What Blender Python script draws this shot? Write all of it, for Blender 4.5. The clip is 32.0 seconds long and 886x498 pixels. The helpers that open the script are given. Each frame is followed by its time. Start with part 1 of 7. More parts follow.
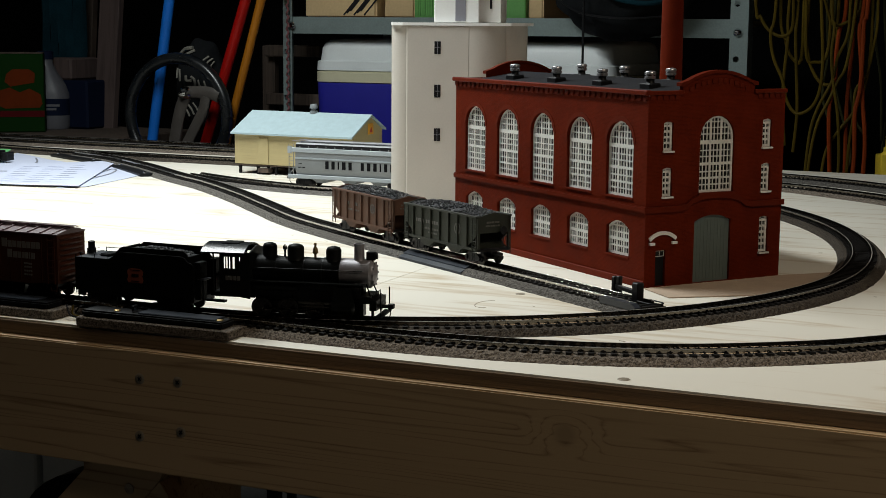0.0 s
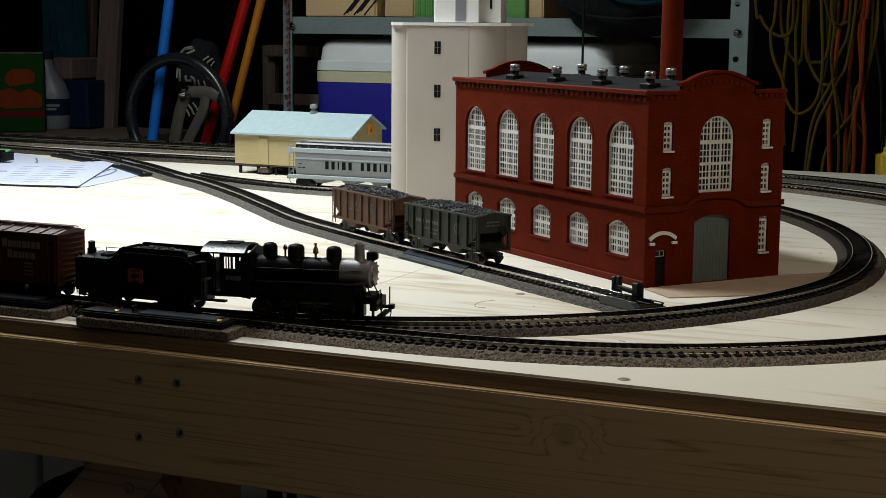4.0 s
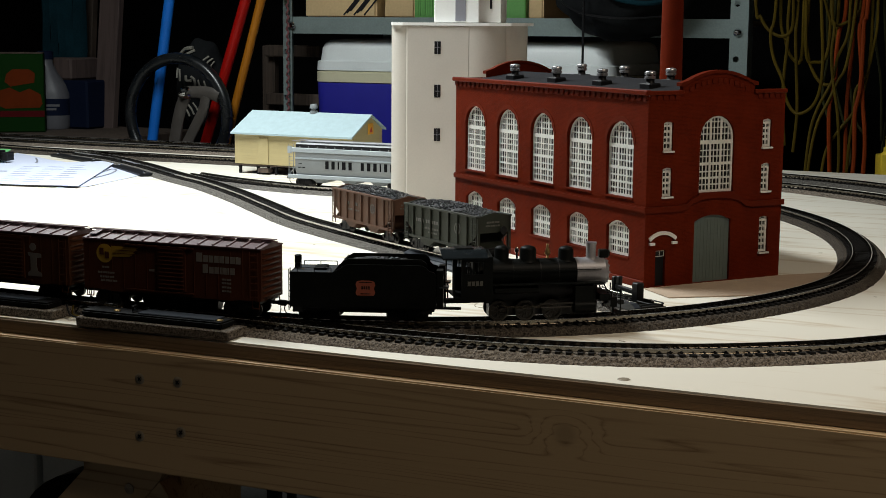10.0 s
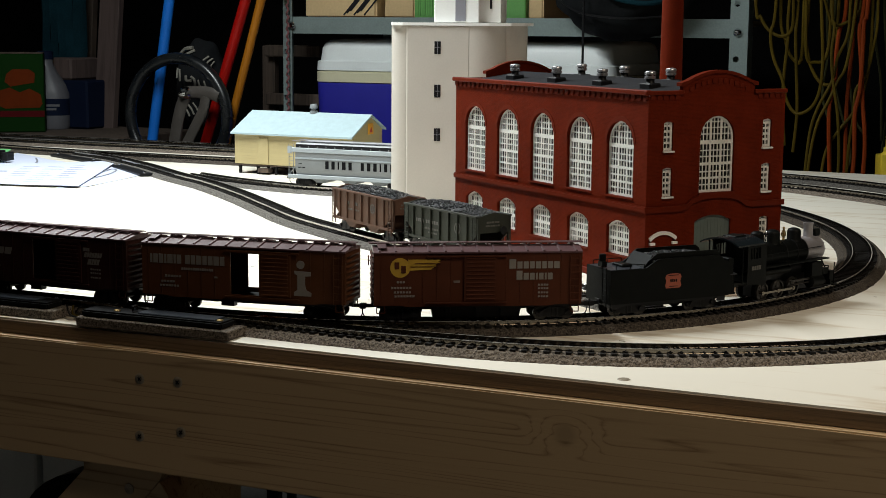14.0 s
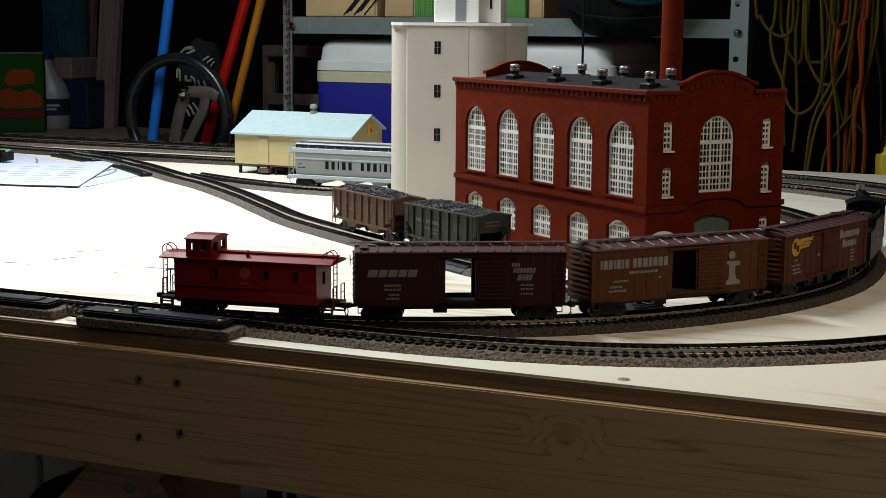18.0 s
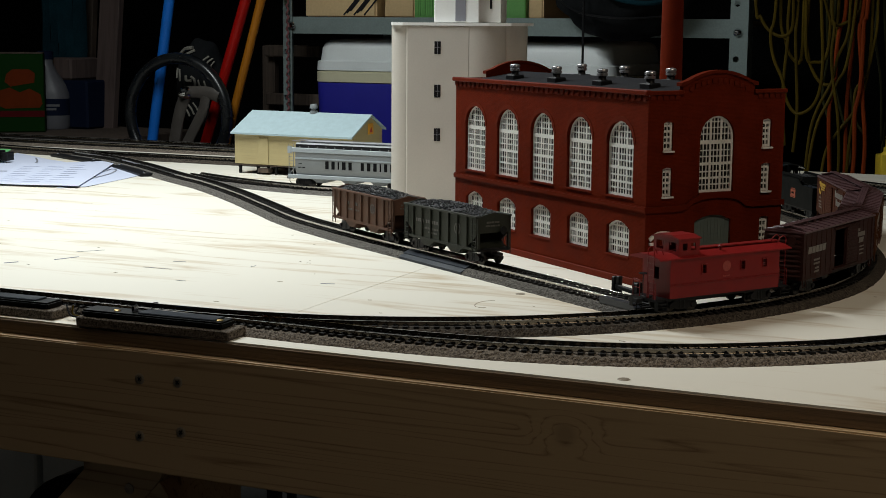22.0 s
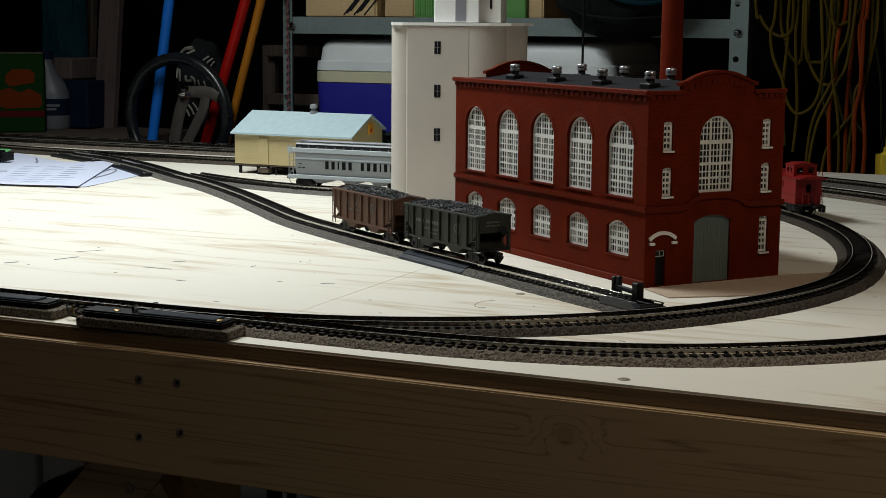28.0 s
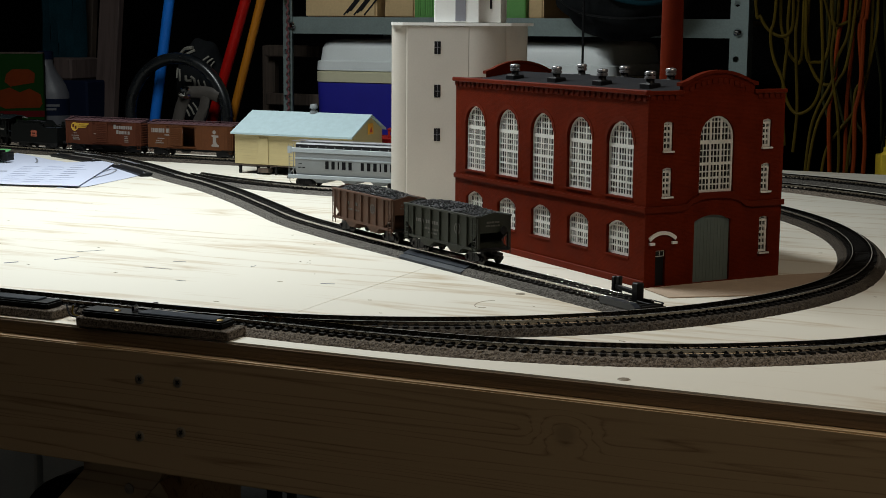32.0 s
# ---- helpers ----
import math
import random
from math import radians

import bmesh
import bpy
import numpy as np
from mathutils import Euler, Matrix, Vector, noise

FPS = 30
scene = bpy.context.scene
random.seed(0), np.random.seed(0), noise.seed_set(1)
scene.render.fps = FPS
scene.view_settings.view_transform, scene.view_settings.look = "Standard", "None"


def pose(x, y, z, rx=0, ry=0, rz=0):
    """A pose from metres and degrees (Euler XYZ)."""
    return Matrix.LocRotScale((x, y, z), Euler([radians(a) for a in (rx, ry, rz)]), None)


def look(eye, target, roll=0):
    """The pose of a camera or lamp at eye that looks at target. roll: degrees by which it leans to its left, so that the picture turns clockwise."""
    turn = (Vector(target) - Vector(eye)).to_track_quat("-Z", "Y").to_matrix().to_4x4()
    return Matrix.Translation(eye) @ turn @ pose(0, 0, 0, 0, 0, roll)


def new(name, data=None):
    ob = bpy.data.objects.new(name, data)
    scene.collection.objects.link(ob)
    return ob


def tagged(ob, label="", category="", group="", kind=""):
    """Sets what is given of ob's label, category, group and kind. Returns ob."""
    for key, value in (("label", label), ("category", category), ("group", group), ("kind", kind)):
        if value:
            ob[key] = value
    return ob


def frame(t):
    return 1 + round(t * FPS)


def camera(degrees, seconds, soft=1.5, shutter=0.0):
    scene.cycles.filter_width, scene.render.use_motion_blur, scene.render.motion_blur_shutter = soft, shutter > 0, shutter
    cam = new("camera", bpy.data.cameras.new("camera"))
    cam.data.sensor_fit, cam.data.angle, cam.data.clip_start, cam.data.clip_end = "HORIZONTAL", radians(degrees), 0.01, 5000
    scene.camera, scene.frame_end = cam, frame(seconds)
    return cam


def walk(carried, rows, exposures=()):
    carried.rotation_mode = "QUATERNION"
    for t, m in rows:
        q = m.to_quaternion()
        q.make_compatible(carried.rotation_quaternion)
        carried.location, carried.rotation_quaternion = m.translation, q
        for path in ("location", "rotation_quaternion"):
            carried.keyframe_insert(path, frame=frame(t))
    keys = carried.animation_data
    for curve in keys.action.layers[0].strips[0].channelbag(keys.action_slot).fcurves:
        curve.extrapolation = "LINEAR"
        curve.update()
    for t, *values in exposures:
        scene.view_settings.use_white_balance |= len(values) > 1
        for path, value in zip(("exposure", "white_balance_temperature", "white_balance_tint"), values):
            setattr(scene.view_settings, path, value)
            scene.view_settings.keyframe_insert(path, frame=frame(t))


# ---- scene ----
# The camera stands still before the table; the table's top is z = 0 and its front edge is y = 0.
cam = camera(33.0, 32.0, soft=0.55)
EYE = Vector((0.0, -0.867, 0.2191))
HEAD = Vector((-math.sin(radians(24)) * math.cos(0.14974), math.cos(radians(24)) * math.cos(0.14974), -math.sin(0.14974)))
STAND = look(EYE, EYE + HEAD, 0.456)
walk(cam, [(0, STAND), (32, STAND)], [(0, 0.10), (5, 0.10), (9, 0.32), (13, 0.60), (16, 0.60), (17, 0.52), (19, 0.26), (21, -0.04), (23, -0.12), (32, -0.14)])

# ---- light: one shop lamp over the table, an added warm fill, a dim room ----
world = bpy.data.worlds.new("world")
scene.world = world
world.use_nodes = True
world.node_tree.nodes["Background"].inputs["Color"].default_value = (0.55, 0.65, 0.8, 1)
world.node_tree.nodes["Background"].inputs["Strength"].default_value = 0.004


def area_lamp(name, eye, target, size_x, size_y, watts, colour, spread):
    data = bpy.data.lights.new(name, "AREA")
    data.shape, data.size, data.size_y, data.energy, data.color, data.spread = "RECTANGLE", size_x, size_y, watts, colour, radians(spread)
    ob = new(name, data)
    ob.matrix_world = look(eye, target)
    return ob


area_lamp("shop_lamp", (-1.13, 0.52, 0.92), (-1.08, 0.58, 0.0), 1.00, 0.14, 13.7, (0.94, 1.0, 0.99), 155)
# Unseen warm fill, added to brighten the front board, train and right-hand plywood.
area_lamp("warm_fill_lamp", (0.60, -0.27, 1.34), (0.22, 0.02, 0.0), 0.7, 0.2, 2.65, (1.0, 0.85, 0.66), 92)


# ---- materials ----
def mat(name, colour, rough=0.5, metal=0.0, vary=0.12, scale=60.0, fine=400.0, bump=0.1, stretch=(1, 1, 1), spec=0.5, second=None, island=False, coat=0.0, tight=0.18):
    """A surface with variation at two scales: broad stains and fine grain, and a fine relief."""
    m = bpy.data.materials.new(name)
    m.use_nodes = True
    nt = m.node_tree
    b = nt.nodes["Principled BSDF"]
    N, L = nt.nodes.new, nt.links.new
    tc = N("ShaderNodeTexCoord")
    mp = N("ShaderNodeMapping")
    mp.inputs["Scale"].default_value = stretch
    L(tc.outputs["Object"], mp.inputs["Vector"])
    n1, n2 = N("ShaderNodeTexNoise"), N("ShaderNodeTexNoise")
    n1.inputs["Scale"].default_value, n2.inputs["Scale"].default_value = scale, fine
    n1.inputs["Detail"].default_value, n2.inputs["Detail"].default_value = 5, 3
    L(mp.outputs["Vector"], n1.inputs["Vector"])
    L(mp.outputs["Vector"], n2.inputs["Vector"])
    mx = N("ShaderNodeMix")
    mx.data_type = "FLOAT"
    mx.inputs[0].default_value = 0.45
    L(n1.outputs["Fac"], mx.inputs[2])
    L(n2.outputs["Fac"], mx.inputs[3])
    ramp = N("ShaderNodeValToRGB")
    c2 = second or tuple(min(1, c * (1 + vary)) for c in colour)
    c1 = tuple(c * (1 - vary) for c in colour)
    ramp.color_ramp.elements[0].position, ramp.color_ramp.elements[1].position = 0.5 - tight, 0.5 + tight
    ramp.color_ramp.elements[0].color, ramp.color_ramp.elements[1].color = (*c1, 1), (*c2, 1)
    L(mx.outputs[0], ramp.inputs["Fac"])
    tint = N("ShaderNodeHueSaturation")
    oi = N("ShaderNodeObjectInfo")
    mr = N("ShaderNodeMapRange")
    mr.inputs["To Min"].default_value, mr.inputs["To Max"].default_value = 1 - vary * 0.6, 1 + vary * 0.6
    if island:
        geo = N("ShaderNodeNewGeometry")
        L(geo.outputs["Random Per Island"], mr.inputs["Value"])
    else:
        L(oi.outputs["Random"], mr.inputs["Value"])
    L(mr.outputs["Result"], tint.inputs["Value"])
    L(ramp.outputs["Color"], tint.inputs["Color"])
    L(tint.outputs["Color"], b.inputs["Base Color"])
    rr = N("ShaderNodeMapRange")
    rr.inputs["To Min"].default_value, rr.inputs["To Max"].default_value = max(0.02, rough - 0.1), min(1, rough + 0.1)
    L(n1.outputs["Fac"], rr.inputs["Value"])
    L(rr.outputs["Result"], b.inputs["Roughness"])
    b.inputs["Metallic"].default_value = metal
    b.inputs["Specular IOR Level"].default_value = spec
    b.inputs["Coat Weight"].default_value = coat
    if bump:
        bp = N("ShaderNodeBump")
        bp.inputs["Strength"].default_value, bp.inputs["Distance"].default_value = bump, 0.001
        L(n2.outputs["Fac"], bp.inputs["Height"])
        L(bp.outputs["Normal"], b.inputs["Normal"])
    return m


def wood(name, dark, light, grain=(1.2, 60, 60), rough=0.6, wave=7.0, knots=(), crisp=1.0, start=0.5):
    """Sawn timber: long growth bands along x, fine pores, a few knots."""
    m = bpy.data.materials.new(name)
    m.use_nodes = True
    nt = m.node_tree
    b = nt.nodes["Principled BSDF"]
    N, L = nt.nodes.new, nt.links.new
    tc, mp = N("ShaderNodeTexCoord"), N("ShaderNodeMapping")
    mp.inputs["Scale"].default_value = grain
    L(tc.outputs["Object"], mp.inputs["Vector"])
    warp = N("ShaderNodeTexNoise")
    warp.inputs["Scale"].default_value = 1.4
    warp.inputs["Detail"].default_value = 2
    L(mp.outputs["Vector"], warp.inputs["Vector"])
    mul = N("ShaderNodeMath")
    mul.operation = "MULTIPLY"
    mul.inputs[1].default_value = wave
    rings = warp.outputs["Fac"]
    for kx, ky, kz, size in knots:
        dist = N("ShaderNodeVectorMath")
        dist.operation = "DISTANCE"
        squash = N("ShaderNodeMapping")
        squash.inputs["Scale"].default_value = (0.55, 1.0, 1.0)
        L(tc.outputs["Object"], squash.inputs["Vector"])
        L(squash.outputs["Vector"], dist.inputs[0])
        dist.inputs[1].default_value = (kx * 0.55, ky, kz)
        fall = N("ShaderNodeMapRange")
        fall.interpolation_type = "SMOOTHERSTEP"
        fall.inputs["From Min"].default_value, fall.inputs["From Max"].default_value = 0.0, size
        fall.inputs["To Min"].default_value, fall.inputs["To Max"].default_value = 0.26, 0.0
        L(dist.outputs["Value"], fall.inputs["Value"])
        plus = N("ShaderNodeMath")
        L(rings, plus.inputs[0])
        L(fall.outputs["Result"], plus.inputs[1])
        rings = plus.outputs[0]
    L(rings, mul.inputs[0])
    fr = N("ShaderNodeMath")
    fr.operation = "PINGPONG"
    fr.inputs[1].default_value = 0.5
    L(mul.outputs[0], fr.inputs[0])
    line = N("ShaderNodeMath")
    line.operation = "POWER"
    line.inputs[1].default_value = crisp
    L(fr.outputs[0], line.inputs[0])
    pore = N("ShaderNodeTexNoise")
    pore.inputs["Scale"].default_value = 14
    pore.inputs["Detail"].default_value = 6
    L(mp.outputs["Vector"], pore.inputs["Vector"])
    stain = N("ShaderNodeTexNoise")
    stain.inputs["Scale"].default_value = 5
    L(tc.outputs["Object"], stain.inputs["Vector"])
    add = N("ShaderNodeMath")
    add.operation = "MULTIPLY_ADD"
    add.inputs[1].default_value = 0.9
    L(line.outputs[0], add.inputs[0])
    L(pore.outputs["Fac"], add.inputs[2])
    add2 = N("ShaderNodeMath")
    add2.operation = "MULTIPLY_ADD"
    add2.inputs[1].default_value = 0.35
    L(stain.outputs["Fac"], add2.inputs[0])
    L(add.outputs[0], add2.inputs[2])
    ramp = N("ShaderNodeValToRGB")
    ramp.color_ramp.elements[0].position, ramp.color_ramp.elements[1].position = start, 1.15
    ramp.color_ramp.elements[0].color, ramp.color_ramp.elements[1].color = (*dark, 1), (*light, 1)
    L(add2.outputs[0], ramp.inputs["Fac"])
    tone = ramp.outputs["Color"]
    for kx, ky, kz, size in knots:
        near = N("ShaderNodeVectorMath")
        near.operation = "DISTANCE"
        near.inputs[1].default_value = (kx, ky, kz)
        L(tc.outputs["Object"], near.inputs[0])
        core = N("ShaderNodeMapRange")
        core.interpolation_type = "SMOOTHERSTEP"
        core.inputs["From Min"].default_value, core.inputs["From Max"].default_value = size * 0.12, size * 0.55
        core.inputs["To Min"].default_value, core.inputs["To Max"].default_value = 0.80, 1.0
        L(near.outputs["Value"], core.inputs["Value"])
        dark_knot = N("ShaderNodeMix")
        dark_knot.data_type, dark_knot.blend_type = "RGBA", "MULTIPLY"
        dark_knot.inputs[0].default_value = 1.0
        L(tone, dark_knot.inputs[6])
        L(core.outputs["Result"], dark_knot.inputs[7])
        tone = dark_knot.outputs[2]
    L(tone, b.inputs["Base Color"])
    b.inputs["Roughness"].default_value = rough
    bp = N("ShaderNodeBump")
    bp.inputs["Strength"].default_value, bp.inputs["Distance"].default_value = 0.15, 0.0006
    L(pore.outputs["Fac"], bp.inputs["Height"])
    L(bp.outputs["Normal"], b.inputs["Normal"])
    return m


M = dict(
    ply=wood("birch_plywood", (0.55, 0.448, 0.318), (0.78, 0.745, 0.655), (1.3, 10, 10), 0.5, 5.0, crisp=0.6),
    pine=wood("pine_board", (0.225, 0.134, 0.062), (0.480, 0.345, 0.198), (0.7, 26, 26), 0.55, 12.0, crisp=0.5, start=0.55, knots=[(-0.298, -0.008, 0.896, 0.020), (-1.62, -0.005, 0.87, 0.02), (0.12, -0.005, 0.88, 0.02)]),
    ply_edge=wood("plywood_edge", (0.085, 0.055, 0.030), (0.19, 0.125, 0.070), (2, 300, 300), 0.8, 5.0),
    cork=mat("cork_roadbed", (0.095, 0.074, 0.058), 0.95, 0, 0.85, 600, 1500, 1.0, spec=0.08, second=(0.20, 0.168, 0.138), tight=0.12),
    grey_cork=mat("grey_roadbed", (0.15, 0.138, 0.122), 0.95, 0, 0.70, 600, 1500, 1.0, spec=0.08, second=(0.26, 0.242, 0.22), tight=0.12),
    tie=mat("dark_tie_plastic", (0.009, 0.008, 0.0075), 0.6, 0, 0.4, 200, 900, 0.3, spec=0.2),
    # Same nickel as rail, paler to stand for bright reflections on siding and spur.
    bright_rail=mat("reflecting_nickel_rail", (0.46, 0.44, 0.40), 0.18, 1.0, 0.15, 120, 900, 0.05),
    # Pale tone for the bright line that worn rail tops reflect.
    rail_top=mat("worn_rail_top_glint", (0.46, 0.44, 0.40), 0.45, 0.6, 0.15, 120, 900, 0.05),
    rail=mat("nickel_rail", (0.15, 0.132, 0.108), 0.15, 1.0, 0.15, 120, 900, 0.05),
    screw=mat("screw_steel", (0.34, 0.29, 0.22), 0.45, 0.2, 0.3, 400, 1500, 0.1),
    wheel_steel=mat("dark_wheel_steel", (0.030, 0.027, 0.024), 0.4, 0.6, 0.3, 400, 1500, 0.1),
    brick=mat("red_brick_plastic", (0.100, 0.0115, 0.0034), 0.55, 0, 0.22, 45, 700, 0.3, spec=0.03),
    brick_trim=mat("red_trim_plastic", (0.106, 0.0122, 0.0038), 0.50, 0, 0.18, 60, 700, 0.2, spec=0.06),
    white=mat("white_plastic", (0.78, 0.76, 0.71), 0.45, 0, 0.05, 60, 600, 0.05),
    glass=mat("dark_glazing", (0.02, 0.021, 0.02), 0.2, 0, 0.2, 50, 300, 0.0, spec=0.15),
    grey_door=mat("grey_green_door", (0.105, 0.132, 0.120), 0.5, 0, 0.08, 80, 600, 0.05, (1, 1, 1)),
    roof_black=mat("black_tar_paper", (0.012, 0.012, 0.014), 0.7, 0, 0.3, 80, 900, 0.2, spec=0.15),
    vent=mat("bright_metal_vent", (0.50, 0.50, 0.52), 0.28, 0.75, 0.1, 200, 800, 0.02, spec=0.8),
    chrome=mat("bright_plated_metal", (0.62, 0.62, 0.63), 0.18, 1.0, 0.1, 200, 800, 0.02),
    black=mat("black_plastic", (0.008, 0.008, 0.009), 0.45, 0, 0.3, 100, 900, 0.1, spec=0.18),
    loco=mat("black_engine_paint", (0.0042, 0.0048, 0.0046), 0.46, 0, 0.3, 150, 900, 0.08, spec=0.06),
    smokebox=mat("graphite_smokebox", (0.24, 0.23, 0.245), 0.45, 0.35, 0.15, 200, 900, 0.1),
    brass=mat("brass_fitting", (0.62, 0.42, 0.18), 0.3, 1.0, 0.15, 300, 900, 0.02),
    box_red=mat("freight_car_brown", (0.066, 0.0205, 0.0105), 0.55, 0, 0.14, 80, 900, 0.08, spec=0.07),
    box_red2=mat("freight_car_oxide_brown", (0.078, 0.0290, 0.0120), 0.55, 0, 0.14, 80, 900, 0.08, spec=0.07),
    box_dark=mat("freight_car_maroon", (0.032, 0.011, 0.009), 0.55, 0, 0.14, 80, 900, 0.08, spec=0.08),
    box_roof=mat("freight_car_roof_brown", (0.085, 0.044, 0.048), 0.36, 0, 0.14, 80, 900, 0.08, spec=0.5),
    caboose=mat("caboose_red", (0.19, 0.0085, 0.0080), 0.42, 0, 0.12, 80, 900, 0.05, spec=0.25),
    hopper_brown=mat("hopper_brown", (0.084, 0.040, 0.024), 0.6, 0, 0.2, 90, 900, 0.08, spec=0.3),
    hopper_black=mat("hopper_charcoal", (0.019, 0.022, 0.015), 0.55, 0, 0.2, 90, 900, 0.08, spec=0.3),
    hopper_grey=mat("hopper_grey", (0.185, 0.198, 0.205), 0.45, 0, 0.08, 90, 900, 0.05),
    hopper_light=mat("pale_blue_grey", (0.30, 0.335, 0.36), 0.45, 0, 0.08, 90, 900, 0.05),
    coal=mat("coal", (0.014, 0.015, 0.018), 0.4, 0, 0.5, 300, 1500, 0.8, island=True),
    letter=mat("faded_lettering", (0.165, 0.15, 0.135), 0.6, 0, 0.12, 200, 900, 0.0),
    letter_dim=mat("weathered_lettering", (0.085, 0.08, 0.072), 0.6, 0, 0.2, 200, 900, 0.0),
    letter_black=mat("black_lettering", (0.008, 0.008, 0.009), 0.9, 0, 0.1, 200, 900, 0.0, spec=0.05),
    letter_yellow=mat("yellow_lettering", (0.40, 0.24, 0.018), 0.6, 0, 0.12, 200, 900, 0.0),
    faded_mark=mat("faded_red_mark", (0.27, 0.045, 0.035), 0.6, 0, 0.3, 200, 900, 0.0),
    cab_roof=mat("dark_slate_roof", (0.008, 0.011, 0.013), 0.26, 0, 0.2, 100, 800, 0.05, spec=0.2),
    herald=mat("orange_herald", (0.26, 0.058, 0.028), 0.6, 0, 0.12, 200, 900, 0.0),
    silo=mat("cream_silo_plastic", (0.50, 0.462, 0.415), 0.5, 0, 0.05, 25, 500, 0.06),
    white_silo=mat("white_headhouse_plastic", (0.80, 0.80, 0.78), 0.5, 0, 0.04, 30, 500, 0.05),
    silo_grey=mat("grey_panel_plastic", (0.22, 0.22, 0.25), 0.5, 0, 0.06, 30, 500, 0.05),
    depot=mat("pale_yellow_siding", (0.43, 0.352, 0.178), 0.55, 0, 0.06, 60, 700, 0.05),
    depot_roof=mat("pale_blue_roof", (0.34, 0.44, 0.47), 0.5, 0, 0.10, 120, 900, 0.06),
    sign=mat("yellow_sign", (0.75, 0.36, 0.03), 0.5, 0, 0.08, 200, 900, 0.0),
    sign_red=mat("red_sign_mark", (0.45, 0.05, 0.03), 0.5, 0, 0.08, 200, 900, 0.0),
    grey_ramp=mat("slate_plastic", (0.024, 0.029, 0.038), 0.33, 0, 0.15, 100, 800, 0.1),
    paper=mat("white_paper", (0.54, 0.58, 0.72), 0.7, 0, 0.04, 8, 300, 0.05),
    ink=mat("grey_print", (0.25, 0.26, 0.30), 0.7, 0, 0.2, 60, 500, 0.0),
    pale_ink=mat("pale_grey_print", (0.515, 0.555, 0.69), 0.7, 0, 0.1, 60, 500, 0.0),
    faint=mat("faint_brown_mark", (0.47, 0.41, 0.32), 0.7, 0, 0.25, 300, 900, 0.0),
    pcb=mat("green_circuit_board", (0.10, 0.34, 0.12), 0.4, 0, 0.2, 200, 900, 0.05),
    concrete=mat("concrete_floor", (0.22, 0.21, 0.20), 0.85, 0, 0.25, 5, 80, 0.2),
    # Near-black so that the walls look unlit; the room's shade is in this colour.
    wall=mat("shaded_plasterboard", (0.005, 0.005, 0.005), 0.95, 0, 0.25, 4, 60, 0.15, spec=0.05),
    ceiling=mat("ceiling_board", (0.16, 0.15, 0.14), 0.9, 0, 0.2, 4, 60, 0.1),
    steel=mat("galvanised_shelf_steel", (0.17, 0.215, 0.21), 0.55, 0.2, 0.14, 30, 300, 0.08),
    particle=mat("particle_board", (0.24, 0.16, 0.09), 0.85, 0, 0.3, 120, 600, 0.3),
    cardboard=mat("brown_cardboard", (0.56, 0.40, 0.21), 0.8, 0, 0.12, 15, 200, 0.1),
    green_box=mat("green_corrugated_plastic", (0.09, 0.27, 0.06), 0.5, 0, 0.15, 30, 300, 0.1),
    cooler_white=mat("white_cooler_plastic", (0.76, 0.80, 0.80), 0.4, 0, 0.06, 15, 400, 0.08),
    cooler_cream=mat("cream_cooler_rim", (0.60, 0.57, 0.40), 0.45, 0, 0.06, 15, 400, 0.05),
    cooler_blue=mat("blue_cooler_plastic", (0.022, 0.022, 0.30), 0.4, 0, 0.12, 15, 400, 0.06),
    blue=mat("blue_pole_paint", (0.007, 0.115, 0.46), 0.45, 0, 0.15, 25, 400, 0.05, spec=0.2),
    red=mat("red_pole_paint", (0.27, 0.003, 0.001), 0.45, 0, 0.15, 25, 400, 0.05, spec=0.2),
    orange=mat("amber_pole_wood", (0.28, 0.10, 0.005), 0.5, 0, 0.2, 25, 400, 0.08, (1, 1, 0.1), spec=0.2),
    cord_orange=mat("orange_cord", (0.180, 0.028, 0.004), 0.6, 0, 0.3, 30, 400, 0.05, spec=0.08),
    cord_yellow=mat("yellow_cord", (0.068, 0.045, 0.004), 0.6, 0, 0.3, 30, 400, 0.05, spec=0.08),
    cord_olive=mat("olive_cord", (0.028, 0.028, 0.007), 0.6, 0, 0.3, 30, 400, 0.05, spec=0.2),
    cord_pink=mat("faded_pink_cord", (0.16, 0.06, 0.065), 0.7, 0, 0.3, 200, 600, 0.2),
    rubber=mat("black_rubber", (0.006, 0.007, 0.008), 0.28, 0, 0.3, 40, 400, 0.08),
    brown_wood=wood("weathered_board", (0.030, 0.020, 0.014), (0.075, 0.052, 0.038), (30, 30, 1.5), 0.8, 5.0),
    dark_cloth=mat("dark_teal_cloth", (0.006, 0.026, 0.036), 0.95, 0, 0.4, 20, 300, 0.4, spec=0.05),
    black_cloth=mat("black_cloth", (0.008, 0.009, 0.010), 0.95, 0, 0.4, 25, 300, 0.5, spec=0.12),
    # Carton green and orange are lowered to hold the dim corner's shade.
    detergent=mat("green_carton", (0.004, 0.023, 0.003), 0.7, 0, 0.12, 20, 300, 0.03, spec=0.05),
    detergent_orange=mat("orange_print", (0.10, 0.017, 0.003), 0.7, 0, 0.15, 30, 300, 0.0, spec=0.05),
    yellow=mat("yellow_plastic", (0.62, 0.45, 0.03), 0.45, 0, 0.12, 30, 300, 0.05),
    # Red print, jug white and navy are lowered likewise for that shade.
    detergent_red=mat("shaded_red_print", (0.07, 0.005, 0.006), 0.7, 0, 0.15, 30, 300, 0.0, spec=0.05),
    jug=mat("shaded_white_jug", (0.10, 0.10, 0.112), 0.5, 0, 0.12, 20, 300, 0.03),
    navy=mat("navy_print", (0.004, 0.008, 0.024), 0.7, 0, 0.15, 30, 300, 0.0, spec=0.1),
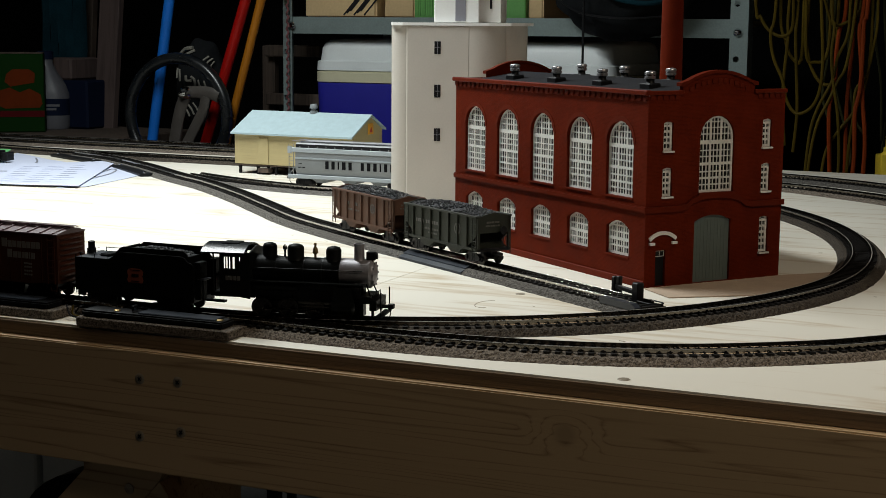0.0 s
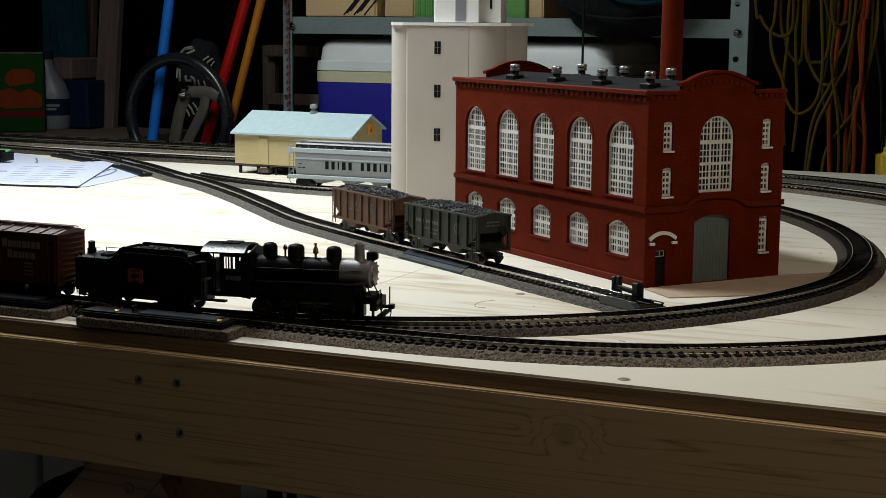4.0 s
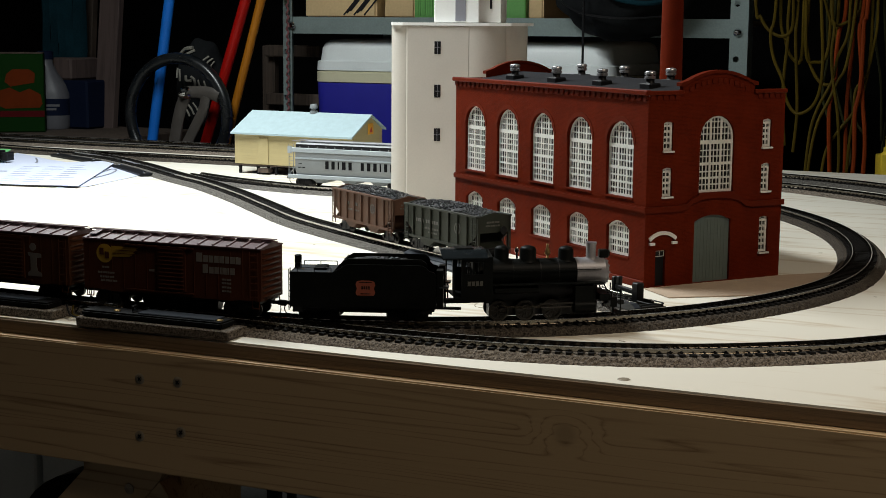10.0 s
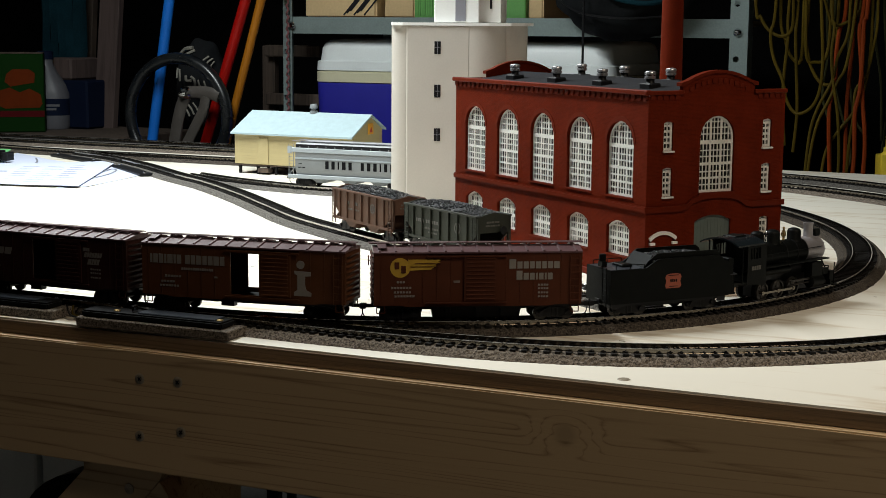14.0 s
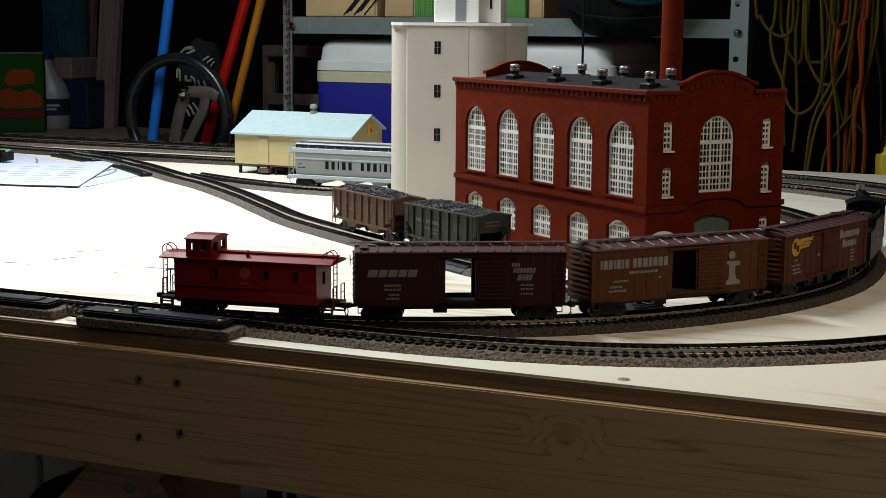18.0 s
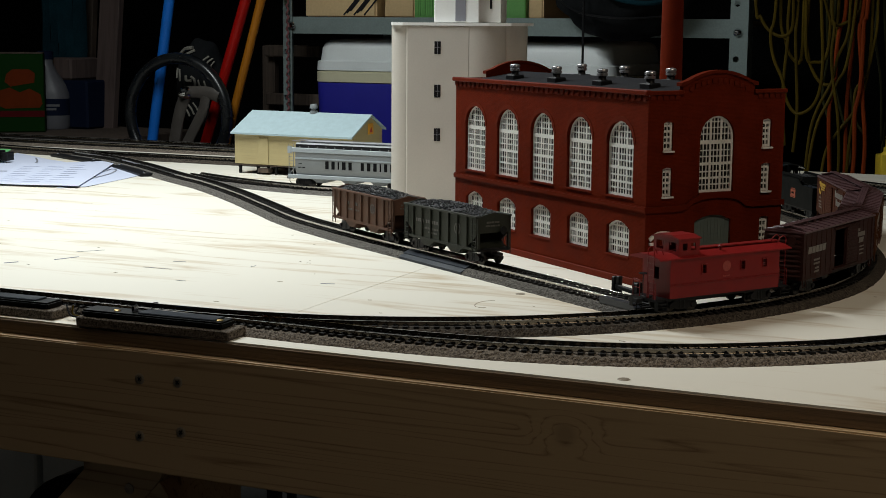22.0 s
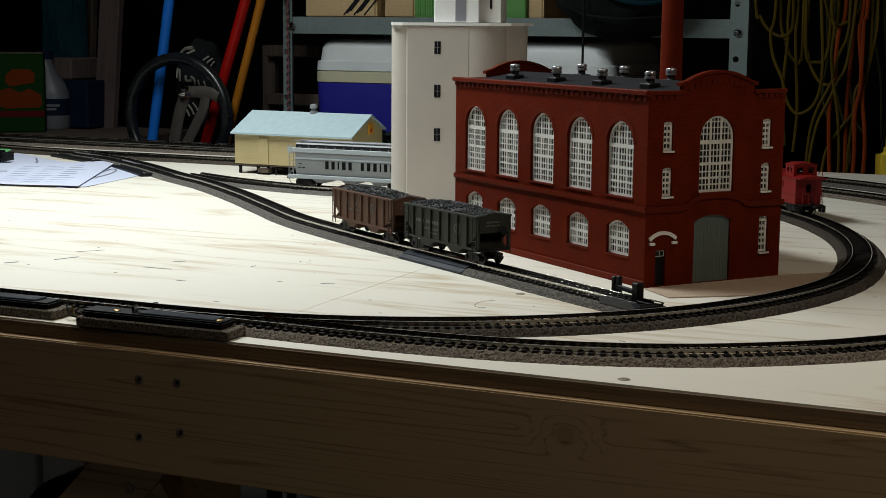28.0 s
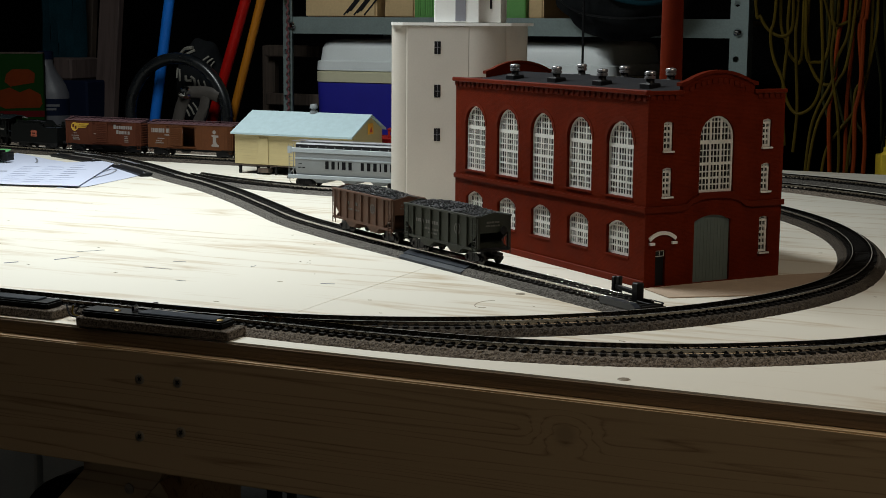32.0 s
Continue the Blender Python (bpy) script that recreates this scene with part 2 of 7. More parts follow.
    grey_spoke=mat("grey_brown_plastic", (0.055, 0.048, 0.042), 0.45, 0, 0.2, 60, 500, 0.06),
    zebra=mat("off_white_print", (0.20, 0.19, 0.16), 0.8, 0, 0.2, 60, 500, 0.05),
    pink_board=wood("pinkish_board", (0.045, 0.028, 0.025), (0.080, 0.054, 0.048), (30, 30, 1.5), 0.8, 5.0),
    dirt=mat("red_brown_ground_sheet", (0.40, 0.305, 0.225), 0.85, 0, 0.12, 60, 700, 0.2),
)


def brickwork(m, row, width):
    """Adds moulded brick courses to a plastic wall: fine relief and slightly paler joints."""
    nt = m.node_tree
    b = nt.nodes["Principled BSDF"]
    N, L = nt.nodes.new, nt.links.new
    tc = N("ShaderNodeTexCoord")
    sep, along, join = N("ShaderNodeSeparateXYZ"), N("ShaderNodeMath"), N("ShaderNodeCombineXYZ")
    L(tc.outputs["Object"], sep.inputs[0])
    L(sep.outputs["X"], along.inputs[0])
    L(sep.outputs["Y"], along.inputs[1])
    L(along.outputs[0], join.inputs["X"])
    L(sep.outputs["Z"], join.inputs["Y"])
    br = N("ShaderNodeTexBrick")
    br.inputs["Scale"].default_value = 1.0
    br.inputs["Brick Width"].default_value, br.inputs["Row Height"].default_value, br.inputs["Mortar Size"].default_value = width, row, row * 0.10
    br.inputs["Color1"].default_value, br.inputs["Color2"].default_value, br.inputs["Mortar"].default_value = (0.86, 0.86, 0.86, 1), (1.08, 1.08, 1.08, 1), (1.25, 1.2, 1.2, 1)
    L(join.outputs[0], br.inputs["Vector"])
    mul = N("ShaderNodeMix")
    mul.data_type, mul.blend_type = "RGBA", "MULTIPLY"
    mul.inputs[0].default_value = 1.0
    was = b.inputs["Base Color"].links[0].from_socket
    L(was, mul.inputs[6])
    L(br.outputs["Color"], mul.inputs[7])
    L(mul.outputs[2], b.inputs["Base Color"])
    bp = N("ShaderNodeBump")
    bp.inputs["Strength"].default_value, bp.inputs["Distance"].default_value, bp.invert = 0.35, 0.0003, True
    L(br.outputs["Fac"], bp.inputs["Height"])
    L(b.inputs["Normal"].links[0].from_socket, bp.inputs["Normal"])
    L(bp.outputs["Normal"], b.inputs["Normal"])


brickwork(M["brick"], 0.0011, 0.0030)


# ---- building helpers ----
def bm_new():
    return bmesh.new()


def place(bm, verts, m):
    bmesh.ops.transform(bm, matrix=m, verts=verts)


def box(bm, c, s, rz=0.0, rx=0.0, ry=0.0):
    r = bmesh.ops.create_cube(bm, size=1.0)
    place(bm, r["verts"], pose(*c, rx, ry, rz) @ Matrix.Diagonal((*s, 1)))
    return bm


def rod(bm, a, b, r, seg=12, r2=None):
    a, b = Vector(a), Vector(b)
    d = b - a
    q = d.to_track_quat("Z", "Y").to_matrix().to_4x4()
    k = bmesh.ops.create_cone(bm, cap_ends=True, segments=seg, radius1=r, radius2=r if r2 is None else r2, depth=d.length)
    place(bm, k["verts"], Matrix.Translation((a + b) / 2) @ q)
    return bm


def lathe(bm, base, profile, seg=16, axis="Z"):
    """A turned form: profile rows of (radius, height)."""
    turn = {"Z": Matrix(), "X": Matrix.Rotation(radians(90), 4, "Y"), "Y": Matrix.Rotation(radians(-90), 4, "X")}[axis]
    rings = []
    for r, h in profile:
        ring = [bm.verts.new(Vector(base) + (turn @ Vector((r * math.cos(a), r * math.sin(a), h)))) for a in (2 * math.pi * i / seg for i in range(seg))]
        rings.append(ring)
    for p, q in zip(rings, rings[1:]):
        for i in range(seg):
            bm.faces.new((p[i], p[(i + 1) % seg], q[(i + 1) % seg], q[i]))
    bm.faces.new(rings[0][::-1])
    bm.faces.new(rings[-1])
    return bm


def plate(bm, outer, holes, depth, at, ax, ay):
    """A solid plate with openings: outlines in the plane of ax and ay through at, pushed back by depth along ax x ay reversed."""
    at, ax, ay = Vector(at), Vector(ax), Vector(ay)
    edges = []
    for loop in (outer, *holes):
        vs = [bm.verts.new(at + ax * x + ay * y) for x, y in loop]
        edges += [bm.edges.new((vs[i], vs[(i + 1) % len(vs)])) for i in range(len(vs))]
    nz = ax.cross(ay)
    out = bmesh.ops.triangle_fill(bm, use_beauty=True, use_dissolve=False, edges=edges, normal=nz)
    faces = [g for g in out["geom"] if isinstance(g, bmesh.types.BMFace)]
    ex = bmesh.ops.extrude_face_region(bm, geom=faces)
    vs = [g for g in ex["geom"] if isinstance(g, bmesh.types.BMVert)]
    bmesh.ops.translate(bm, vec=-nz.normalized() * depth, verts=vs)
    bmesh.ops.recalc_face_normals(bm, faces=bm.faces[:])
    return bm


def arch(cx, z0, z1, w, rise, n=8):
    """The outline of an opening with an arched head, from its sill z0 to its crown z1."""
    pts = [(cx - w / 2, z0), (cx + w / 2, z0)]
    R = (w * w / 4 + rise * rise) / (2 * rise)
    half = math.asin(min(1, w / 2 / R))
    if rise > w / 2 - 1e-6:
        R, half = w / 2, math.pi / 2
    for i in range(n + 1):
        a = half - 2 * half * i / n
        pts.append((cx + R * math.sin(a), z1 - R + R * math.cos(a)))
    return pts


def prism(bm, outline, y0, y1):
    """A solid whose outline in x and z runs from y0 to y1."""
    return plate(bm, outline, [], y1 - y0, (0, y0, 0), (1, 0, 0), (0, 0, 1))


def sweep(bm, pts, r, seg=8, up=(0.3, 0.2, 1)):
    """A round cord along points."""
    rings = []
    pts = [Vector(p) for p in pts]
    up = Vector(up).normalized()
    for i, p in enumerate(pts):
        t = (pts[min(i + 1, len(pts) - 1)] - pts[max(i - 1, 0)]).normalized()
        s = t.cross(up)
        s = s.normalized() if s.length > 1e-4 else t.orthogonal().normalized()
        n = s.cross(t)
        rings.append([bm.verts.new(p + (s * math.cos(a) + n * math.sin(a)) * r) for a in (2 * math.pi * k / seg for k in range(seg))])
    for p, q in zip(rings, rings[1:]):
        for k in range(seg):
            bm.faces.new((p[k], p[(k + 1) % seg], q[(k + 1) % seg], q[k]))
    bm.faces.new(rings[0])
    bm.faces.new(rings[-1][::-1])
    return bm


def rounded_stack(bm, rows, seg=6):
    """A moulded form: stacked rounded rectangles, rows of (height, width, depth, corner radius)."""
    rings = []
    for z, w, d, r in rows:
        ring = []
        for cx, cy, a0 in ((1, 1, 0), (-1, 1, 90), (-1, -1, 180), (1, -1, 270)):
            for i in range(seg + 1):
                a = radians(a0 + 90 * i / seg)
                ring.append(bm.verts.new((cx * (w / 2 - r) + r * math.cos(a), cy * (d / 2 - r) + r * math.sin(a), z)))
        rings.append(ring)
    n = len(rings[0])
    for p, q in zip(rings, rings[1:]):
        for i in range(n):
            bm.faces.new((p[i], p[(i + 1) % n], q[(i + 1) % n], q[i]))
    bm.faces.new(rings[0][::-1])
    bm.faces.new(rings[-1])
    return bm


def curve_points(knots, n=10):
    """A smooth line through the knots."""
    k = [Vector(p) for p in knots]
    k = [2 * k[0] - k[1]] + k + [2 * k[-1] - k[-2]]
    out = []
    for i in range(1, len(k) - 2):
        for j in range(n):
            t = j / n
            a, b, c, d = k[i - 1:i + 3]
            out.append(0.5 * ((2 * b) + (c - a) * t + (2 * a - 5 * b + 4 * c - d) * t * t + (3 * b - a - 3 * c + d) * t ** 3))
    return out + [k[-2]]


def bevel(bm, w, seg=1):
    bmesh.ops.bevel(bm, geom=bm.edges[:], offset=w, segments=seg, affect="EDGES", clamp_overlap=True)
    return bm


def mesh_of(name, bm, material, smooth=False):
    me = bpy.data.meshes.new(name)
    bmesh.ops.recalc_face_normals(bm, faces=bm.faces[:])
    if smooth:
        for f in bm.faces:
            f.smooth = True
        for e in bm.edges:
            if len(e.link_faces) == 2 and e.calc_face_angle(0) > 0.7:
                e.smooth = False
    bm.to_mesh(me)
    bm.free()
    me.materials.append(M[material] if isinstance(material, str) else material)
    return me


def part(name, bm, material, parent, label="", smooth=False, at=None):
    ob = new(name, mesh_of(name, bm, material, smooth))
    ob.parent = parent
    if at is not None:
        ob.matrix_basis = at
    if label:
        ob["label"] = label
    return ob


def thing(name, at, label, category, group="", kind=""):
    ob = new(name)
    ob.empty_display_size = 0.02
    ob.matrix_world = at
    return tagged(ob, label, category, group, kind)


def solid(name, bm, material, label, category, at=None, group="", kind="", smooth=False):
    ob = new(name, mesh_of(name, bm, material, smooth))
    if at is not None:
        ob.matrix_world = at
    return tagged(ob, label, category, group, kind)


def glyph_bars(bm, x0, z0, y, widths, h, gap, thick=0.0003, slant=0.0):
    """Lettering as one block per character; a negative width is a space."""
    x = x0
    for w in widths:
        if w > 0:
            r = bmesh.ops.create_cube(bm, size=1.0)
            place(bm, r["verts"], pose(x + w / 2, y, z0 + h / 2) @ Matrix(((1, 0, slant, 0), (0, 1, 0, 0), (0, 0, 1, 0), (0, 0, 0, 1))) @ Matrix.Diagonal((w, thick, h, 1)))
            x += w + gap
        else:
            x -= w
    return bm

# ---- the room ----
FLOOR = -0.93
solid("floor", box(bm_new(), (-0.8, 0.4, FLOOR - 0.05), (5.6, 5.6, 0.1)), "concrete", "grey concrete garage floor", "floor", kind="structure")
# The walls' darkness comes from their colour, which stands for shade.
solid("wall_north", box(bm_new(), (-0.8, 2.55, 0.3), (5.6, 0.1, 2.6)), "wall", "unlit garage wall, its shade held in a near-black colour", "wall", kind="structure")
solid("wall_south", box(bm_new(), (-0.8, -2.35, 0.3), (5.6, 0.1, 2.6)), "wall", "unlit garage wall, its shade held in a near-black colour", "wall", kind="structure")
solid("wall_west", box(bm_new(), (-3.65, 0.1, 0.3), (0.1, 5.0, 2.6)), "wall", "unlit garage wall, its shade held in a near-black colour", "wall", kind="structure")
solid("wall_east", box(bm_new(), (2.05, 0.1, 0.3), (0.1, 5.0, 2.6)), "wall", "unlit garage wall, its shade held in a near-black colour", "wall", kind="structure")
solid("ceiling", box(bm_new(), (-0.8, 0.1, 1.65), (5.8, 5.0, 0.1)), "ceiling", "unpainted garage ceiling", "ceiling", kind="structure")

# ---- the table ----
table = thing("layout_table", pose(0, 0, FLOOR), "plywood-topped train table on a frame of pine boards", "table")
TOP = -FLOOR
for xa, xb in ((-2.1, -0.5583), (-0.5577, 0.4)):
    part("tabletop", box(bm_new(), ((xa + xb) / 2, 0.72, TOP - 0.0055), (xb - xa, 1.44, 0.011)), "ply", table, "pale birch plywood sheet")
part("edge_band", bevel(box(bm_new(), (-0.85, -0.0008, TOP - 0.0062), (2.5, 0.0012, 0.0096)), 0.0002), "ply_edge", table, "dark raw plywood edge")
bm = bevel(box(bm_new(), (-0.85, 0.0120, TOP - 0.0556), (2.5, 0.041, 0.0882)), 0.0010, 2)
part("front_board", bm, "pine", table, "knotty pine board")
part("rear_board", bevel(box(bm_new(), (-0.85, 1.42, TOP - 0.056), (2.5, 0.038, 0.089)), 0.0025, 2), "pine", table)
for x in (-2.05, 0.36):
    part("end_board", bevel(box(bm_new(), (x, 0.718, TOP - 0.056), (0.038, 1.36, 0.089)), 0.0025, 2), "pine", table)
for x, y in ((-0.66, 0.08), (0.30, 0.08), (-2.0, 0.08), (-0.66, 1.35), (0.30, 1.35), (-2.0, 1.35)):
    part("leg", bevel(box(bm_new(), (x, y, (TOP - 0.101) / 2), (0.089, 0.089, TOP - 0.101)), 0.003, 2), "pine", table)
part("brace", prism(bm_new(), [(-0.6680, TOP - 0.1010), (-0.6050, TOP - 0.1010), (-0.6090, TOP - 0.1090), (-0.6900, TOP - 0.2000), (-0.8200, TOP - 0.3400), (-0.8700, TOP - 0.3100)], 0.0010, 0.0190), "pine", table, "slanting pine brace")
part("brace", prism(bm_new(), [(-0.6084, TOP - 0.1092), (-0.5600, TOP - 0.1680), (-0.5800, TOP - 0.1980), (-0.6800, TOP - 0.1910)], 0.0002, 0.0190), "pine", table, "slanting pine brace")
part("screw", lathe(bm_new(), (-0.6350, 0.0005, TOP - 0.1180), [(0.0040, 0.0008), (0.0040, -0.0002), (0.0016, 0.0004)], 14, "Y"), "screw", table, "dark countersunk screw", True)
for x, z in ((-0.617, -0.032), (-0.585, -0.031), (-0.618, -0.074), (-0.583, -0.067)):
    bm = lathe(bm_new(), (x, -0.0083, TOP + z), [(0.0020, -0.0004), (0.0030, -0.0006), (0.0040, -0.0002), (0.0041, 0.0002)], 18, "Y")
    sc = part("screw", bm, "screw", table, "dark countersunk screw", True)
    bm = box(bm_new(), (x, -0.0089, TOP + z), (0.0034, 0.0006, 0.0008), 0, 0, 40)
    box(bm, (x, -0.0089, TOP + z), (0.0034, 0.0006, 0.0008), 0, 0, -50)
    part("slot", bm, "black", sc)
for x, y in ((-0.267, 0.012), (-0.433, 0.262)):
    bm = lathe(bm_new(), (x, y, TOP), [(0.0042, 0.0001), (0.0036, 0.0005), (0.001, 0.0003)], 14)
    part("screw", bm, "screw", table, "dark countersunk screw", True)


# ---- tracks ----
RAIL_TOP = 0.0095
ds = 0.004


def loop_line():
    """The running line: along the table's front, through the turnout, round the end curve and back along the rear."""
    turns = [(0.0, 0.75), (1.2336, 0.0562), (2.2549, 0.2697), (2.4527, 0.3525)]
    used = sum(k * l for k, l in turns)
    turns += [(1.5348, (math.pi - used) / 1.5348), (0.0, 0.62), (-0.8, 0.35), (0.0, 0.22)]
    x, y, a = -1.4041, 0.0455, 0.0
    pts, heads = [Vector((x, y, 0))], [0.0]
    for k, l in turns:
        n = max(2, int(l / ds))
        d = l / n
        for _ in range(n):
            m = a + k * d / 2
            x, y, a = x + d * math.cos(m), y + d * math.sin(m), a + k * d
            pts.append(Vector((x, y, 0)))
            heads.append(a)
    return pts


def resample(pts, step):
    out, carry = [pts[0].copy()], 0.0
    for p, q in zip(pts, pts[1:]):
        d = (q - p).length
        if d < 1e-9:
            continue
        at = step - carry
        while at <= d:
            out.append(p.lerp(q, at / d))
            at += step
        carry = d - (at - step)
    return out


def normals(pts):
    ns = []
    for i in range(len(pts)):
        t = pts[min(i + 1, len(pts) - 1)] - pts[max(i - 1, 0)]
        ns.append(Vector((-t.y, t.x, 0)).normalized())
    return ns


def ribbon(bm, pts, section, jitter=0.0):
    """A section of (offset, height) rows swept along the line."""
    rows = []
    for p, n in zip(pts, normals(pts)):
        rows.append([bm.verts.new(p + n * (o + random.uniform(-jitter, jitter)) + Vector((0, 0, z + (random.uniform(-jitter, jitter) * 0.5 if z > 0.001 else 0)))) for o, z in section])
    m = len(section)
    for p, q in zip(rows, rows[1:]):
        for i in range(m):
            bm.faces.new((p[i], q[i], q[(i + 1) % m], p[(i + 1) % m]))
    bm.faces.new(rows[0][::-1])
    bm.faces.new(rows[-1])
    return bm


def tie_form(bm, m):
    """A moulded tie with the four spike plates that hold its rails."""
    for c, s in [((0, 0, 0.0054), (0.0036, 0.0276, 0.0026))] + [((0, k * 0.00875 + q * 0.0014, 0.0072), (0.0012, 0.0010, 0.0013)) for k in (-1, 1) for q in (-1, 1)]:
        r = bmesh.ops.create_cube(bm, size=1.0)
        place(bm, r["verts"], m @ pose(*c) @ Matrix.Diagonal((*s, 1)))
    return bm


TIE_MESH = mesh_of("tie", tie_form(bm_new(), Matrix()), "tie")


def track(name, line, label, bed=True, near=None, bed_material="cork", lift=0.0, tie_step=0.0072, metal="rail"):
    """Track on its roadbed; near(p) picks the ties that are parts of their own, the rest is one part."""
    root = thing(name, pose(0, 0, 0), label, "railway track", "model railway tracks")
    fine = resample(line, 0.006)
    if bed:
        part("roadbed", ribbon(bm_new(), resample(line, 0.0022), [(-0.0226, 0.0), (-0.0214, 0.0012), (-0.0200, 0.0025 + lift), (-0.0185, 0.0038 + lift), (-0.0170, 0.0049 + lift), (-0.0153, 0.0050 + lift), (-0.0105, 0.0050 + lift), (-0.0035, 0.0050 + lift), (0.0035, 0.0050 + lift), (0.0105, 0.0050 + lift), (0.0153, 0.0050 + lift), (0.0170, 0.0049 + lift), (0.0190, 0.0030 + lift), (0.0226, 0.0)], 0.00055), bed_material, root, "speckled roadbed with sloping shoulders")
    for s in (-1, 1):
        c = s * 0.00875
        sec = [(c - 0.0010, 0.0066), (c - 0.00030, 0.0069), (c - 0.00030, 0.0086), (c - 0.0005, 0.0087), (c - 0.0005, RAIL_TOP - 0.0001), (c - 0.0004, RAIL_TOP), (c + 0.0004, RAIL_TOP), (c + 0.0005, RAIL_TOP - 0.0001), (c + 0.0005, 0.0087), (c + 0.00030, 0.0086), (c + 0.00030, 0.0069), (c + 0.0010, 0.0066)]
        rail = part("rail", ribbon(bm_new(), fine, [(o, z + lift) for o, z in sec]), metal, root, "worn nickel-silver rail")
        # Thin pale strip laid on top as the rail's glint.
        part("rail_head", ribbon(bm_new(), fine, [(c - 0.00038, RAIL_TOP - 0.0001 + lift), (c - 0.00038, RAIL_TOP + 0.00008 + lift), (c + 0.00038, RAIL_TOP + 0.00008 + lift), (c + 0.00038, RAIL_TOP - 0.0001 + lift)]), "rail_top", rail, "pale running surface drawn as the rail's glint")
    sleepers = resample(line, tie_step)
    ns = normals(sleepers)
    count, spare = 0, []
    for p, n in zip(sleepers, ns):
        a = math.degrees(math.atan2(-n.x, n.y))
        m = pose(p.x, p.y, lift + random.uniform(-0.0001, 0.0001), 0, 0, a + random.uniform(-1, 1))
        if near and near(p) and count < 300:
            ob = new("tie", TIE_MESH)
            ob.parent, ob.matrix_basis = root, m
            count += 1
        else:
            spare.append(m)
    if spare:
        verts, faces = [], []
        for m in spare:
            k = len(verts)
            verts += [m @ v.co for v in TIE_MESH.vertices]
            faces += [[k + i for i in f.vertices] for f in TIE_MESH.polygons]
        me = bpy.data.meshes.new("tie_rest")
        me.from_pydata(verts, [], faces)
        me.materials.append(M["tie"])
        rest = new("tie_rest", me)
        rest.parent = root
        tagged(rest, kind="stuff")
    return root


LOOP = loop_line()
LENGTHS = [0.0]
for p_, q_ in zip(LOOP, LOOP[1:]):
    LENGTHS.append(LENGTHS[-1] + (q_ - p_).length)


def on_line(s):
    """The place on the running line s metres from its start."""
    i = min(max(int(np.searchsorted(LENGTHS, s)) - 1, 0), len(LOOP) - 2)
    return LOOP[i].lerp(LOOP[i + 1], (s - LENGTHS[i]) / (LENGTHS[i + 1] - LENGTHS[i]))


OUTER = curve_points([(-0.655, 0.0450, 0), (-0.58, 0.0420, 0), (-0.50, 0.0395, 0), (-0.41, 0.0420, 0), (-0.325, 0.0550, 0), (-0.2546, 0.0790, 0), (-0.1935, 0.1150, 0), (-0.141, 0.159, 0), (-0.08, 0.235, 0), (-0.02, 0.36, 0), (0.02, 0.52, 0), (0.01, 0.68, 0), (-0.05, 0.84, 0), (-0.14, 0.97, 0), (-0.247, 1.062, 0), (-0.31, 1.107, 0), (-0.385, 1.150, 0), (-0.55, 1.21, 0), (-0.75, 1.245, 0), (-1.0, 1.258, 0), (-1.3, 1.26, 0), (-2.06, 1.26, 0)])
REAR = curve_points([(0.10, 0.70, 0), (0.04, 0.88, 0), (-0.08, 1.04, 0), (-0.18, 1.132, 0), (-0.265, 1.20, 0), (-0.333, 1.243, 0), (-0.41, 1.278, 0), (-0.55, 1.316, 0), (-0.75, 1.336, 0), (-1.3, 1.34, 0), (-2.06, 1.34, 0)])
SIDING = curve_points([(-1.52, 1.100, 0), (-1.42, 1.053, 0), (-1.30, 0.973, 0), (-1.183, 0.8815, 0), (-1.086, 0.812, 0), (-0.981, 0.7215, 0), (-0.8825, 0.628, 0), (-0.800, 0.5505, 0), (-0.6885, 0.4690, 0), (-0.6025, 0.4124, 0), (-0.4545, 0.3152, 0), (-0.312, 0.2216, 0)])
SPUR = curve_points([(-1.17, 0.905, 0), (-1.09, 0.868, 0), (-1.0, 0.840, 0), (-0.92, 0.829, 0), (-0.80, 0.828, 0), (-0.66, 0.828, 0)])

track("running_track", LOOP, "dark-tied model track on brown roadbed, curving round the table's end", near=lambda p: p.x > -0.62 and p.y < 0.95)
track("outer_track", OUTER, "dark-tied model track on brown roadbed beside the table's edge", near=lambda p: p.x > -0.66 and p.y < 0.5, lift=-0.0003)
track("rear_track", REAR, "model track on grey roadbed along the table's rear", near=lambda p: -0.6 < p.x < -0.1, bed_material="grey_cork")
# Siding and spur take the paler rails, with reflections put into their colour.
track("siding_track", SIDING, "straight siding track on grey-brown roadbed beside the brick building", near=lambda p: p.x > -1.3, bed_material="grey_cork", lift=0.0002, metal="bright_rail")
track("spur_track", SPUR, "short spur track on grey roadbed before the yellow depot", near=lambda p: True, bed_material="grey_cork", lift=-0.0002, metal="bright_rail")

# turnout: closure rails between the two lines at the front
turnout = thing("turnout", pose(0, 0, 0), "turnout with thin shining point rails where two tracks part", "track switch")
for pts in ([(-0.66, 0.0372, 0), (-0.60, 0.0395, 0), (-0.545, 0.0455, 0), (-0.50, 0.055, 0)], [(-0.66, 0.0525, 0), (-0.60, 0.0508, 0), (-0.545, 0.0490, 0), (-0.50, 0.0480, 0), (-0.455, 0.0495, 0)]):
    part("point_rail", ribbon(bm_new(), resample(curve_points(pts), 0.006), [(-0.0005, 0.0066), (-0.0005, RAIL_TOP + 0.0001), (0.0005, RAIL_TOP + 0.0001), (0.0005, 0.0066)]), "rail", turnout, "bright point rail")
part("throw_bar", bevel(box(bm_new(), (-0.655, 0.0435, 0.0062), (0.0035, 0.05, 0.0022)), 0.0003), "black", turnout)


def switch_machine(at, long):
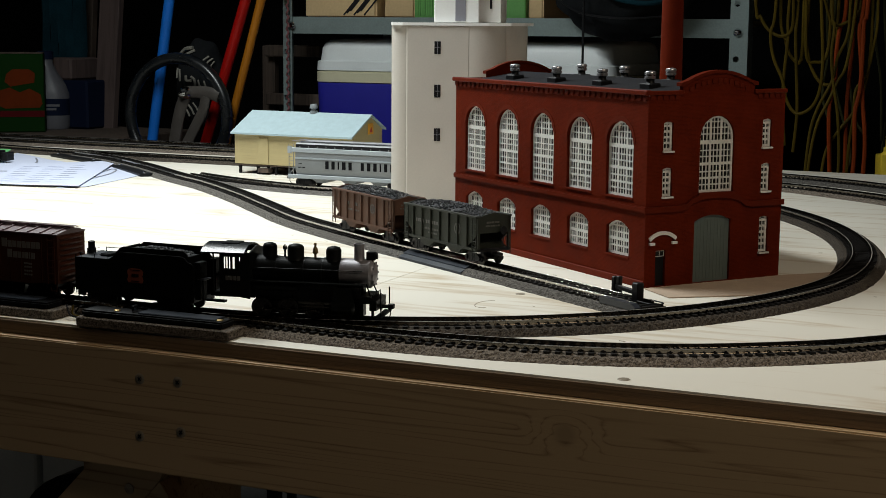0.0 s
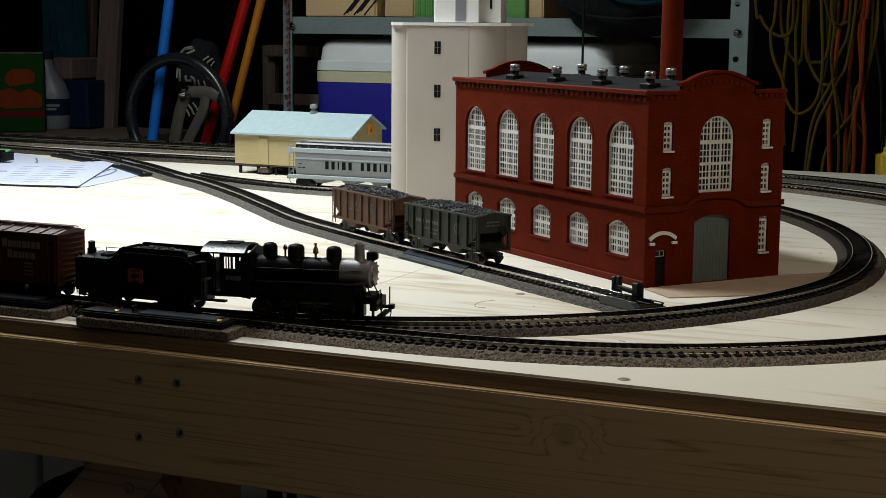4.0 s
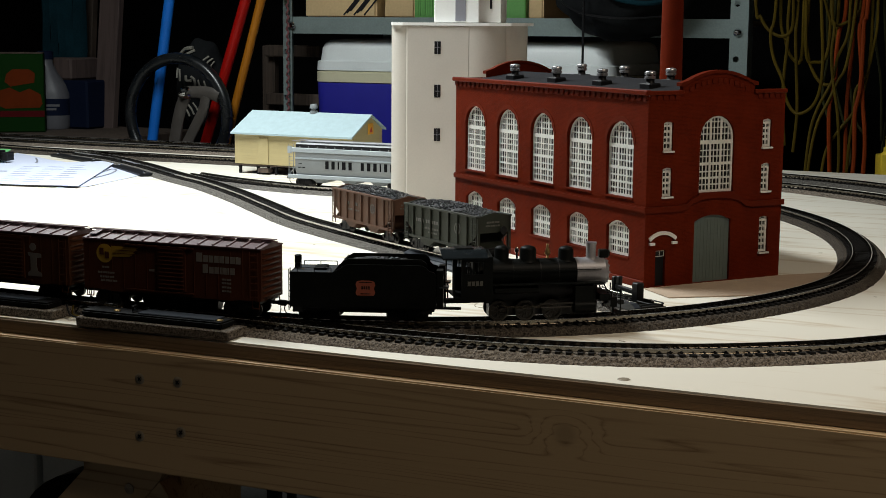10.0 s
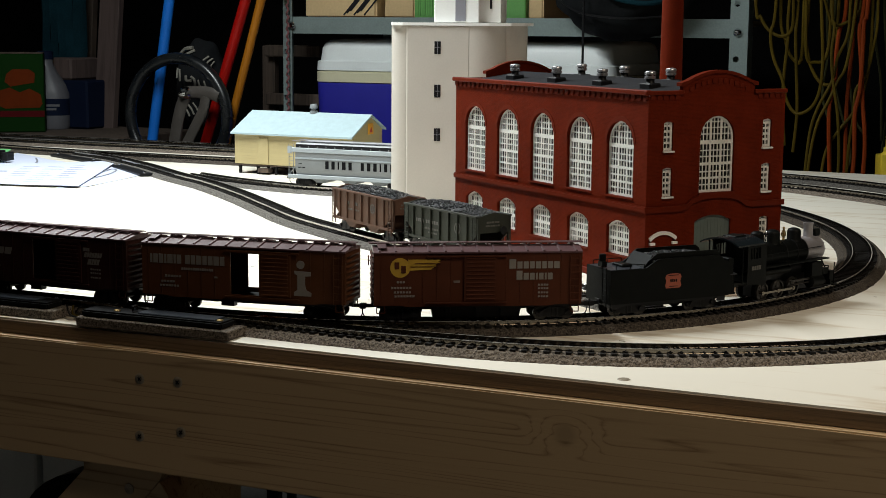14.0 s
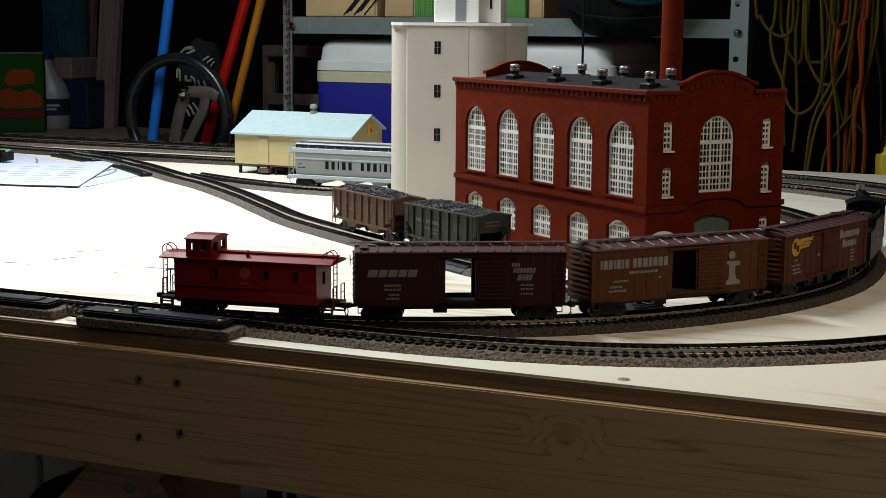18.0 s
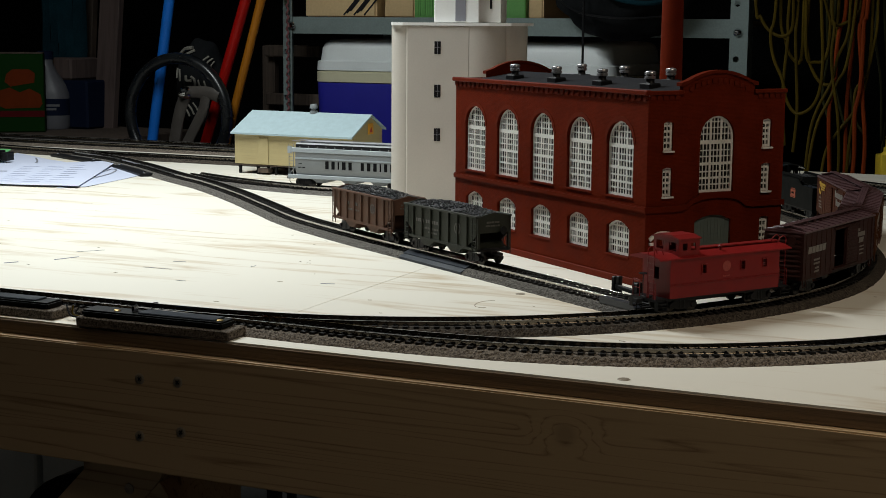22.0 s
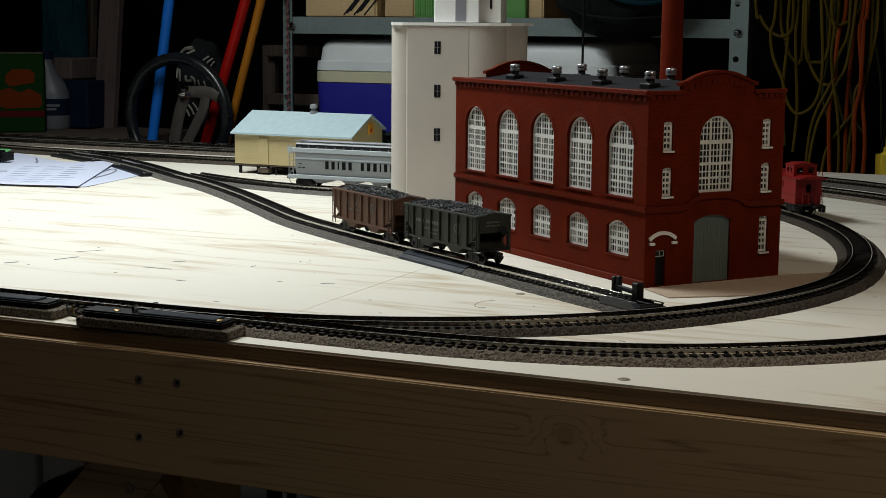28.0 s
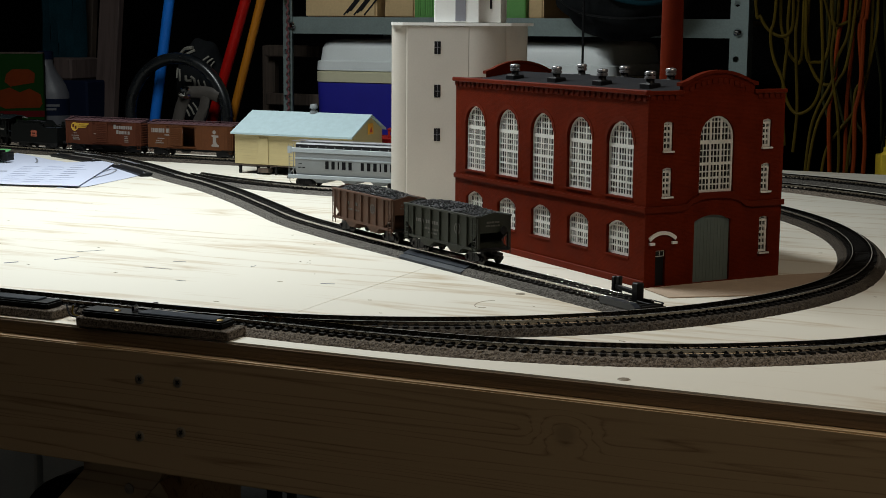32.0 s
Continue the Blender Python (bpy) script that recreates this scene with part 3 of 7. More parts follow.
    """A low black switch motor on a block of roadbed."""
    r = thing("switch_machine", at, "low black switch motor on a cork block beside the track", "switch motor", "switch motors")
    part("pad", bevel(box(bm_new(), (0, 0, 0.0035), (long, 0.024, 0.007)), 0.0008), "cork", r, "rough brown cork block")
    bm = bevel(box(bm_new(), (-0.002, 0.0, 0.0095), (long - 0.010, 0.019, 0.005)), 0.0012, 2)
    part("housing", bm, "black", r, "", True)
    part("cover", bevel(box(bm_new(), (0.018, 0.0, 0.0126), (long * 0.5, 0.014, 0.0014)), 0.0005), "grey_ramp", r, "slate plastic cover")
    for x in (-0.034, -0.008, 0.052):
        part("screw", lathe(bm_new(), (x, -0.003, 0.0120), [(0.0026, 0), (0.0026, 0.0008), (0.0012, 0.0012)], 12), "brass", r, "bright brass screw", True)
    part("lever", bevel(box(bm_new(), (-0.020, -0.001, 0.0145), (0.0022, 0.006, 0.005)), 0.0004), "chrome", r)
    return r


switch_machine(pose(-0.612, 0.0100, 0, 0, 0, 1), 0.128)
switch_machine(pose(-0.778, 0.0160, 0, 0, 0, 1), 0.150)


def black_plate(at, long):
    """A thin black plate with two bright screws, for the siding's dark band."""
    r = thing("black_plate", at, "thin black plate with bright screws, for the dark band beside the siding", "switch plate", "switch plates")
    part("plate", bevel(box(bm_new(), (0, 0, 0.0022), (long, 0.020, 0.0044)), 0.0010, 2), "black", r)
    for x in (-0.42, 0.42):
        part("screw", lathe(bm_new(), (x * long, 0, 0.0044), [(0.0030, 0), (0.0030, 0.0014), (0.0012, 0.0022)], 12), "chrome", r, "bright steel screw", True)


# Plates stand in for the dark band along the siding's far end.
black_plate(pose(-1.306, 0.944, 0.0, 0, 0, -38.5), 0.150)
black_plate(pose(-1.500, 1.064, 0.0, 0, 0, -27), 0.150)
wire = thing("wire_bundle", pose(0, 0, 0), "thin black and brown switch wires lying by the track", "wires")
for k, col in enumerate(("black", "cord_yellow", "black")):
    pts = curve_points([(-0.70 + 0.006 * k, 0.018, 0.010), (-0.692, 0.012 + 0.003 * k, 0.004), (-0.682, 0.014, 0.003 + 0.001 * k), (-0.672, 0.012, 0.008)])
    part("wire", sweep(bm_new(), pts, 0.0007, 6), col, wire, "", True)


# ---- rolling stock; x is forward, z = 0 is the top of the rail ----
def wheelset(parent, x, z, r=0.0053, gauge=0.0165, axle="black"):
    """An axle with its two wheels, turning about y."""
    bm = bm_new()
    for s in (-1, 1):
        y = s * gauge / 2
        lathe(bm, (0, y - 0.0012, 0), [(r * 0.5, 0.0), (r * 0.86, 0.0002), (r, 0.0003), (r, 0.0022), (r * 0.86, 0.0024), (r * 0.5, 0.0020)], 18, "Y")
    rod(bm, (0, -gauge / 2, 0), (0, gauge / 2, 0), 0.0010, 8)
    for s in (-1, 1):
        for k in range(4):
            a = k * math.pi / 2
            box(bm, (r * 0.55 * math.cos(a), s * (gauge / 2 + 0.0012), r * 0.55 * math.sin(a)), (0.0012, 0.0004, 0.0012))
    return part("wheelset", bm, "wheel_steel", parent, "", True, pose(x, 0, z))


SPINS, TRUCKS = [], []


def truck(car, x, material="black", base=0.0195):
    """A four-wheeled truck that swivels under its car."""
    bm = bm_new()
    for s in (-1, 1):
        y = s * 0.0108
        prism(bm, [(-0.0135, 0.0040), (-0.0115, 0.0028), (-0.0075, 0.0034), (-0.0040, 0.0022), (0.0040, 0.0022), (0.0075, 0.0034), (0.0115, 0.0028), (0.0135, 0.0040), (0.0135, 0.0066), (0.0090, 0.0074), (0.0040, 0.0098), (-0.0040, 0.0098), (-0.0090, 0.0074), (-0.0135, 0.0066)], y - 0.0009, y + 0.0009)
        for k in (-1, 1):
            lathe(bm, (k * base / 2, y - 0.0003 + s * 0.0010, 0.0053), [(0.0019, -0.0008), (0.0019, 0.0008)], 10, "Y")
            rod(bm, (k * 0.0016, y, 0.0028), (k * 0.0016, y, 0.0088), 0.0013, 8)
    box(bm, (0, 0, 0.0066), (0.0060, 0.0215, 0.0030))
    box(bm, (0, 0, 0.0095), (0.0050, 0.0050, 0.0036))
    t = part("truck", bm, material, car, "black cast truck", at=pose(x, 0, 0))
    for k in (-1, 1):
        SPINS.append((car, wheelset(t, k * base / 2, 0.0053), 0.0053, k * base / 2, 0.0053))
    TRUCKS.append((car, t, x))
    return t


def coupler(car, x, s):
    """A knuckle coupler with its curved trip pin."""
    bm = bm_new()
    box(bm, (x + s * 0.0025, 0, 0.0100), (0.0070, 0.0026, 0.0024))
    box(bm, (x + s * 0.0072, s * 0.0010, 0.0100), (0.0044, 0.0048, 0.0034))
    box(bm, (x - s * 0.0030, 0, 0.0112), (0.0080, 0.0070, 0.0034))
    bevel(bm, 0.0004)
    pts = [(x + s * 0.0068, 0, 0.0085), (x + s * 0.0070, 0, 0.0050), (x + s * 0.0058, 0.001, 0.0024), (x + s * 0.0035, 0.003, 0.0014)]
    sweep(bm, curve_points(pts, 5), 0.0004, 6)
    return part("coupler", bm, "black", car, "", True)


CAR = dict(W=0.0330, floor=0.0128, eave=0.0500, peak=0.0536)


def box_car(name, body, label, door=None, opening=None, marks=(), L=0.1480, door_half=0.0117, deep_sill=False):
    """A forty-foot box car: ribbed ends, panelled roof with a running board, sliding doors, ladders, trucks. door: x of the closed door's middle;
    opening: (x0, x1) of a doorway that stands open on both sides; deep_sill: a deep centre sill fills the gap between the trucks."""
    W, f, e, pk = CAR["W"], CAR["floor"], CAR["eave"], CAR["peak"]
    car = thing(name, pose(0, 0, 0), label, "box car", "train")
    b = body
    for s in (-1, 1):
        y = s * W / 2
        holes = [[(opening[0], f + 0.0030), (opening[1], f + 0.0030), (opening[1], e - 0.0040), (opening[0], e - 0.0040)]] if opening else []
        outer = [(-L / 2, f), (-L / 2 + 0.018, f), (-L / 2 + 0.024, f - 0.0010), (L / 2 - 0.024, f - 0.0010), (L / 2 - 0.018, f), (L / 2, f), (L / 2, e), (-L / 2, e)]
        if s < 0:
            sd = part("side", plate(bm_new(), outer, holes, 0.0010, (0, y, 0), (1, 0, 0), (0, 0, 1)), b, car, "riveted steel side")
        else:
            sd = part("side", plate(bm_new(), [(-x, z) for x, z in outer], [[(-x, z) for x, z in h] for h in holes], 0.0010, (0, y, 0), (-1, 0, 0), (0, 0, 1)), b, car, "riveted steel side")
        bm = bm_new()
        for k in range(15):
            x = -L / 2 + L * (k + 0.5) / 15
            if (door is not None and abs(x - door) < door_half + 0.002) or (opening and opening[0] - 0.004 < x < opening[1] + 0.004):
                continue
            box(bm, (x, y + s * 0.0001, (f + e) / 2), (0.0005, 0.0004, e - f - 0.002))
        tagged(part("rivet_strip", bm, b, sd), kind="stuff")
        # door with its tracks
        dx = door if door is not None else opening[1] + door_half + 0.0008
        hw = door_half
        bm = box(bm_new(), (dx, y + s * 0.0008, (f + e) / 2), (2 * hw, 0.0011, e - f - 0.006))
        panel = part("door", bm, b, car, "ribbed sliding door")
        share = mesh_of("door_rib", bevel(box(bm_new(), (0, 0, 0), (2 * hw - 0.003, 0.0010, 0.0009)), 0.0002), b)
        for k in range(11):
            rib = new("door_rib", share)
            rib.parent, rib.matrix_basis = panel, pose(dx, y + s * 0.0015, f + 0.0045 + k * 0.0029)
        for z in (e - 0.0022, f + 0.0018):
            part("door_rail", box(bm_new(), (dx - 0.010, y + s * 0.0012, z), (4 * hw + 0.010, 0.0014, 0.0010)), b, car)
        for k in (-1, 1):
            if k * s < 0:
                bm = bm_new()
                for q in range(7):
                    rod(bm, (k * (L / 2 - 0.0085), y + s * 0.0012, f + 0.003 + q * 0.0050), (k * (L / 2 - 0.0020), y + s * 0.0012, f + 0.003 + q * 0.0050), 0.0003, 6)
                for q in (0.0085, 0.0020):
                    rod(bm, (k * (L / 2 - q), y + s * 0.0011, f), (k * (L / 2 - q), y + s * 0.0011, e - 0.002), 0.0003, 6)
                part("ladder", bm, b, car)
            bm = bm_new()
            for q in (0.0020, 0.0075):
                rod(bm, (k * (L / 2 - q), y - s * 0.0010, f), (k * (L / 2 - q), y - s * 0.0006, f - 0.0055), 0.0004, 6)
            rod(bm, (k * (L / 2 - 0.0020), y - s * 0.0006, f - 0.0055), (k * (L / 2 - 0.0075), y - s * 0.0006, f - 0.0055), 0.0004, 6)
            part("stirrup", bm, b, car)
    for k in (-1, 1):
        bm = box(bm_new(), (k * (L / 2 - 0.0006), 0, (f + e) / 2), (0.0012, W - 0.0022, e - f))
        wall = part("end", bm, b, car, "corrugated steel end")
        n = 9
        share = mesh_of("end_rib", lathe(bm_new(), (0, -W / 2 + 0.0022, 0), [(0.0004, 0.0), (0.0014, 0.003), (0.0014, W - 0.0074), (0.0004, W - 0.0044)], 8, "Y"), b, True)
        for q in range(n):
            rib = new("end_rib", share)
            rib.parent, rib.matrix_basis = wall, pose(k * (L / 2 + 0.0001), 0, f + 0.0030 + q * (e - f - 0.006) / (n - 1))
        if k < 0:
            bm = rod(bm_new(), (k * (L / 2 + 0.0014), -0.0075, e - 0.0060), (k * (L / 2 + 0.0034), -0.0075, e - 0.0060), 0.0004, 6)
            lathe(bm, (k * (L / 2 + 0.0034), -0.0075, e - 0.0060), [(0.0036, -0.0003), (0.0036, 0.0003)], 16, "X")
            part("brake_wheel", bm, b, car)
        coupler(car, k * L / 2, k)
    # roof with panel ribs and a running board
    prof = [(-W / 2 - 0.0009, e - 0.0002), (W / 2 + 0.0009, e - 0.0002), (W / 2 + 0.0009, e + 0.0008), (0.0, pk), (-W / 2 - 0.0009, e + 0.0008)]
    roof = part("roof", plate(bm_new(), prof, [], L + 0.0006, (L / 2 + 0.0003, 0, 0), (0, 1, 0), (0, 0, 1)), "box_roof", car, "panelled steel roof")
    slope = math.degrees(math.atan2(pk - e - 0.0008, W / 2))
    share = mesh_of("roof_rib", bevel(box(bm_new(), (0, 0, 0), (0.0016, W / 2 + 0.0004, 0.0011)), 0.0002), "box_roof")
    for q in range(13):
        x = -L / 2 + 0.004 + q * (L - 0.008) / 12
        for s in (-1, 1):
            rib = new("roof_rib", share)
            rib.parent, rib.matrix_basis = roof, pose(x, s * W / 4, (e + 0.0008 + pk) / 2 + 0.0004, -s * slope)
    bm = bm_new()
    for q in (-0.0022, 0, 0.0022):
        box(bm, (0, q, pk + 0.0017), (L + 0.006, 0.0019, 0.0006))
    for q in range(10):
        box(bm, (-L / 2 + 0.006 + q * (L - 0.012) / 9, 0, pk + 0.0008), (0.0012, 0.007, 0.0016))
    for k in (-1, 1):
        box(bm, (k * (L / 2 - 0.006), k * 0.008, pk + 0.0005), (0.006, 0.011, 0.0005), 0, -k * slope)
    part("running_board", bm, "box_roof", car, "plank running board")
    # underframe
    bm = box(bm_new(), (0, 0, f - 0.0012), (L - 0.004, W - 0.004, 0.0020))
    box(bm, (0, 0, f - 0.0035), (L - 0.030, 0.0050, 0.0040))
    rod(bm, (0.006, 0.008, f - 0.0048), (0.020, 0.008, f - 0.0048), 0.0028, 12)
    box(bm, (-0.014, -0.007, f - 0.0045), (0.010, 0.006, 0.0045))
    part("underframe", bm, "black", car, "black steel underframe")
    if deep_sill:
        bm = prism(bm_new(), [(-0.0330, f - 0.0022), (-0.0310, 0.0012), (0.0310, 0.0012), (0.0330, f - 0.0022)], -0.0040, 0.0040)
        for x in (-0.018, 0.004, 0.022):
            box(bm, (x, -0.0062, 0.0070), (0.0100, 0.0060, 0.0070))
        part("centre_sill", bm, "black", car, "deep black centre sill with tanks")
    for s in (-1, 1):
        truck(car, s * (L / 2 - 0.0200))
    for spec in marks:
        bm, m, lab = spec
        tagged(part("lettering", bm, m, car, lab), kind="stuff")
    return car


def mirrored(make):
    """The same marking for both sides of a car."""
    bm = bm_new()
    make(bm, -1)
    other = bm_new()
    make(other, -1)
    bmesh.ops.rotate(other, verts=other.verts[:], cent=(0, 0, 0), matrix=Matrix.Rotation(math.pi, 3, "Z"))
    me = bpy.data.meshes.new("mirror")
    other.to_mesh(me)
    other.free()
    bm.from_mesh(me)
    bpy.data.meshes.remove(me)
    return bm


SIDE = CAR["W"] / 2 + 0.0002
# car one: yellow disc with a wing, two rows of white characters
def yellow_mark(bm, s):
    y = s * SIDE - 0.0002
    lathe(bm, (-0.0556, y, 0.0398), [(0.0070, 0.0), (0.0070, 0.0003)], 28, "Y")
    plate(bm, [(-0.0490, 0.0378), (-0.0340, 0.0384), (-0.0300, 0.0412), (-0.0322, 0.0414), (-0.0270, 0.0436), (-0.0290, 0.0438), (-0.0262, 0.0456), (-0.0500, 0.0456)], [], 0.0003, (0, y, 0), (1, 0, 0), (0, 0, 1))
def yellow_glyph(bm, s):
    glyph_bars(bm, -0.0596, 0.0388, s * SIDE - 0.0005, (0.0034,), 0.0050, 0.001, 0.0004)
    glyph_bars(bm, -0.0550, 0.0362, s * SIDE - 0.0005, (0.0034,), 0.0050, 0.001, 0.0004)
    for k in range(2):
        box(bm, (-0.0385 + 0.003 * k, s * SIDE - 0.0005, 0.0405 + 0.0024 * k), (0.0200, 0.0004, 0.0004))
def white_rows_one(bm, s):
    y = s * SIDE
    glyph_bars(bm, 0.0218, 0.0386, y, (0.0048,), 0.0066, 0.0009)
    glyph_bars(bm, 0.0275, 0.0386, y, (0.0036, 0.0036, 0.0034, 0.0036, 0.0032, 0.0036, 0.0038), 0.0050, 0.0009)
    glyph_bars(bm, 0.0270, 0.0306, y, (0.0042,), 0.0064, 0.0009)
    glyph_bars(bm, 0.0321, 0.0306, y, (0.0036, 0.0034, 0.0013, 0.0032, 0.0013, 0.0034), 0.0048, 0.0009)
    for x, z, n in ((-0.0580, 0.0288, 3), (-0.0618, 0.0248, 7), (-0.0600, 0.0216, 6), (-0.0595, 0.0188, 7)):
        glyph_bars(bm, x, z, y, (0.0015,) * n, 0.0014, 0.0006)
    for z in (0.0262, 0.0236, 0.0206, 0.0178):
        glyph_bars(bm, 0.0425, z, y, (0.0014,) * 4, 0.0013, 0.0006)
    glyph_bars(bm, -0.0178, 0.0288, y, (0.0044,), 0.0016, 0.001)


box_one = box_car("box_car", "box_red", "brown model box car with a yellow winged mark, doors shut", door=0.0014, deep_sill=True, marks=[(mirrored(yellow_mark), "letter_yellow", "yellow disc and wing mark"), (mirrored(yellow_glyph), "box_red", ""), (mirrored(white_rows_one), "letter", "faded white lettering bars")])


def white_rows_two(bm, s):
    y = s * SIDE
    glyph_bars(bm, -0.0715, 0.0362, y, (0.0016, 0.0034, 0.0034, 0.0016, 0.0040, 0.0016, 0.0034, -0.0022, 0.0036, 0.0034, 0.0040, 0.0032, 0.0036, 0.0040, 0.0034), 0.0066, 0.0009)
    glyph_bars(bm, -0.0470, 0.0318, y, (0.0014,) * 14, 0.0018, 0.0004)
    for x, z, n in ((-0.0600, 0.0262, 6), (-0.0630, 0.0222, 5), (-0.0640, 0.0192, 7)):
        glyph_bars(bm, x, z, y, (0.0016,) * n, 0.0015, 0.0006)
    glyph_bars(bm, -0.0215, 0.0270, y, (0.0026,), 0.0012, 0.001)
def big_mark_two(bm, s):
    y = s * SIDE
    lathe(bm, (0.0448, y - 0.0002, 0.0400), [(0.0030, 0.0), (0.0030, 0.0003)], 16, "Y")
    plate(bm, [(0.0400, 0.0356), (0.0404, 0.0332), (0.0424, 0.0326), (0.0424, 0.0218), (0.0398, 0.0204), (0.0398, 0.0176), (0.0528, 0.0176), (0.0528, 0.0204), (0.0492, 0.0218), (0.0480, 0.0262), (0.0482, 0.0318), (0.0525, 0.0322), (0.0525, 0.0352)], [], 0.0003, (0, y - 0.0002, 0), (1, 0, 0), (0, 0, 1))


box_two = box_car("box_car", "box_red2", "oxide brown model box car with open doors and white mark", L=0.1565, opening=(-0.0088, 0.0130), marks=[(mirrored(white_rows_two), "letter", "faded white lettering bars"), (mirrored(big_mark_two), "letter", "white mark")])


def white_rows_three(bm, s):
    y = s * SIDE
    glyph_bars(bm, -0.0655, 0.0330, y, (0.0068, 0.0056, 0.0062, 0.0056, 0.0062), 0.0052, 0.0010, slant=0.25)
    for x, z, n in ((-0.0540, 0.0262, 6), (-0.0540, 0.0232, 6), (-0.0510, 0.0195, 4), (-0.0530, 0.0168, 5)):
        glyph_bars(bm, x, z, y, (0.0015,) * n, 0.0015, 0.0005)
    glyph_bars(bm, 0.0360, 0.0400, y, (0.0016,) * 3, 0.0026, 0.0005)
    glyph_bars(bm, 0.0372, 0.0356, y, (0.0018,) * 7, 0.0036, 0.0005, slant=0.3)
    glyph_bars(bm, 0.0402, 0.0302, y, (0.0030, 0.0014, 0.0020, 0.0020), 0.0042, 0.0006, slant=0.3)
    for z in (0.0262, 0.0234, 0.0200):
        glyph_bars(bm, 0.0425, z, y, (0.0013,) * 5, 0.0012, 0.0006)


box_three = box_car("box_car", "box_dark", "dark maroon model box car with open doors, white lettering bars", L=0.1490, opening=(-0.0110, 0.0104), marks=[(mirrored(white_rows_three), "letter", "faded white lettering bars")])


def caboose_car():
    """A red cupola caboose with end platforms and railings."""
    car = thing("caboose", pose(0, 0, 0), "red model caboose with a cupola and railed end platforms", "caboose", "train")
    L, W, f, e, pk = 0.1090, 0.0315, 0.0115, 0.0405, 0.0440
    wins = [-0.0220, 0.0168, 0.0392]
    for s in (-1, 1):
        holes = [[(x - 0.0020, 0.0282), (x + 0.0020, 0.0282), (x + 0.0020, 0.0345), (x - 0.0020, 0.0345)] for x in wins]
        outer = [(-L / 2, f), (L / 2, f), (L / 2, e), (-L / 2, e)]
        at, ax = ((0, s * W / 2, 0), (1, 0, 0)) if s < 0 else ((0, s * W / 2, 0), (-1, 0, 0))
        if s > 0:
            holes = [[(-x, z) for x, z in h] for h in holes]
        sd = part("side", plate(bm_new(), outer, holes, 0.0012, at, ax, (0, 0, 1)), "caboose", car, "red riveted side")
        bm = bm_new()
        for x in wins:
            for z in (0.0278, 0.0349):
                box(bm, (x, s * (W / 2 + 0.0002), z), (0.0056, 0.0008, 0.0008))
            for q in (-1, 1):
                box(bm, (x + q * 0.0024, s * (W / 2 + 0.0002), 0.03135), (0.0008, 0.0008, 0.0064))
            box(bm, (x, s * (W / 2 - 0.0006), 0.0315), (0.0042, 0.0004, 0.0004))
        tagged(part("window_frame", bm, "caboose", sd), kind="stuff")
        part("drip_rail", box(bm_new(), (0, s * (W / 2 + 0.0004), 0.0215), (L, 0.0007, 0.0007)), "caboose", car)
    for k in (-1, 1):
        hole = [(-0.0030, f + 0.0130), (0.0030, f + 0.0130), (0.0030, f + 0.0220), (-0.0030, f + 0.0220)]
        end = part("end", plate(bm_new(), [(-W / 2 + 0.0013, f), (W / 2 - 0.0013, f), (W / 2 - 0.0013, e), (0, pk - 0.0008), (-W / 2 + 0.0013, e)], [hole], 0.0012, (k * L / 2, 0, 0), (0, k, 0), (0, 0, 1)), "caboose", car, "red end wall with a door window")
        bm = box(bm_new(), (k * (L / 2 + 0.0060), 0, f - 0.0008), (0.0120, W - 0.003, 0.0018))
        for s in (-1, 1):
            for q in range(3):
                box(bm, (k * (L / 2 + 0.0068), s * (W / 2 - 0.0015), f - 0.0030 - q * 0.0026), (0.0085, 0.0040, 0.0006))
            for q in (-1, 1):
                box(bm, (k * (L / 2 + 0.0068 + q * 0.0044), s * (W / 2 - 0.0015), f - 0.0045), (0.0005, 0.0040, 0.0075))
        part("platform", bm, "black", car, "black end platform with steps")
        bm = bm_new()
        x = k * (L / 2 + 0.0112)
        for s in (-1, 1):
            rod(bm, (x, s * 0.0125, f), (x, s * 0.0125, f + 0.0125), 0.0004, 6)
            rod(bm, (x, s * 0.0050, f), (x, s * 0.0050, f + 0.0125), 0.0004, 6)
            rod(bm, (x, s * 0.0050, f + 0.0125), (x, s * 0.0125, f + 0.0125), 0.0004, 6)
            rod(bm, (x, s * 0.0050, f + 0.0065), (x, s * 0.0125, f + 0.0065), 0.0003, 6)
        part("railing", bm, "caboose", car, "thin red end railing")
        bm = bm_new()
        for s in (0.0035, 0.0105):
            pts = [(x, -s, f), (x, -s, e + 0.0010), (x, -s, e + 0.0070), (x - k * 0.0030, -s, e + 0.0092), (x - k * 0.0070, -s, e + 0.0070), (x - k * 0.0085, -s, pk)]
            sweep(bm, curve_points(pts, 5), 0.0004, 6)
        for q in range(7):
            z = f + 0.004 + q * 0.0045
            rod(bm, (x, -0.0035, z), (x, -0.0105, z), 0.0003, 6)
        part("ladder", bm, "caboose", car, "curved wire end ladder")
        if k < 0:
            bm = rod(bm_new(), (x, 0.0015, f), (x, 0.0015, f + 0.018), 0.0004, 6)
            lathe(bm, (x, 0.0015, f + 0.0175), [(0.0034, 0.0), (0.0034, 0.0006)], 14)
            part("brake_wheel", bm, "black", car)
        coupler(car, k * (L / 2 + 0.0112), k)
    # roof in two runs with the cupola between them
    RL = L + 0.0225
    prof = [(-W / 2 - 0.0014, e - 0.0003), (W / 2 + 0.0014, e - 0.0003), (W / 2 + 0.0014, e + 0.0007), (0.008, pk - 0.0004), (0, pk), (-0.008, pk - 0.0004), (-W / 2 - 0.0014, e + 0.0007)]
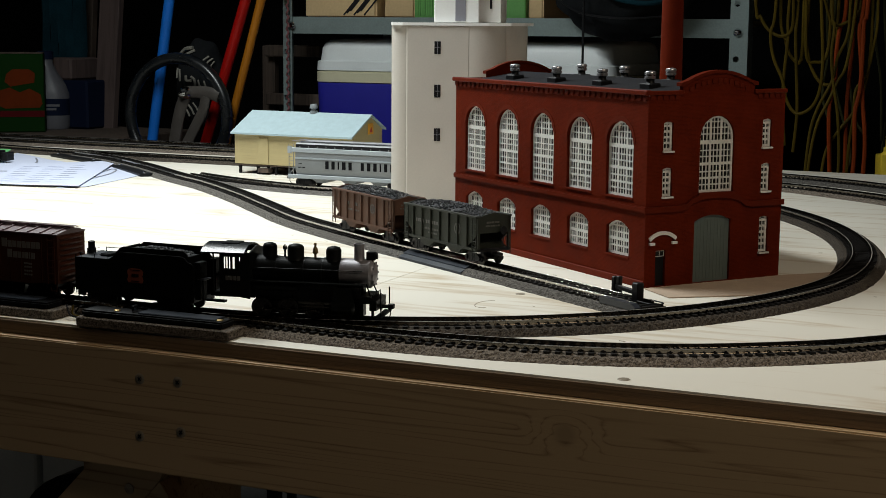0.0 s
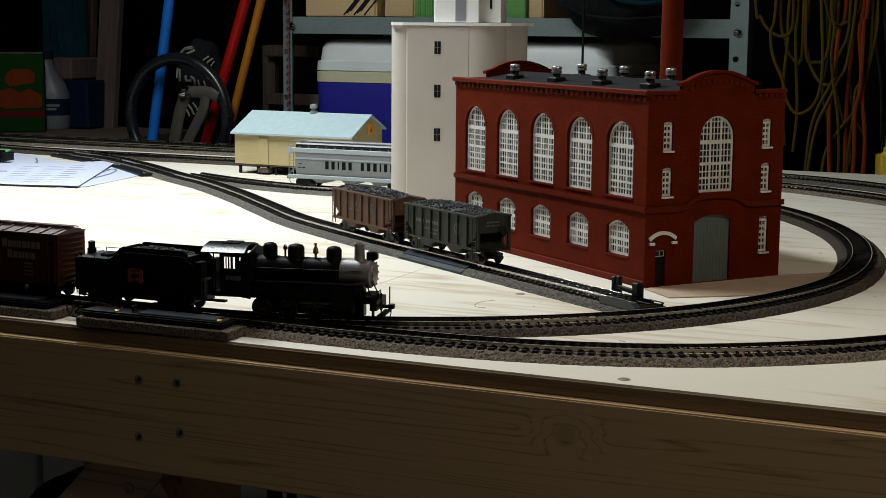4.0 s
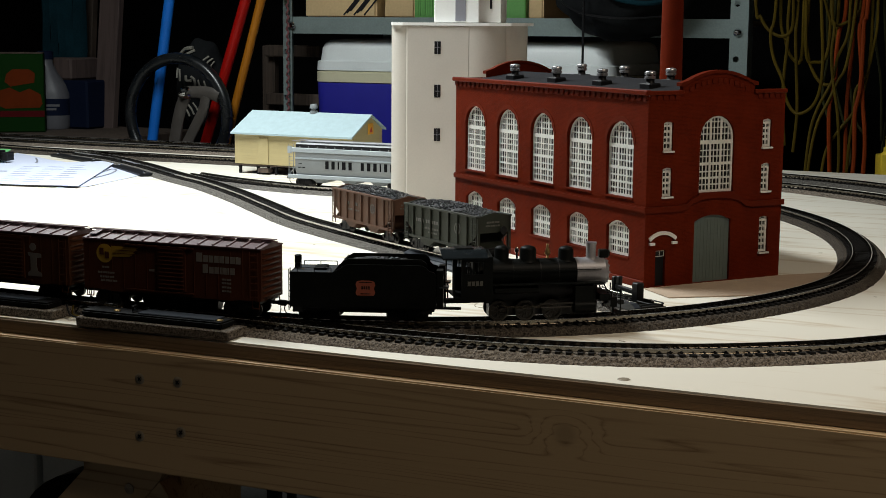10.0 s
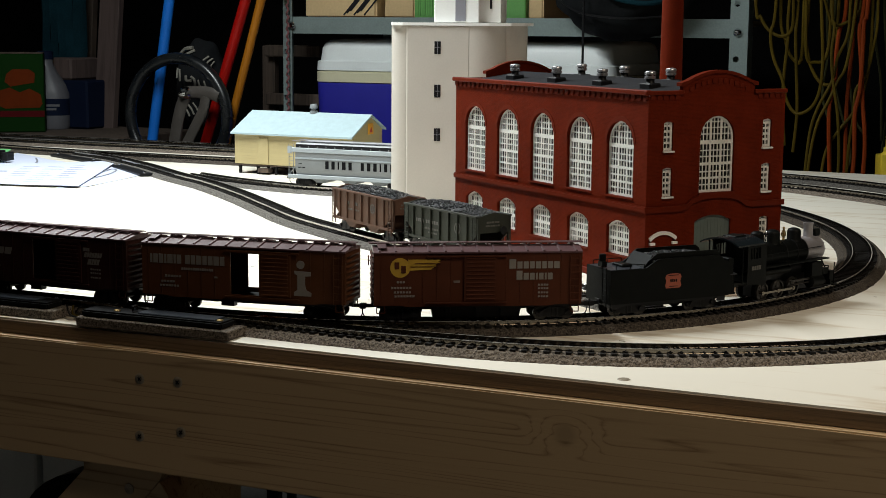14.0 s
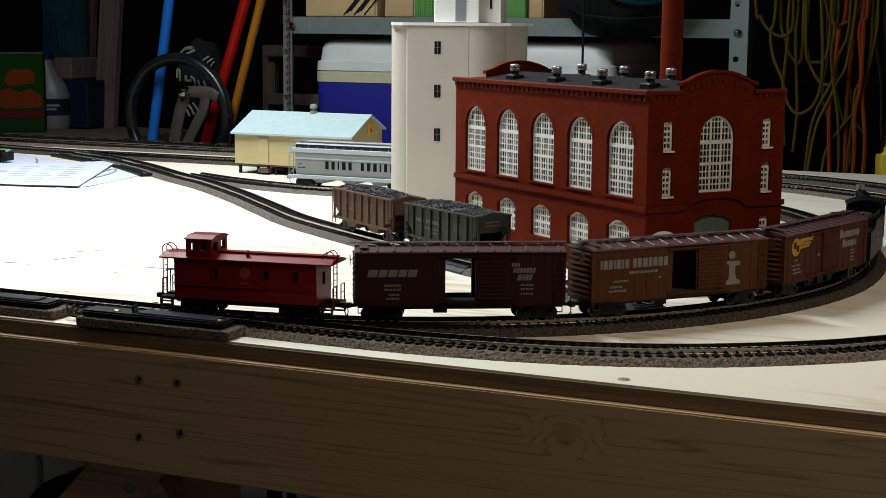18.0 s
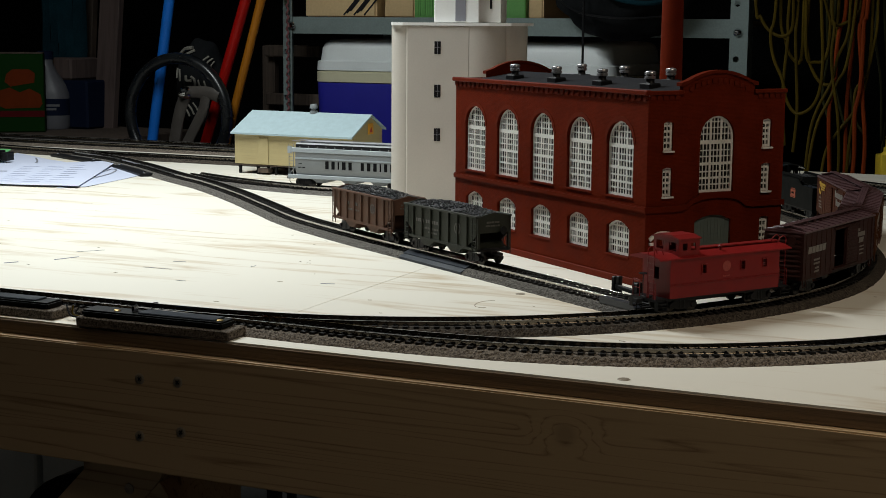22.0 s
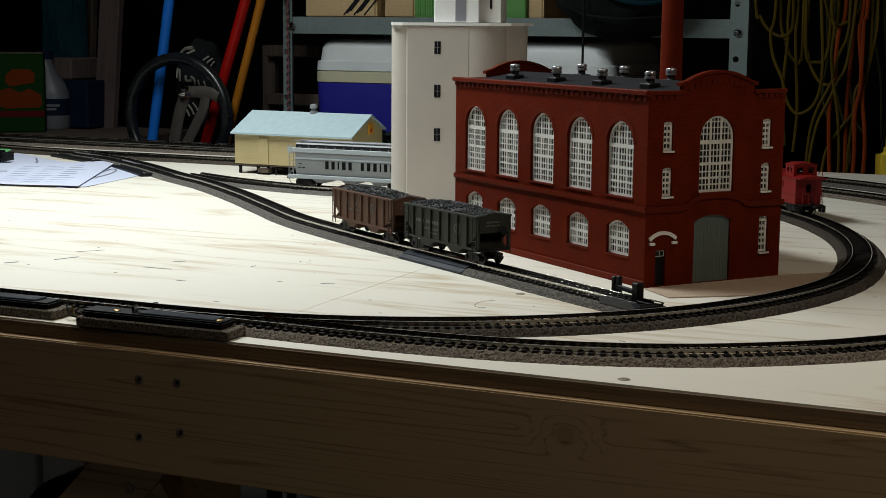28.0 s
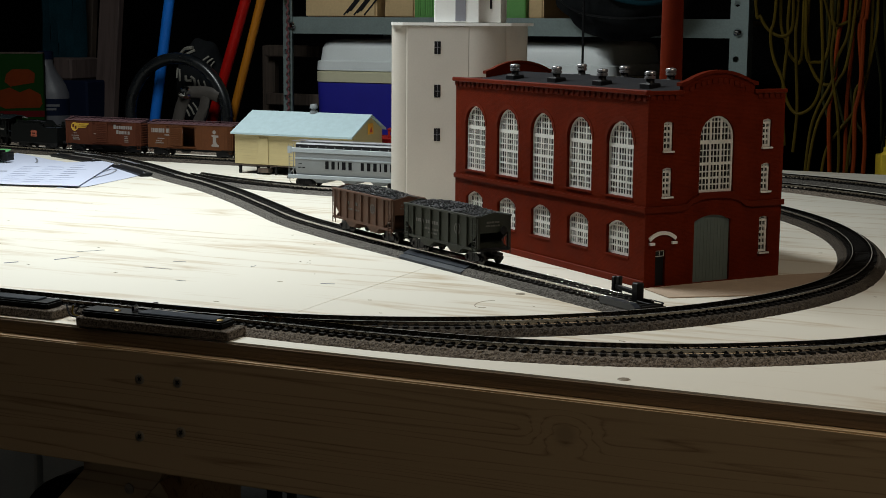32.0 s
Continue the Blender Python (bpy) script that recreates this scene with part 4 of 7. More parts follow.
    part("roof", plate(bm_new(), prof, [], RL, (RL / 2, 0, 0), (0, 1, 0), (0, 0, 1)), "caboose", car, "low red roof")
    c0, c1, ct = -0.0458, -0.0258, 0.0545
    cw = 0.0285
    for s in (-1, 1):
        hl = [[(x - 0.0022, 0.0462), (x + 0.0022, 0.0462), (x + 0.0022, 0.0515), (x - 0.0022, 0.0515)] for x in (c0 + 0.0060, c1 - 0.0060)]
        outer = [(c0, e), (c1, e), (c1, ct), (c0, ct)]
        if s < 0:
            part("cupola_side", plate(bm_new(), outer, hl, 0.0010, (0, -cw / 2, 0), (1, 0, 0), (0, 0, 1)), "caboose", car)
        else:
            part("cupola_side", plate(bm_new(), [(-x, z) for x, z in outer], [[(-x, z) for x, z in h] for h in hl], 0.0010, (0, cw / 2, 0), (-1, 0, 0), (0, 0, 1)), "caboose", car)
    for x, k in ((c0, -1), (c1, 1)):
        hl = [[(y - 0.0040, 0.0455), (y + 0.0040, 0.0455), (y + 0.0040, 0.0520), (y - 0.0040, 0.0520)] for y in (-0.0070, 0.0070)]
        part("cupola_end", plate(bm_new(), [(-cw / 2 + 0.0011, e), (cw / 2 - 0.0011, e), (cw / 2 - 0.0011, ct), (0, ct + 0.0020), (-cw / 2 + 0.0011, ct)], hl, 0.0010, (x, 0, 0), (0, k, 0), (0, 0, 1)), "caboose", car)
    prof = [(-cw / 2 - 0.0010, ct - 0.0002), (cw / 2 + 0.0010, ct - 0.0002), (cw / 2 + 0.0010, ct + 0.0006), (0.007, ct + 0.0026), (-0.007, ct + 0.0026), (-cw / 2 - 0.0010, ct + 0.0006)]
    part("cupola_roof", plate(bm_new(), prof, [], c1 - c0 + 0.0020, (c1 + 0.0010, 0, 0), (0, 1, 0), (0, 0, 1)), "caboose", car)
    part("roof_walk", box(bm_new(), ((c1 + RL / 2) / 2, 0, pk + 0.0010), (RL / 2 - c1, 0.0075, 0.0008)), "caboose", car)
    part("smoke_jack", lathe(bm_new(), (0.0000, -0.009, pk - 0.0025), [(0.0012, 0), (0.0012, 0.0045), (0.0020, 0.0047), (0.0006, 0.0062)], 10), "caboose", car, "", True)
    def emblem(bm, s):
        lathe(bm, (0.0005, s * W / 2 - 0.0002, 0.0320), [(0.0040, 0.0), (0.0040, 0.0003)], 20, "Y")
        glyph_bars(bm, -0.0030, 0.0240, s * W / 2 - 0.0002, (0.0012,) * 4, 0.0012, 0.0005)
    tagged(part("emblem", mirrored(emblem), "faded_mark", car, "faint round emblem and bars"), kind="stuff")
    bm = box(bm_new(), (0, 0, f - 0.0012), (L + 0.010, W - 0.005, 0.0020))
    box(bm, (0, 0, f - 0.0038), (L - 0.030, 0.0050, 0.0044))
    rod(bm, (0.004, 0.007, f - 0.0048), (0.018, 0.007, f - 0.0048), 0.0028, 12)
    part("underframe", bm, "black", car, "black steel underframe")
    for s in (-1, 1):
        truck(car, s * 0.0380)
    return car


caboose = caboose_car()


def coal_heap(bm, x0, x1, y0, y1, z, top, n, size):
    """Lumps of coal heaped to a low ridge."""
    xs, ys = 20, 6
    grid = []
    for i in range(xs + 1):
        row = []
        for j in range(ys + 1):
            u, v = i / xs, j / ys
            h = (math.sin(math.pi * u) ** 0.5) * (math.sin(math.pi * v) ** 0.7) if 0 < i < xs and 0 < j < ys else 0
            row.append(bm.verts.new((x0 + (x1 - x0) * u, y0 + (y1 - y0) * v, z + (top - z) * h * random.uniform(0.7, 1.0))))
        grid.append(row)
    for i in range(xs):
        for j in range(ys):
            bm.faces.new((grid[i][j], grid[i + 1][j], grid[i + 1][j + 1], grid[i][j + 1]))
    for _ in range(n):
        u, v = random.uniform(0.03, 0.97), random.uniform(0.04, 0.96)
        h = (math.sin(math.pi * u) ** 0.5) * (math.sin(math.pi * v) ** 0.7)
        r = bmesh.ops.create_icosphere(bm, subdivisions=1, radius=size * random.uniform(0.5, 1.2))
        for vert in r["verts"]:
            vert.co *= random.uniform(0.75, 1.2)
        place(bm, r["verts"], pose(x0 + (x1 - x0) * u, y0 + (y1 - y0) * v, z + (top - z) * h, random.uniform(0, 180), random.uniform(0, 180), 0))
    return bm


def tender_car():
    """A switcher's tender: tank with a stepped coal bunker, deck hatch, rear lamp and ladder."""
    car = thing("tender", pose(0, 0, 0), "black model coal tender with a small orange badge on its side", "tender", "train")
    W, f = 0.0335, 0.0105
    # tank outline: rear deck low, coal bunker sides sweeping up
    for s in (-1, 1):
        y = s * W / 2
        out = [(-0.0530, f), (0.0503, f), (0.0503, 0.0345), (0.0490, 0.0366), (0.0455, 0.0376), (0.0430, 0.0402), (0.0410, 0.0412), (0.0370, 0.0415), (-0.0125, 0.0415), (-0.0230, 0.0355), (-0.0530, 0.0355)]
        if s < 0:
            part("side", plate(bm_new(), out, [], 0.0012, (0, y, 0), (1, 0, 0), (0, 0, 1)), "loco", car, "black tank side")
        else:
            part("side", plate(bm_new(), [(-x, z) for x, z in out], [], 0.0012, (0, y, 0), (-1, 0, 0), (0, 0, 1)), "loco", car, "black tank side")
        # coaming set inside
        bm = prism(bm_new(), [(-0.0190, 0.0405), (0.0440, 0.0405), (0.0430, 0.0430), (0.0400, 0.0452), (-0.0120, 0.0452)], y * 0.80 - 0.0006, y * 0.80 + 0.0006)
        part("coaming", bm, "loco", car)
        bm = bm_new()
        for x in (-0.0480, -0.0360, -0.0240):
            rod(bm, (x, y * 0.94, 0.0355), (x, y * 0.94, 0.0385), 0.0003, 6)
        rod(bm, (-0.0480, y * 0.94, 0.0385), (-0.0240, y * 0.94, 0.0385), 0.0003, 6)
        part("handrail", bm, "loco", car)
        part("herald", plate(bm_new(), [(-0.0035, 0.0195), (0.0085, 0.0195), (0.0095, 0.0215), (0.0085, 0.0245), (0.0095, 0.0275), (0.0085, 0.0295), (0.0055, 0.0302), (-0.0005, 0.0302), (-0.0035, 0.0295), (-0.0045, 0.0275), (-0.0035, 0.0245), (-0.0045, 0.0215)], [], 0.0003, (-0.0020 if s < 0 else 0.003, y + s * 0.0003, 0), (1 if s < 0 else -1, 0, 0), (0, 0, 1)), "herald", car, "orange shield badge")
        part("herald_bars", glyph_bars(glyph_bars(box(bm_new(), ((0.0005 if s < 0 else 0.0005), y + s * 0.0005, 0.0290), (0.0090, 0.0002, 0.0005)), -0.0022, 0.0240, y + s * 0.0005, (0.0010,) * 4, 0.0022, 0.0006), -0.0030, 0.0206, y + s * 0.0005, (0.0070,), 0.0005, 0.001), "loco", car)
    part("rear_sheet", box(bm_new(), (-0.0524, 0, (f + 0.0355) / 2), (0.0012, W - 0.0026, 0.0355 - f)), "loco", car)
    part("front_sheet", box(bm_new(), (0.0380, 0, 0.0250), (0.0012, W - 0.0026, 0.029)), "loco", car)
    for q in (-1, 1):
        part("tool_box", bevel(box(bm_new(), (0.0528, q * 0.0105, 0.0243), (0.0048, 0.0095, 0.0275)), 0.0004), "loco", car, "black tool box beside the gangway")
        part("step_plate", bevel(box(bm_new(), (0.0556, q * 0.0108, 0.0258), (0.0068, 0.0090, 0.0012)), 0.0003), "grey_ramp", car, "slate grey step plate")
        part("step_hanger", box(bm_new(), (0.0566, q * 0.0125, 0.0180), (0.0010, 0.0030, 0.0140)), "loco", car)
    part("deck", box(bm_new(), (-0.0375, 0, 0.0350), (0.0290, W - 0.0026, 0.0010)), "grey_ramp", car, "slate grey deck")
    part("hatch", bevel(box(bm_new(), (-0.0330, 0, 0.0364), (0.0090, 0.014, 0.0024)), 0.0006), "loco", car)
    part("bulkhead", box(bm_new(), (-0.0185, 0, 0.0395), (0.0010, W - 0.008, 0.011), 0, 0, 40), "loco", car)
    tagged(part("coal_load", coal_heap(bm_new(), -0.018, 0.037, -0.0130, 0.0130, 0.0390, 0.0440, 240, 0.0013), "coal", car, "heaped black coal"), kind="stuff")
    bm = box(bm_new(), (-0.0500, 0, 0.0380), (0.004, 0.006, 0.004))
    lathe(bm, (-0.0500, 0, 0.0400), [(0.0026, 0), (0.0026, 0.0050), (0.0015, 0.0054)], 12)
    part("rear_lamp", bm, "loco", car, "", True)
    bm = bm_new()
    for q in range(6):
        rod(bm, (-0.0545, -0.0135, f + 0.002 + q * 0.0042), (-0.0545, -0.0080, f + 0.002 + q * 0.0042), 0.0003, 6)
    for y in (-0.0135, -0.0080):
        rod(bm, (-0.0545, y, f - 0.003), (-0.0545, y, 0.037), 0.0004, 6)
    part("ladder", bm, "loco", car)
    bm = box(bm_new(), (-0.001, 0, f - 0.0012), (0.100, 0.028, 0.0024))
    box(bm, (0, 0, f - 0.0035), (0.080, 0.010, 0.0040))
    for k in (-1, 1):
        for s in (-1, 1):
            box(bm, (k * 0.0460 - 0.002, s * 0.0145, f - 0.0035), (0.007, 0.003, 0.0006))
            box(bm, (k * 0.0460 - 0.002, s * 0.0157, f - 0.0018), (0.007, 0.0005, 0.0035))
    part("underframe", bm, "black", car)
    coupler(car, -0.0530, -1)
    part("drawbar", box(bm_new(), (0.0560, 0, 0.0085), (0.022, 0.004, 0.0015)), "black", car)
    for x in (-0.0330, 0.0290):
        truck(car, x)
    return car


tender = tender_car()


def engine():
    """A six-coupled steam switcher."""
    car = thing("steam_locomotive", pose(0, 0, 0), "black model steam switcher with a grey smokebox", "locomotive", "train")
    zb, rb = 0.0332, 0.0100
    part("boiler", lathe(bm_new(), (-0.0150, 0, zb), [(rb + 0.0012, 0.0), (rb + 0.0012, 0.012), (rb, 0.022), (rb, 0.067)], 32, "X"), "loco", car, "glossy black boiler", True)
    sb = part("smokebox", lathe(bm_new(), (0.0515, 0, zb), [(rb + 0.0003, 0.0), (rb + 0.0003, 0.0215), (rb - 0.0012, 0.0226), (0.0084, 0.0230), (0.0080, 0.0242), (0.0030, 0.0250), (0.0010, 0.0256)], 32, "X"), "smokebox", car, "silver-grey graphite smokebox", True)
    for k in range(10):
        a = 2 * math.pi * k / 10
        part("door_clamp", box(bm_new(), (0.0758, 0.0080 * math.cos(a), zb + 0.0080 * math.sin(a)), (0.0010, 0.0012, 0.0012)), "smokebox", sb)
    for x in (0.004, 0.0245, 0.038):
        part("boiler_band", lathe(bm_new(), (x, 0, zb), [(rb + 0.0003, 0.0), (rb + 0.0003, 0.0008)], 32, "X"), "black", car, "", True)
    st = lathe(bm_new(), (0.0640, 0, zb + rb - 0.0012), [(0.0050, 0.0), (0.0038, 0.0018), (0.0036, 0.0104), (0.0040, 0.0110), (0.0040, 0.0124), (0.0030, 0.0124), (0.0030, 0.0080)], 20)
    part("chimney", st, "smokebox", car, "grey smokestack", True)
    for x, r, h in ((-0.0022, 0.0052, 0.0118), (0.0171, 0.0060, 0.0114), (0.0452, 0.0055, 0.0106)):
        part("dome", lathe(bm_new(), (x, 0, zb + rb - 0.0020), [(r + 0.0012, 0.0), (r, 0.0018), (r, h - 0.0026), (r * 0.8, h - 0.0008), (r * 0.4, h), (0.0006, h + 0.0002)], 20), "loco", car, "rounded black dome", True)
    bm = lathe(bm_new(), (0.0090, 0, zb + rb - 0.0004), [(0.0008, 0.0), (0.0008, 0.0050), (0.0016, 0.0056), (0.0016, 0.0074), (0.0006, 0.0090)], 14)
    part("whistle", bm, "chrome", car, "bright metal whistle", True)
    bm = lathe(bm_new(), (0.0316, 0, zb + rb - 0.0006), [(0.0009, 0.0), (0.0009, 0.0030), (0.0022, 0.0040), (0.0016, 0.0072), (0.0008, 0.0085), (0.0010, 0.0110)], 14)
    part("bell", bm, "brass", car, "small brass bell", True)
    bm = box(bm_new(), (0.0730, 0, zb + rb + 0.0028), (0.0068, 0.0058, 0.0060))
    bevel(bm, 0.0006)
    lathe(bm, (0.0762, 0, zb + rb + 0.0028), [(0.0024, 0.0), (0.0024, 0.0012)], 14, "X")
    box(bm, (0.0722, 0, zb + rb - 0.0004), (0.0040, 0.0030, 0.0016))
    part("headlamp", bm, "loco", car, "black boxed headlamp", True)
    # cab
    cab0, cab1, cw, cz = -0.0347, -0.0120, 0.0340, 0.0474
    for s in (-1, 1):
        y = s * cw / 2
        hl = [[(-0.0315, 0.0355), (-0.0265, 0.0355), (-0.0265, 0.0440), (-0.0315, 0.0440)], [(-0.0250, 0.0355), (-0.0190, 0.0355), (-0.0190, 0.0440), (-0.0250, 0.0440)]]
        out = [(cab0, 0.0165), (-0.0250, 0.0160), (cab1, 0.0140), (cab1, cz), (cab0, cz)]
        if s < 0:
            sd = part("cab_side", plate(bm_new(), out, hl, 0.0010, (0, y, 0), (1, 0, 0), (0, 0, 1)), "loco", car)
        else:
            sd = part("cab_side", plate(bm_new(), [(-x, z) for x, z in out], [[(-x, z) for x, z in h] for h in hl], 0.0010, (0, y, 0), (-1, 0, 0), (0, 0, 1)), "loco", car)
        for x in (-0.0299, -0.0282, -0.0220):
            part("window_bar", box(bm_new(), (x, y - s * 0.0004, 0.03975), (0.0007, 0.0006, 0.0085)), "loco", sd)
        part("numbering", glyph_bars(bm_new(), -0.0300, 0.0272, y + s * 0.0003, (0.0022,) * 4, 0.0032, 0.0007), "letter_dim", sd, "pale number bars")
        bm = bm_new()
        rod(bm, (-0.0150, s * 0.0122, zb + 0.0030), (0.0690, s * 0.0108, zb + 0.0030), 0.0003, 6)
        for q in range(6):
            rod(bm, (-0.010 + q * 0.015, s * 0.0118, zb + 0.003), (-0.010 + q * 0.015, s * 0.0090, zb + 0.003), 0.0003, 6)
        part("handrail", bm, "loco", car)
        # running board, tanks, cylinders
        part("running_board", box(bm_new(), (0.0280, s * 0.0135, 0.0270), (0.086, 0.0060, 0.0008)), "loco", car, "narrow footplate")
        part("air_tank", rod(bm_new(), (-0.010, s * 0.0122, 0.0230), (0.022, s * 0.0122, 0.0230), 0.0030, 14), "loco", car, "", True)
        cyl = lathe(bm_new(), (0.0480, s * 0.0140, 0.0100), [(0.0030, -0.0008), (0.0048, 0.0), (0.0048, 0.0150), (0.0030, 0.0158)], 18, "X")
        box(cyl, (0.0555, s * 0.0125, 0.0190), (0.0140, 0.0075, 0.0120))
        part("cylinder", cyl, "loco", car, "black steam cylinder", True)
        bm = rod(bm_new(), (0.0240, s * 0.0145, 0.0100), (0.0480, s * 0.0145, 0.0100), 0.0006, 8)
        box(bm, (0.0360, s * 0.0145, 0.0128), (0.0260, 0.0016, 0.0012))
        part("crosshead_guide", bm, "wheel_steel", car, "worn steel slide bars")
        bm = rod(bm_new(), (-0.0395, s * 0.0160, 0.0180), (-0.0395, s * 0.0160, 0.0474), 0.0006, 6)
        box(bm, (-0.0371, s * 0.0160, 0.0180), (0.0050, 0.0010, 0.0012))
        part("cab_post", bm, "loco", car, "thin black cab post")
    part("cab_front", plate(bm_new(), [(-cw / 2 + 0.0011, 0.0175), (cw / 2 - 0.0011, 0.0175), (cw / 2 - 0.0011, cz), (0, cz + 0.0034), (-cw / 2 + 0.0011, cz)], [], 0.0010, (cab1, 0, 0), (0, 1, 0), (0, 0, 1)), "loco", car)
    n = 9
    R = 0.038
    half = math.asin((cw / 2 + 0.0016) / R)
    upper = [(R * math.sin(half - 2 * half * i / n), cz + 0.0048 - R + R * math.cos(half - 2 * half * i / n)) for i in range(n + 1)]
    lower = [(y * 0.995, z - 0.0012) for y, z in upper][::-1]
    roof = part("cab_roof", plate(bm_new(), upper + lower, [], 0.0325, (-0.0158, 0, 0), (0, 1, 0), (0, 0, 1)), "cab_roof", car, "curved dark slate cab roof", True)
    part("roof_hatch", bevel(box(bm_new(), (-0.0300, 0, cz + 0.0046), (0.0130, 0.0120, 0.0012)), 0.0004), "loco", roof)
    part("cab_floor", box(bm_new(), (-0.0260, 0, 0.0185), (0.0250, cw - 0.003, 0.0010)), "loco", car)
    part("backhead", rod(bm_new(), (-0.0230, 0, zb - 0.001), (-0.0136, 0, zb - 0.001), 0.0098, 20), "loco", car, "", True)
    # frame, firebox, pilot
    bm = box(bm_new(), (0.0280, 0, 0.0145), (0.080, 0.0080, 0.0235))
    box(bm, (0.0020, 0, 0.0210), (0.0300, 0.0150, 0.0120))
    box(bm, (-0.0280, 0, 0.0140), (0.0300, 0.0060, 0.0030))
    box(bm, (0.0590, 0, 0.0200), (0.0150, 0.0150, 0.0080))
    part("main_frame", bm, "black", car)
    bm = box(bm_new(), (0.0775, 0, 0.0125), (0.0050, 0.0290, 0.0070))
    box(bm, (0.0815, 0, 0.0045), (0.0050, 0.0290, 0.0010))
    box(bm, (0.0715, 0, 0.0160), (0.0080, 0.0260, 0.0050))
    for s in (-1, 1):
        box(bm, (0.0770, s * 0.0125, 0.0080), (0.0012, 0.0040, 0.0060))
        rod(bm, (0.0760, s * 0.0110, 0.0150), (0.0690, s * 0.0060, 0.0320), 0.0005, 6)
        rod(bm, (0.0830, s * 0.0130, 0.0040), (0.0830, s * 0.0130, 0.0220), 0.0005, 6)
        box(bm, (0.0815, s * 0.0125, 0.0045), (0.0050, 0.0070, 0.0008))
        rod(bm, (0.0765, s * 0.0120, 0.0160), (0.0765, s * 0.0120, 0.0200), 0.0004, 6)
    rod(bm, (0.0765, -0.0120, 0.0195), (0.0765, 0.0120, 0.0195), 0.0004, 6)
    part("pilot_beam", bm, "loco", car, "front beam with footboard")
    coupler(car, 0.0800, 1)
    for i, x in enumerate((-0.0060, 0.0135, 0.0330)):
        r = 0.0074
        bm = bm_new()
        for s in (-1, 1):
            y = s * 0.0088
            lathe(bm, (0, y - 0.0013, 0), [(r * 0.80, 0.0), (r, 0.0002), (r, 0.0024), (r * 0.80, 0.0026), (r * 0.78, 0.0013), (0.0016, 0.0013)] if s > 0 else [(0.0016, 0.0013), (r * 0.78, 0.0013), (r * 0.80, 0.0), (r, 0.0002), (r, 0.0024), (r * 0.80, 0.0026)], 24, "Y")
            for q in range(10):
                a = 2 * math.pi * q / 10
                rod(bm, (0, y, 0), (r * 0.82 * math.cos(a), y, r * 0.82 * math.sin(a)), 0.0005, 6)
            a = 0.0 if s < 0 else math.pi / 2
            rod(bm, (0.0032 * math.cos(a), y - 0.001, 0.0032 * math.sin(a)), (0.0032 * math.cos(a), y + s * 0.0040, 0.0032 * math.sin(a)), 0.0008, 8)
        rod(bm, (0, -0.0088, 0), (0, 0.0088, 0), 0.0014, 8)
        w = part("driving_wheel", bm, "wheel_steel", car, "spoked driving wheels", True, pose(x, 0, r))
        SPINS.append((car, w, r, x, r))
    rods = []
    for s in (-1, 1):
        bm = box(bm_new(), (0.0135, s * 0.0122, 0), (0.0420, 0.0010, 0.0016))
        for x in (-0.0060, 0.0135, 0.0330):
            lathe(bm, (x, s * 0.0122 - 0.0006, 0), [(0.0016, 0.0), (0.0016, 0.0012)], 12, "Y")
        rods.append((part("side_rod", bm, "rail", car, "steel coupling rod"), s))
    return car, rods


locomotive, RODS = engine()


# ---- the brick powerhouse; x along its long front, y to its rear, z up ----
def grid_window(parent, ax, at, w, z0, z1, rise, cols, rows, group_cols, thick=0.0019, thin=0.0007, name="window", transom=None):
    """A white many-paned window: casing, bars and glazing, set in an arched opening. ax: its direction along the wall."""
    ax = Vector(ax)
    back = Vector((0, 0, 1)).cross(ax)
    at = Vector(at)
    win = new(name)
    win.parent = parent
    win.matrix_basis = Matrix.Translation(at)
    win.empty_display_size = 0.01
    out = arch(0, z0, z1, w, rise, 10)
    inn = arch(0, z0 + 0.0020, z1 - 0.0018, w - 0.0038, max(0.0005, rise - 0.0010), 10)
    part("casing", plate(bm_new(), out, [inn], 0.0016, back * 0.0012, ax, (0, 0, 1)), "white", win, "white window casing")
    part("pane", plate(bm_new(), inn, [], 0.0004, back * 0.0030, ax, (0, 0, 1)), "glass", win, "dark glazing")

    def head(x):
        hw, R = (w - 0.003) / 2, 0
        r = max(0.0005, rise - 0.001)
        R = (hw * hw + r * r) / (2 * r) if r < hw else hw
        return z1 - 0.0014 - R + math.sqrt(max(0, R * R - x * x))
    bm = bm_new()
    hw = w / 2 - 0.0015

    def bar(c, s):
        r = bmesh.ops.create_cube(bm, size=1.0)
        m = Matrix((ax, -back, Vector((0, 0, 1)))).transposed().to_4x4()
        place(bm, r["verts"], Matrix.Translation(back * 0.0017 + ax * c[0] + Vector((0, 0, c[1]))) @ m @ Matrix.Diagonal((s[0], 0.0008, s[1], 1)))
    for i in range(1, cols):
        x = -hw + 2 * hw * i / cols
        t = thick if i % group_cols == 0 else thin
        top = head(x)
        bar((x, (z0 + top) / 2), (t, top - z0))
    bars = transom or [(0.0018 + (z1 - z0 - 0.003) * j / (rows + 0.5), 0.0019) for j in range(1, rows + 1)]
    for dz, t in bars:
        z = z0 + dz
        half = hw
        while half > 0.001 and head(half * 0.98) < z:
            half -= 0.0006
        bar((0, z), (2 * half, t))
    part("glazing_grid", bm, "white", win, "white glazing grid")
    r = bmesh.ops.create_cube(bm2 := bm_new(), size=1.0)
    m = Matrix((ax, -back, Vector((0, 0, 1)))).transposed().to_4x4()
    place(bm2, r["verts"], Matrix.Translation(-back * 0.0010 + Vector((0, 0, z0 - 0.0007))) @ m @ Matrix.Diagonal((w + 0.0016, 0.0034, 0.0014, 1)))
    part("sill", bm2, "brick_trim" if w > 0.02 else "white", win)
    return win


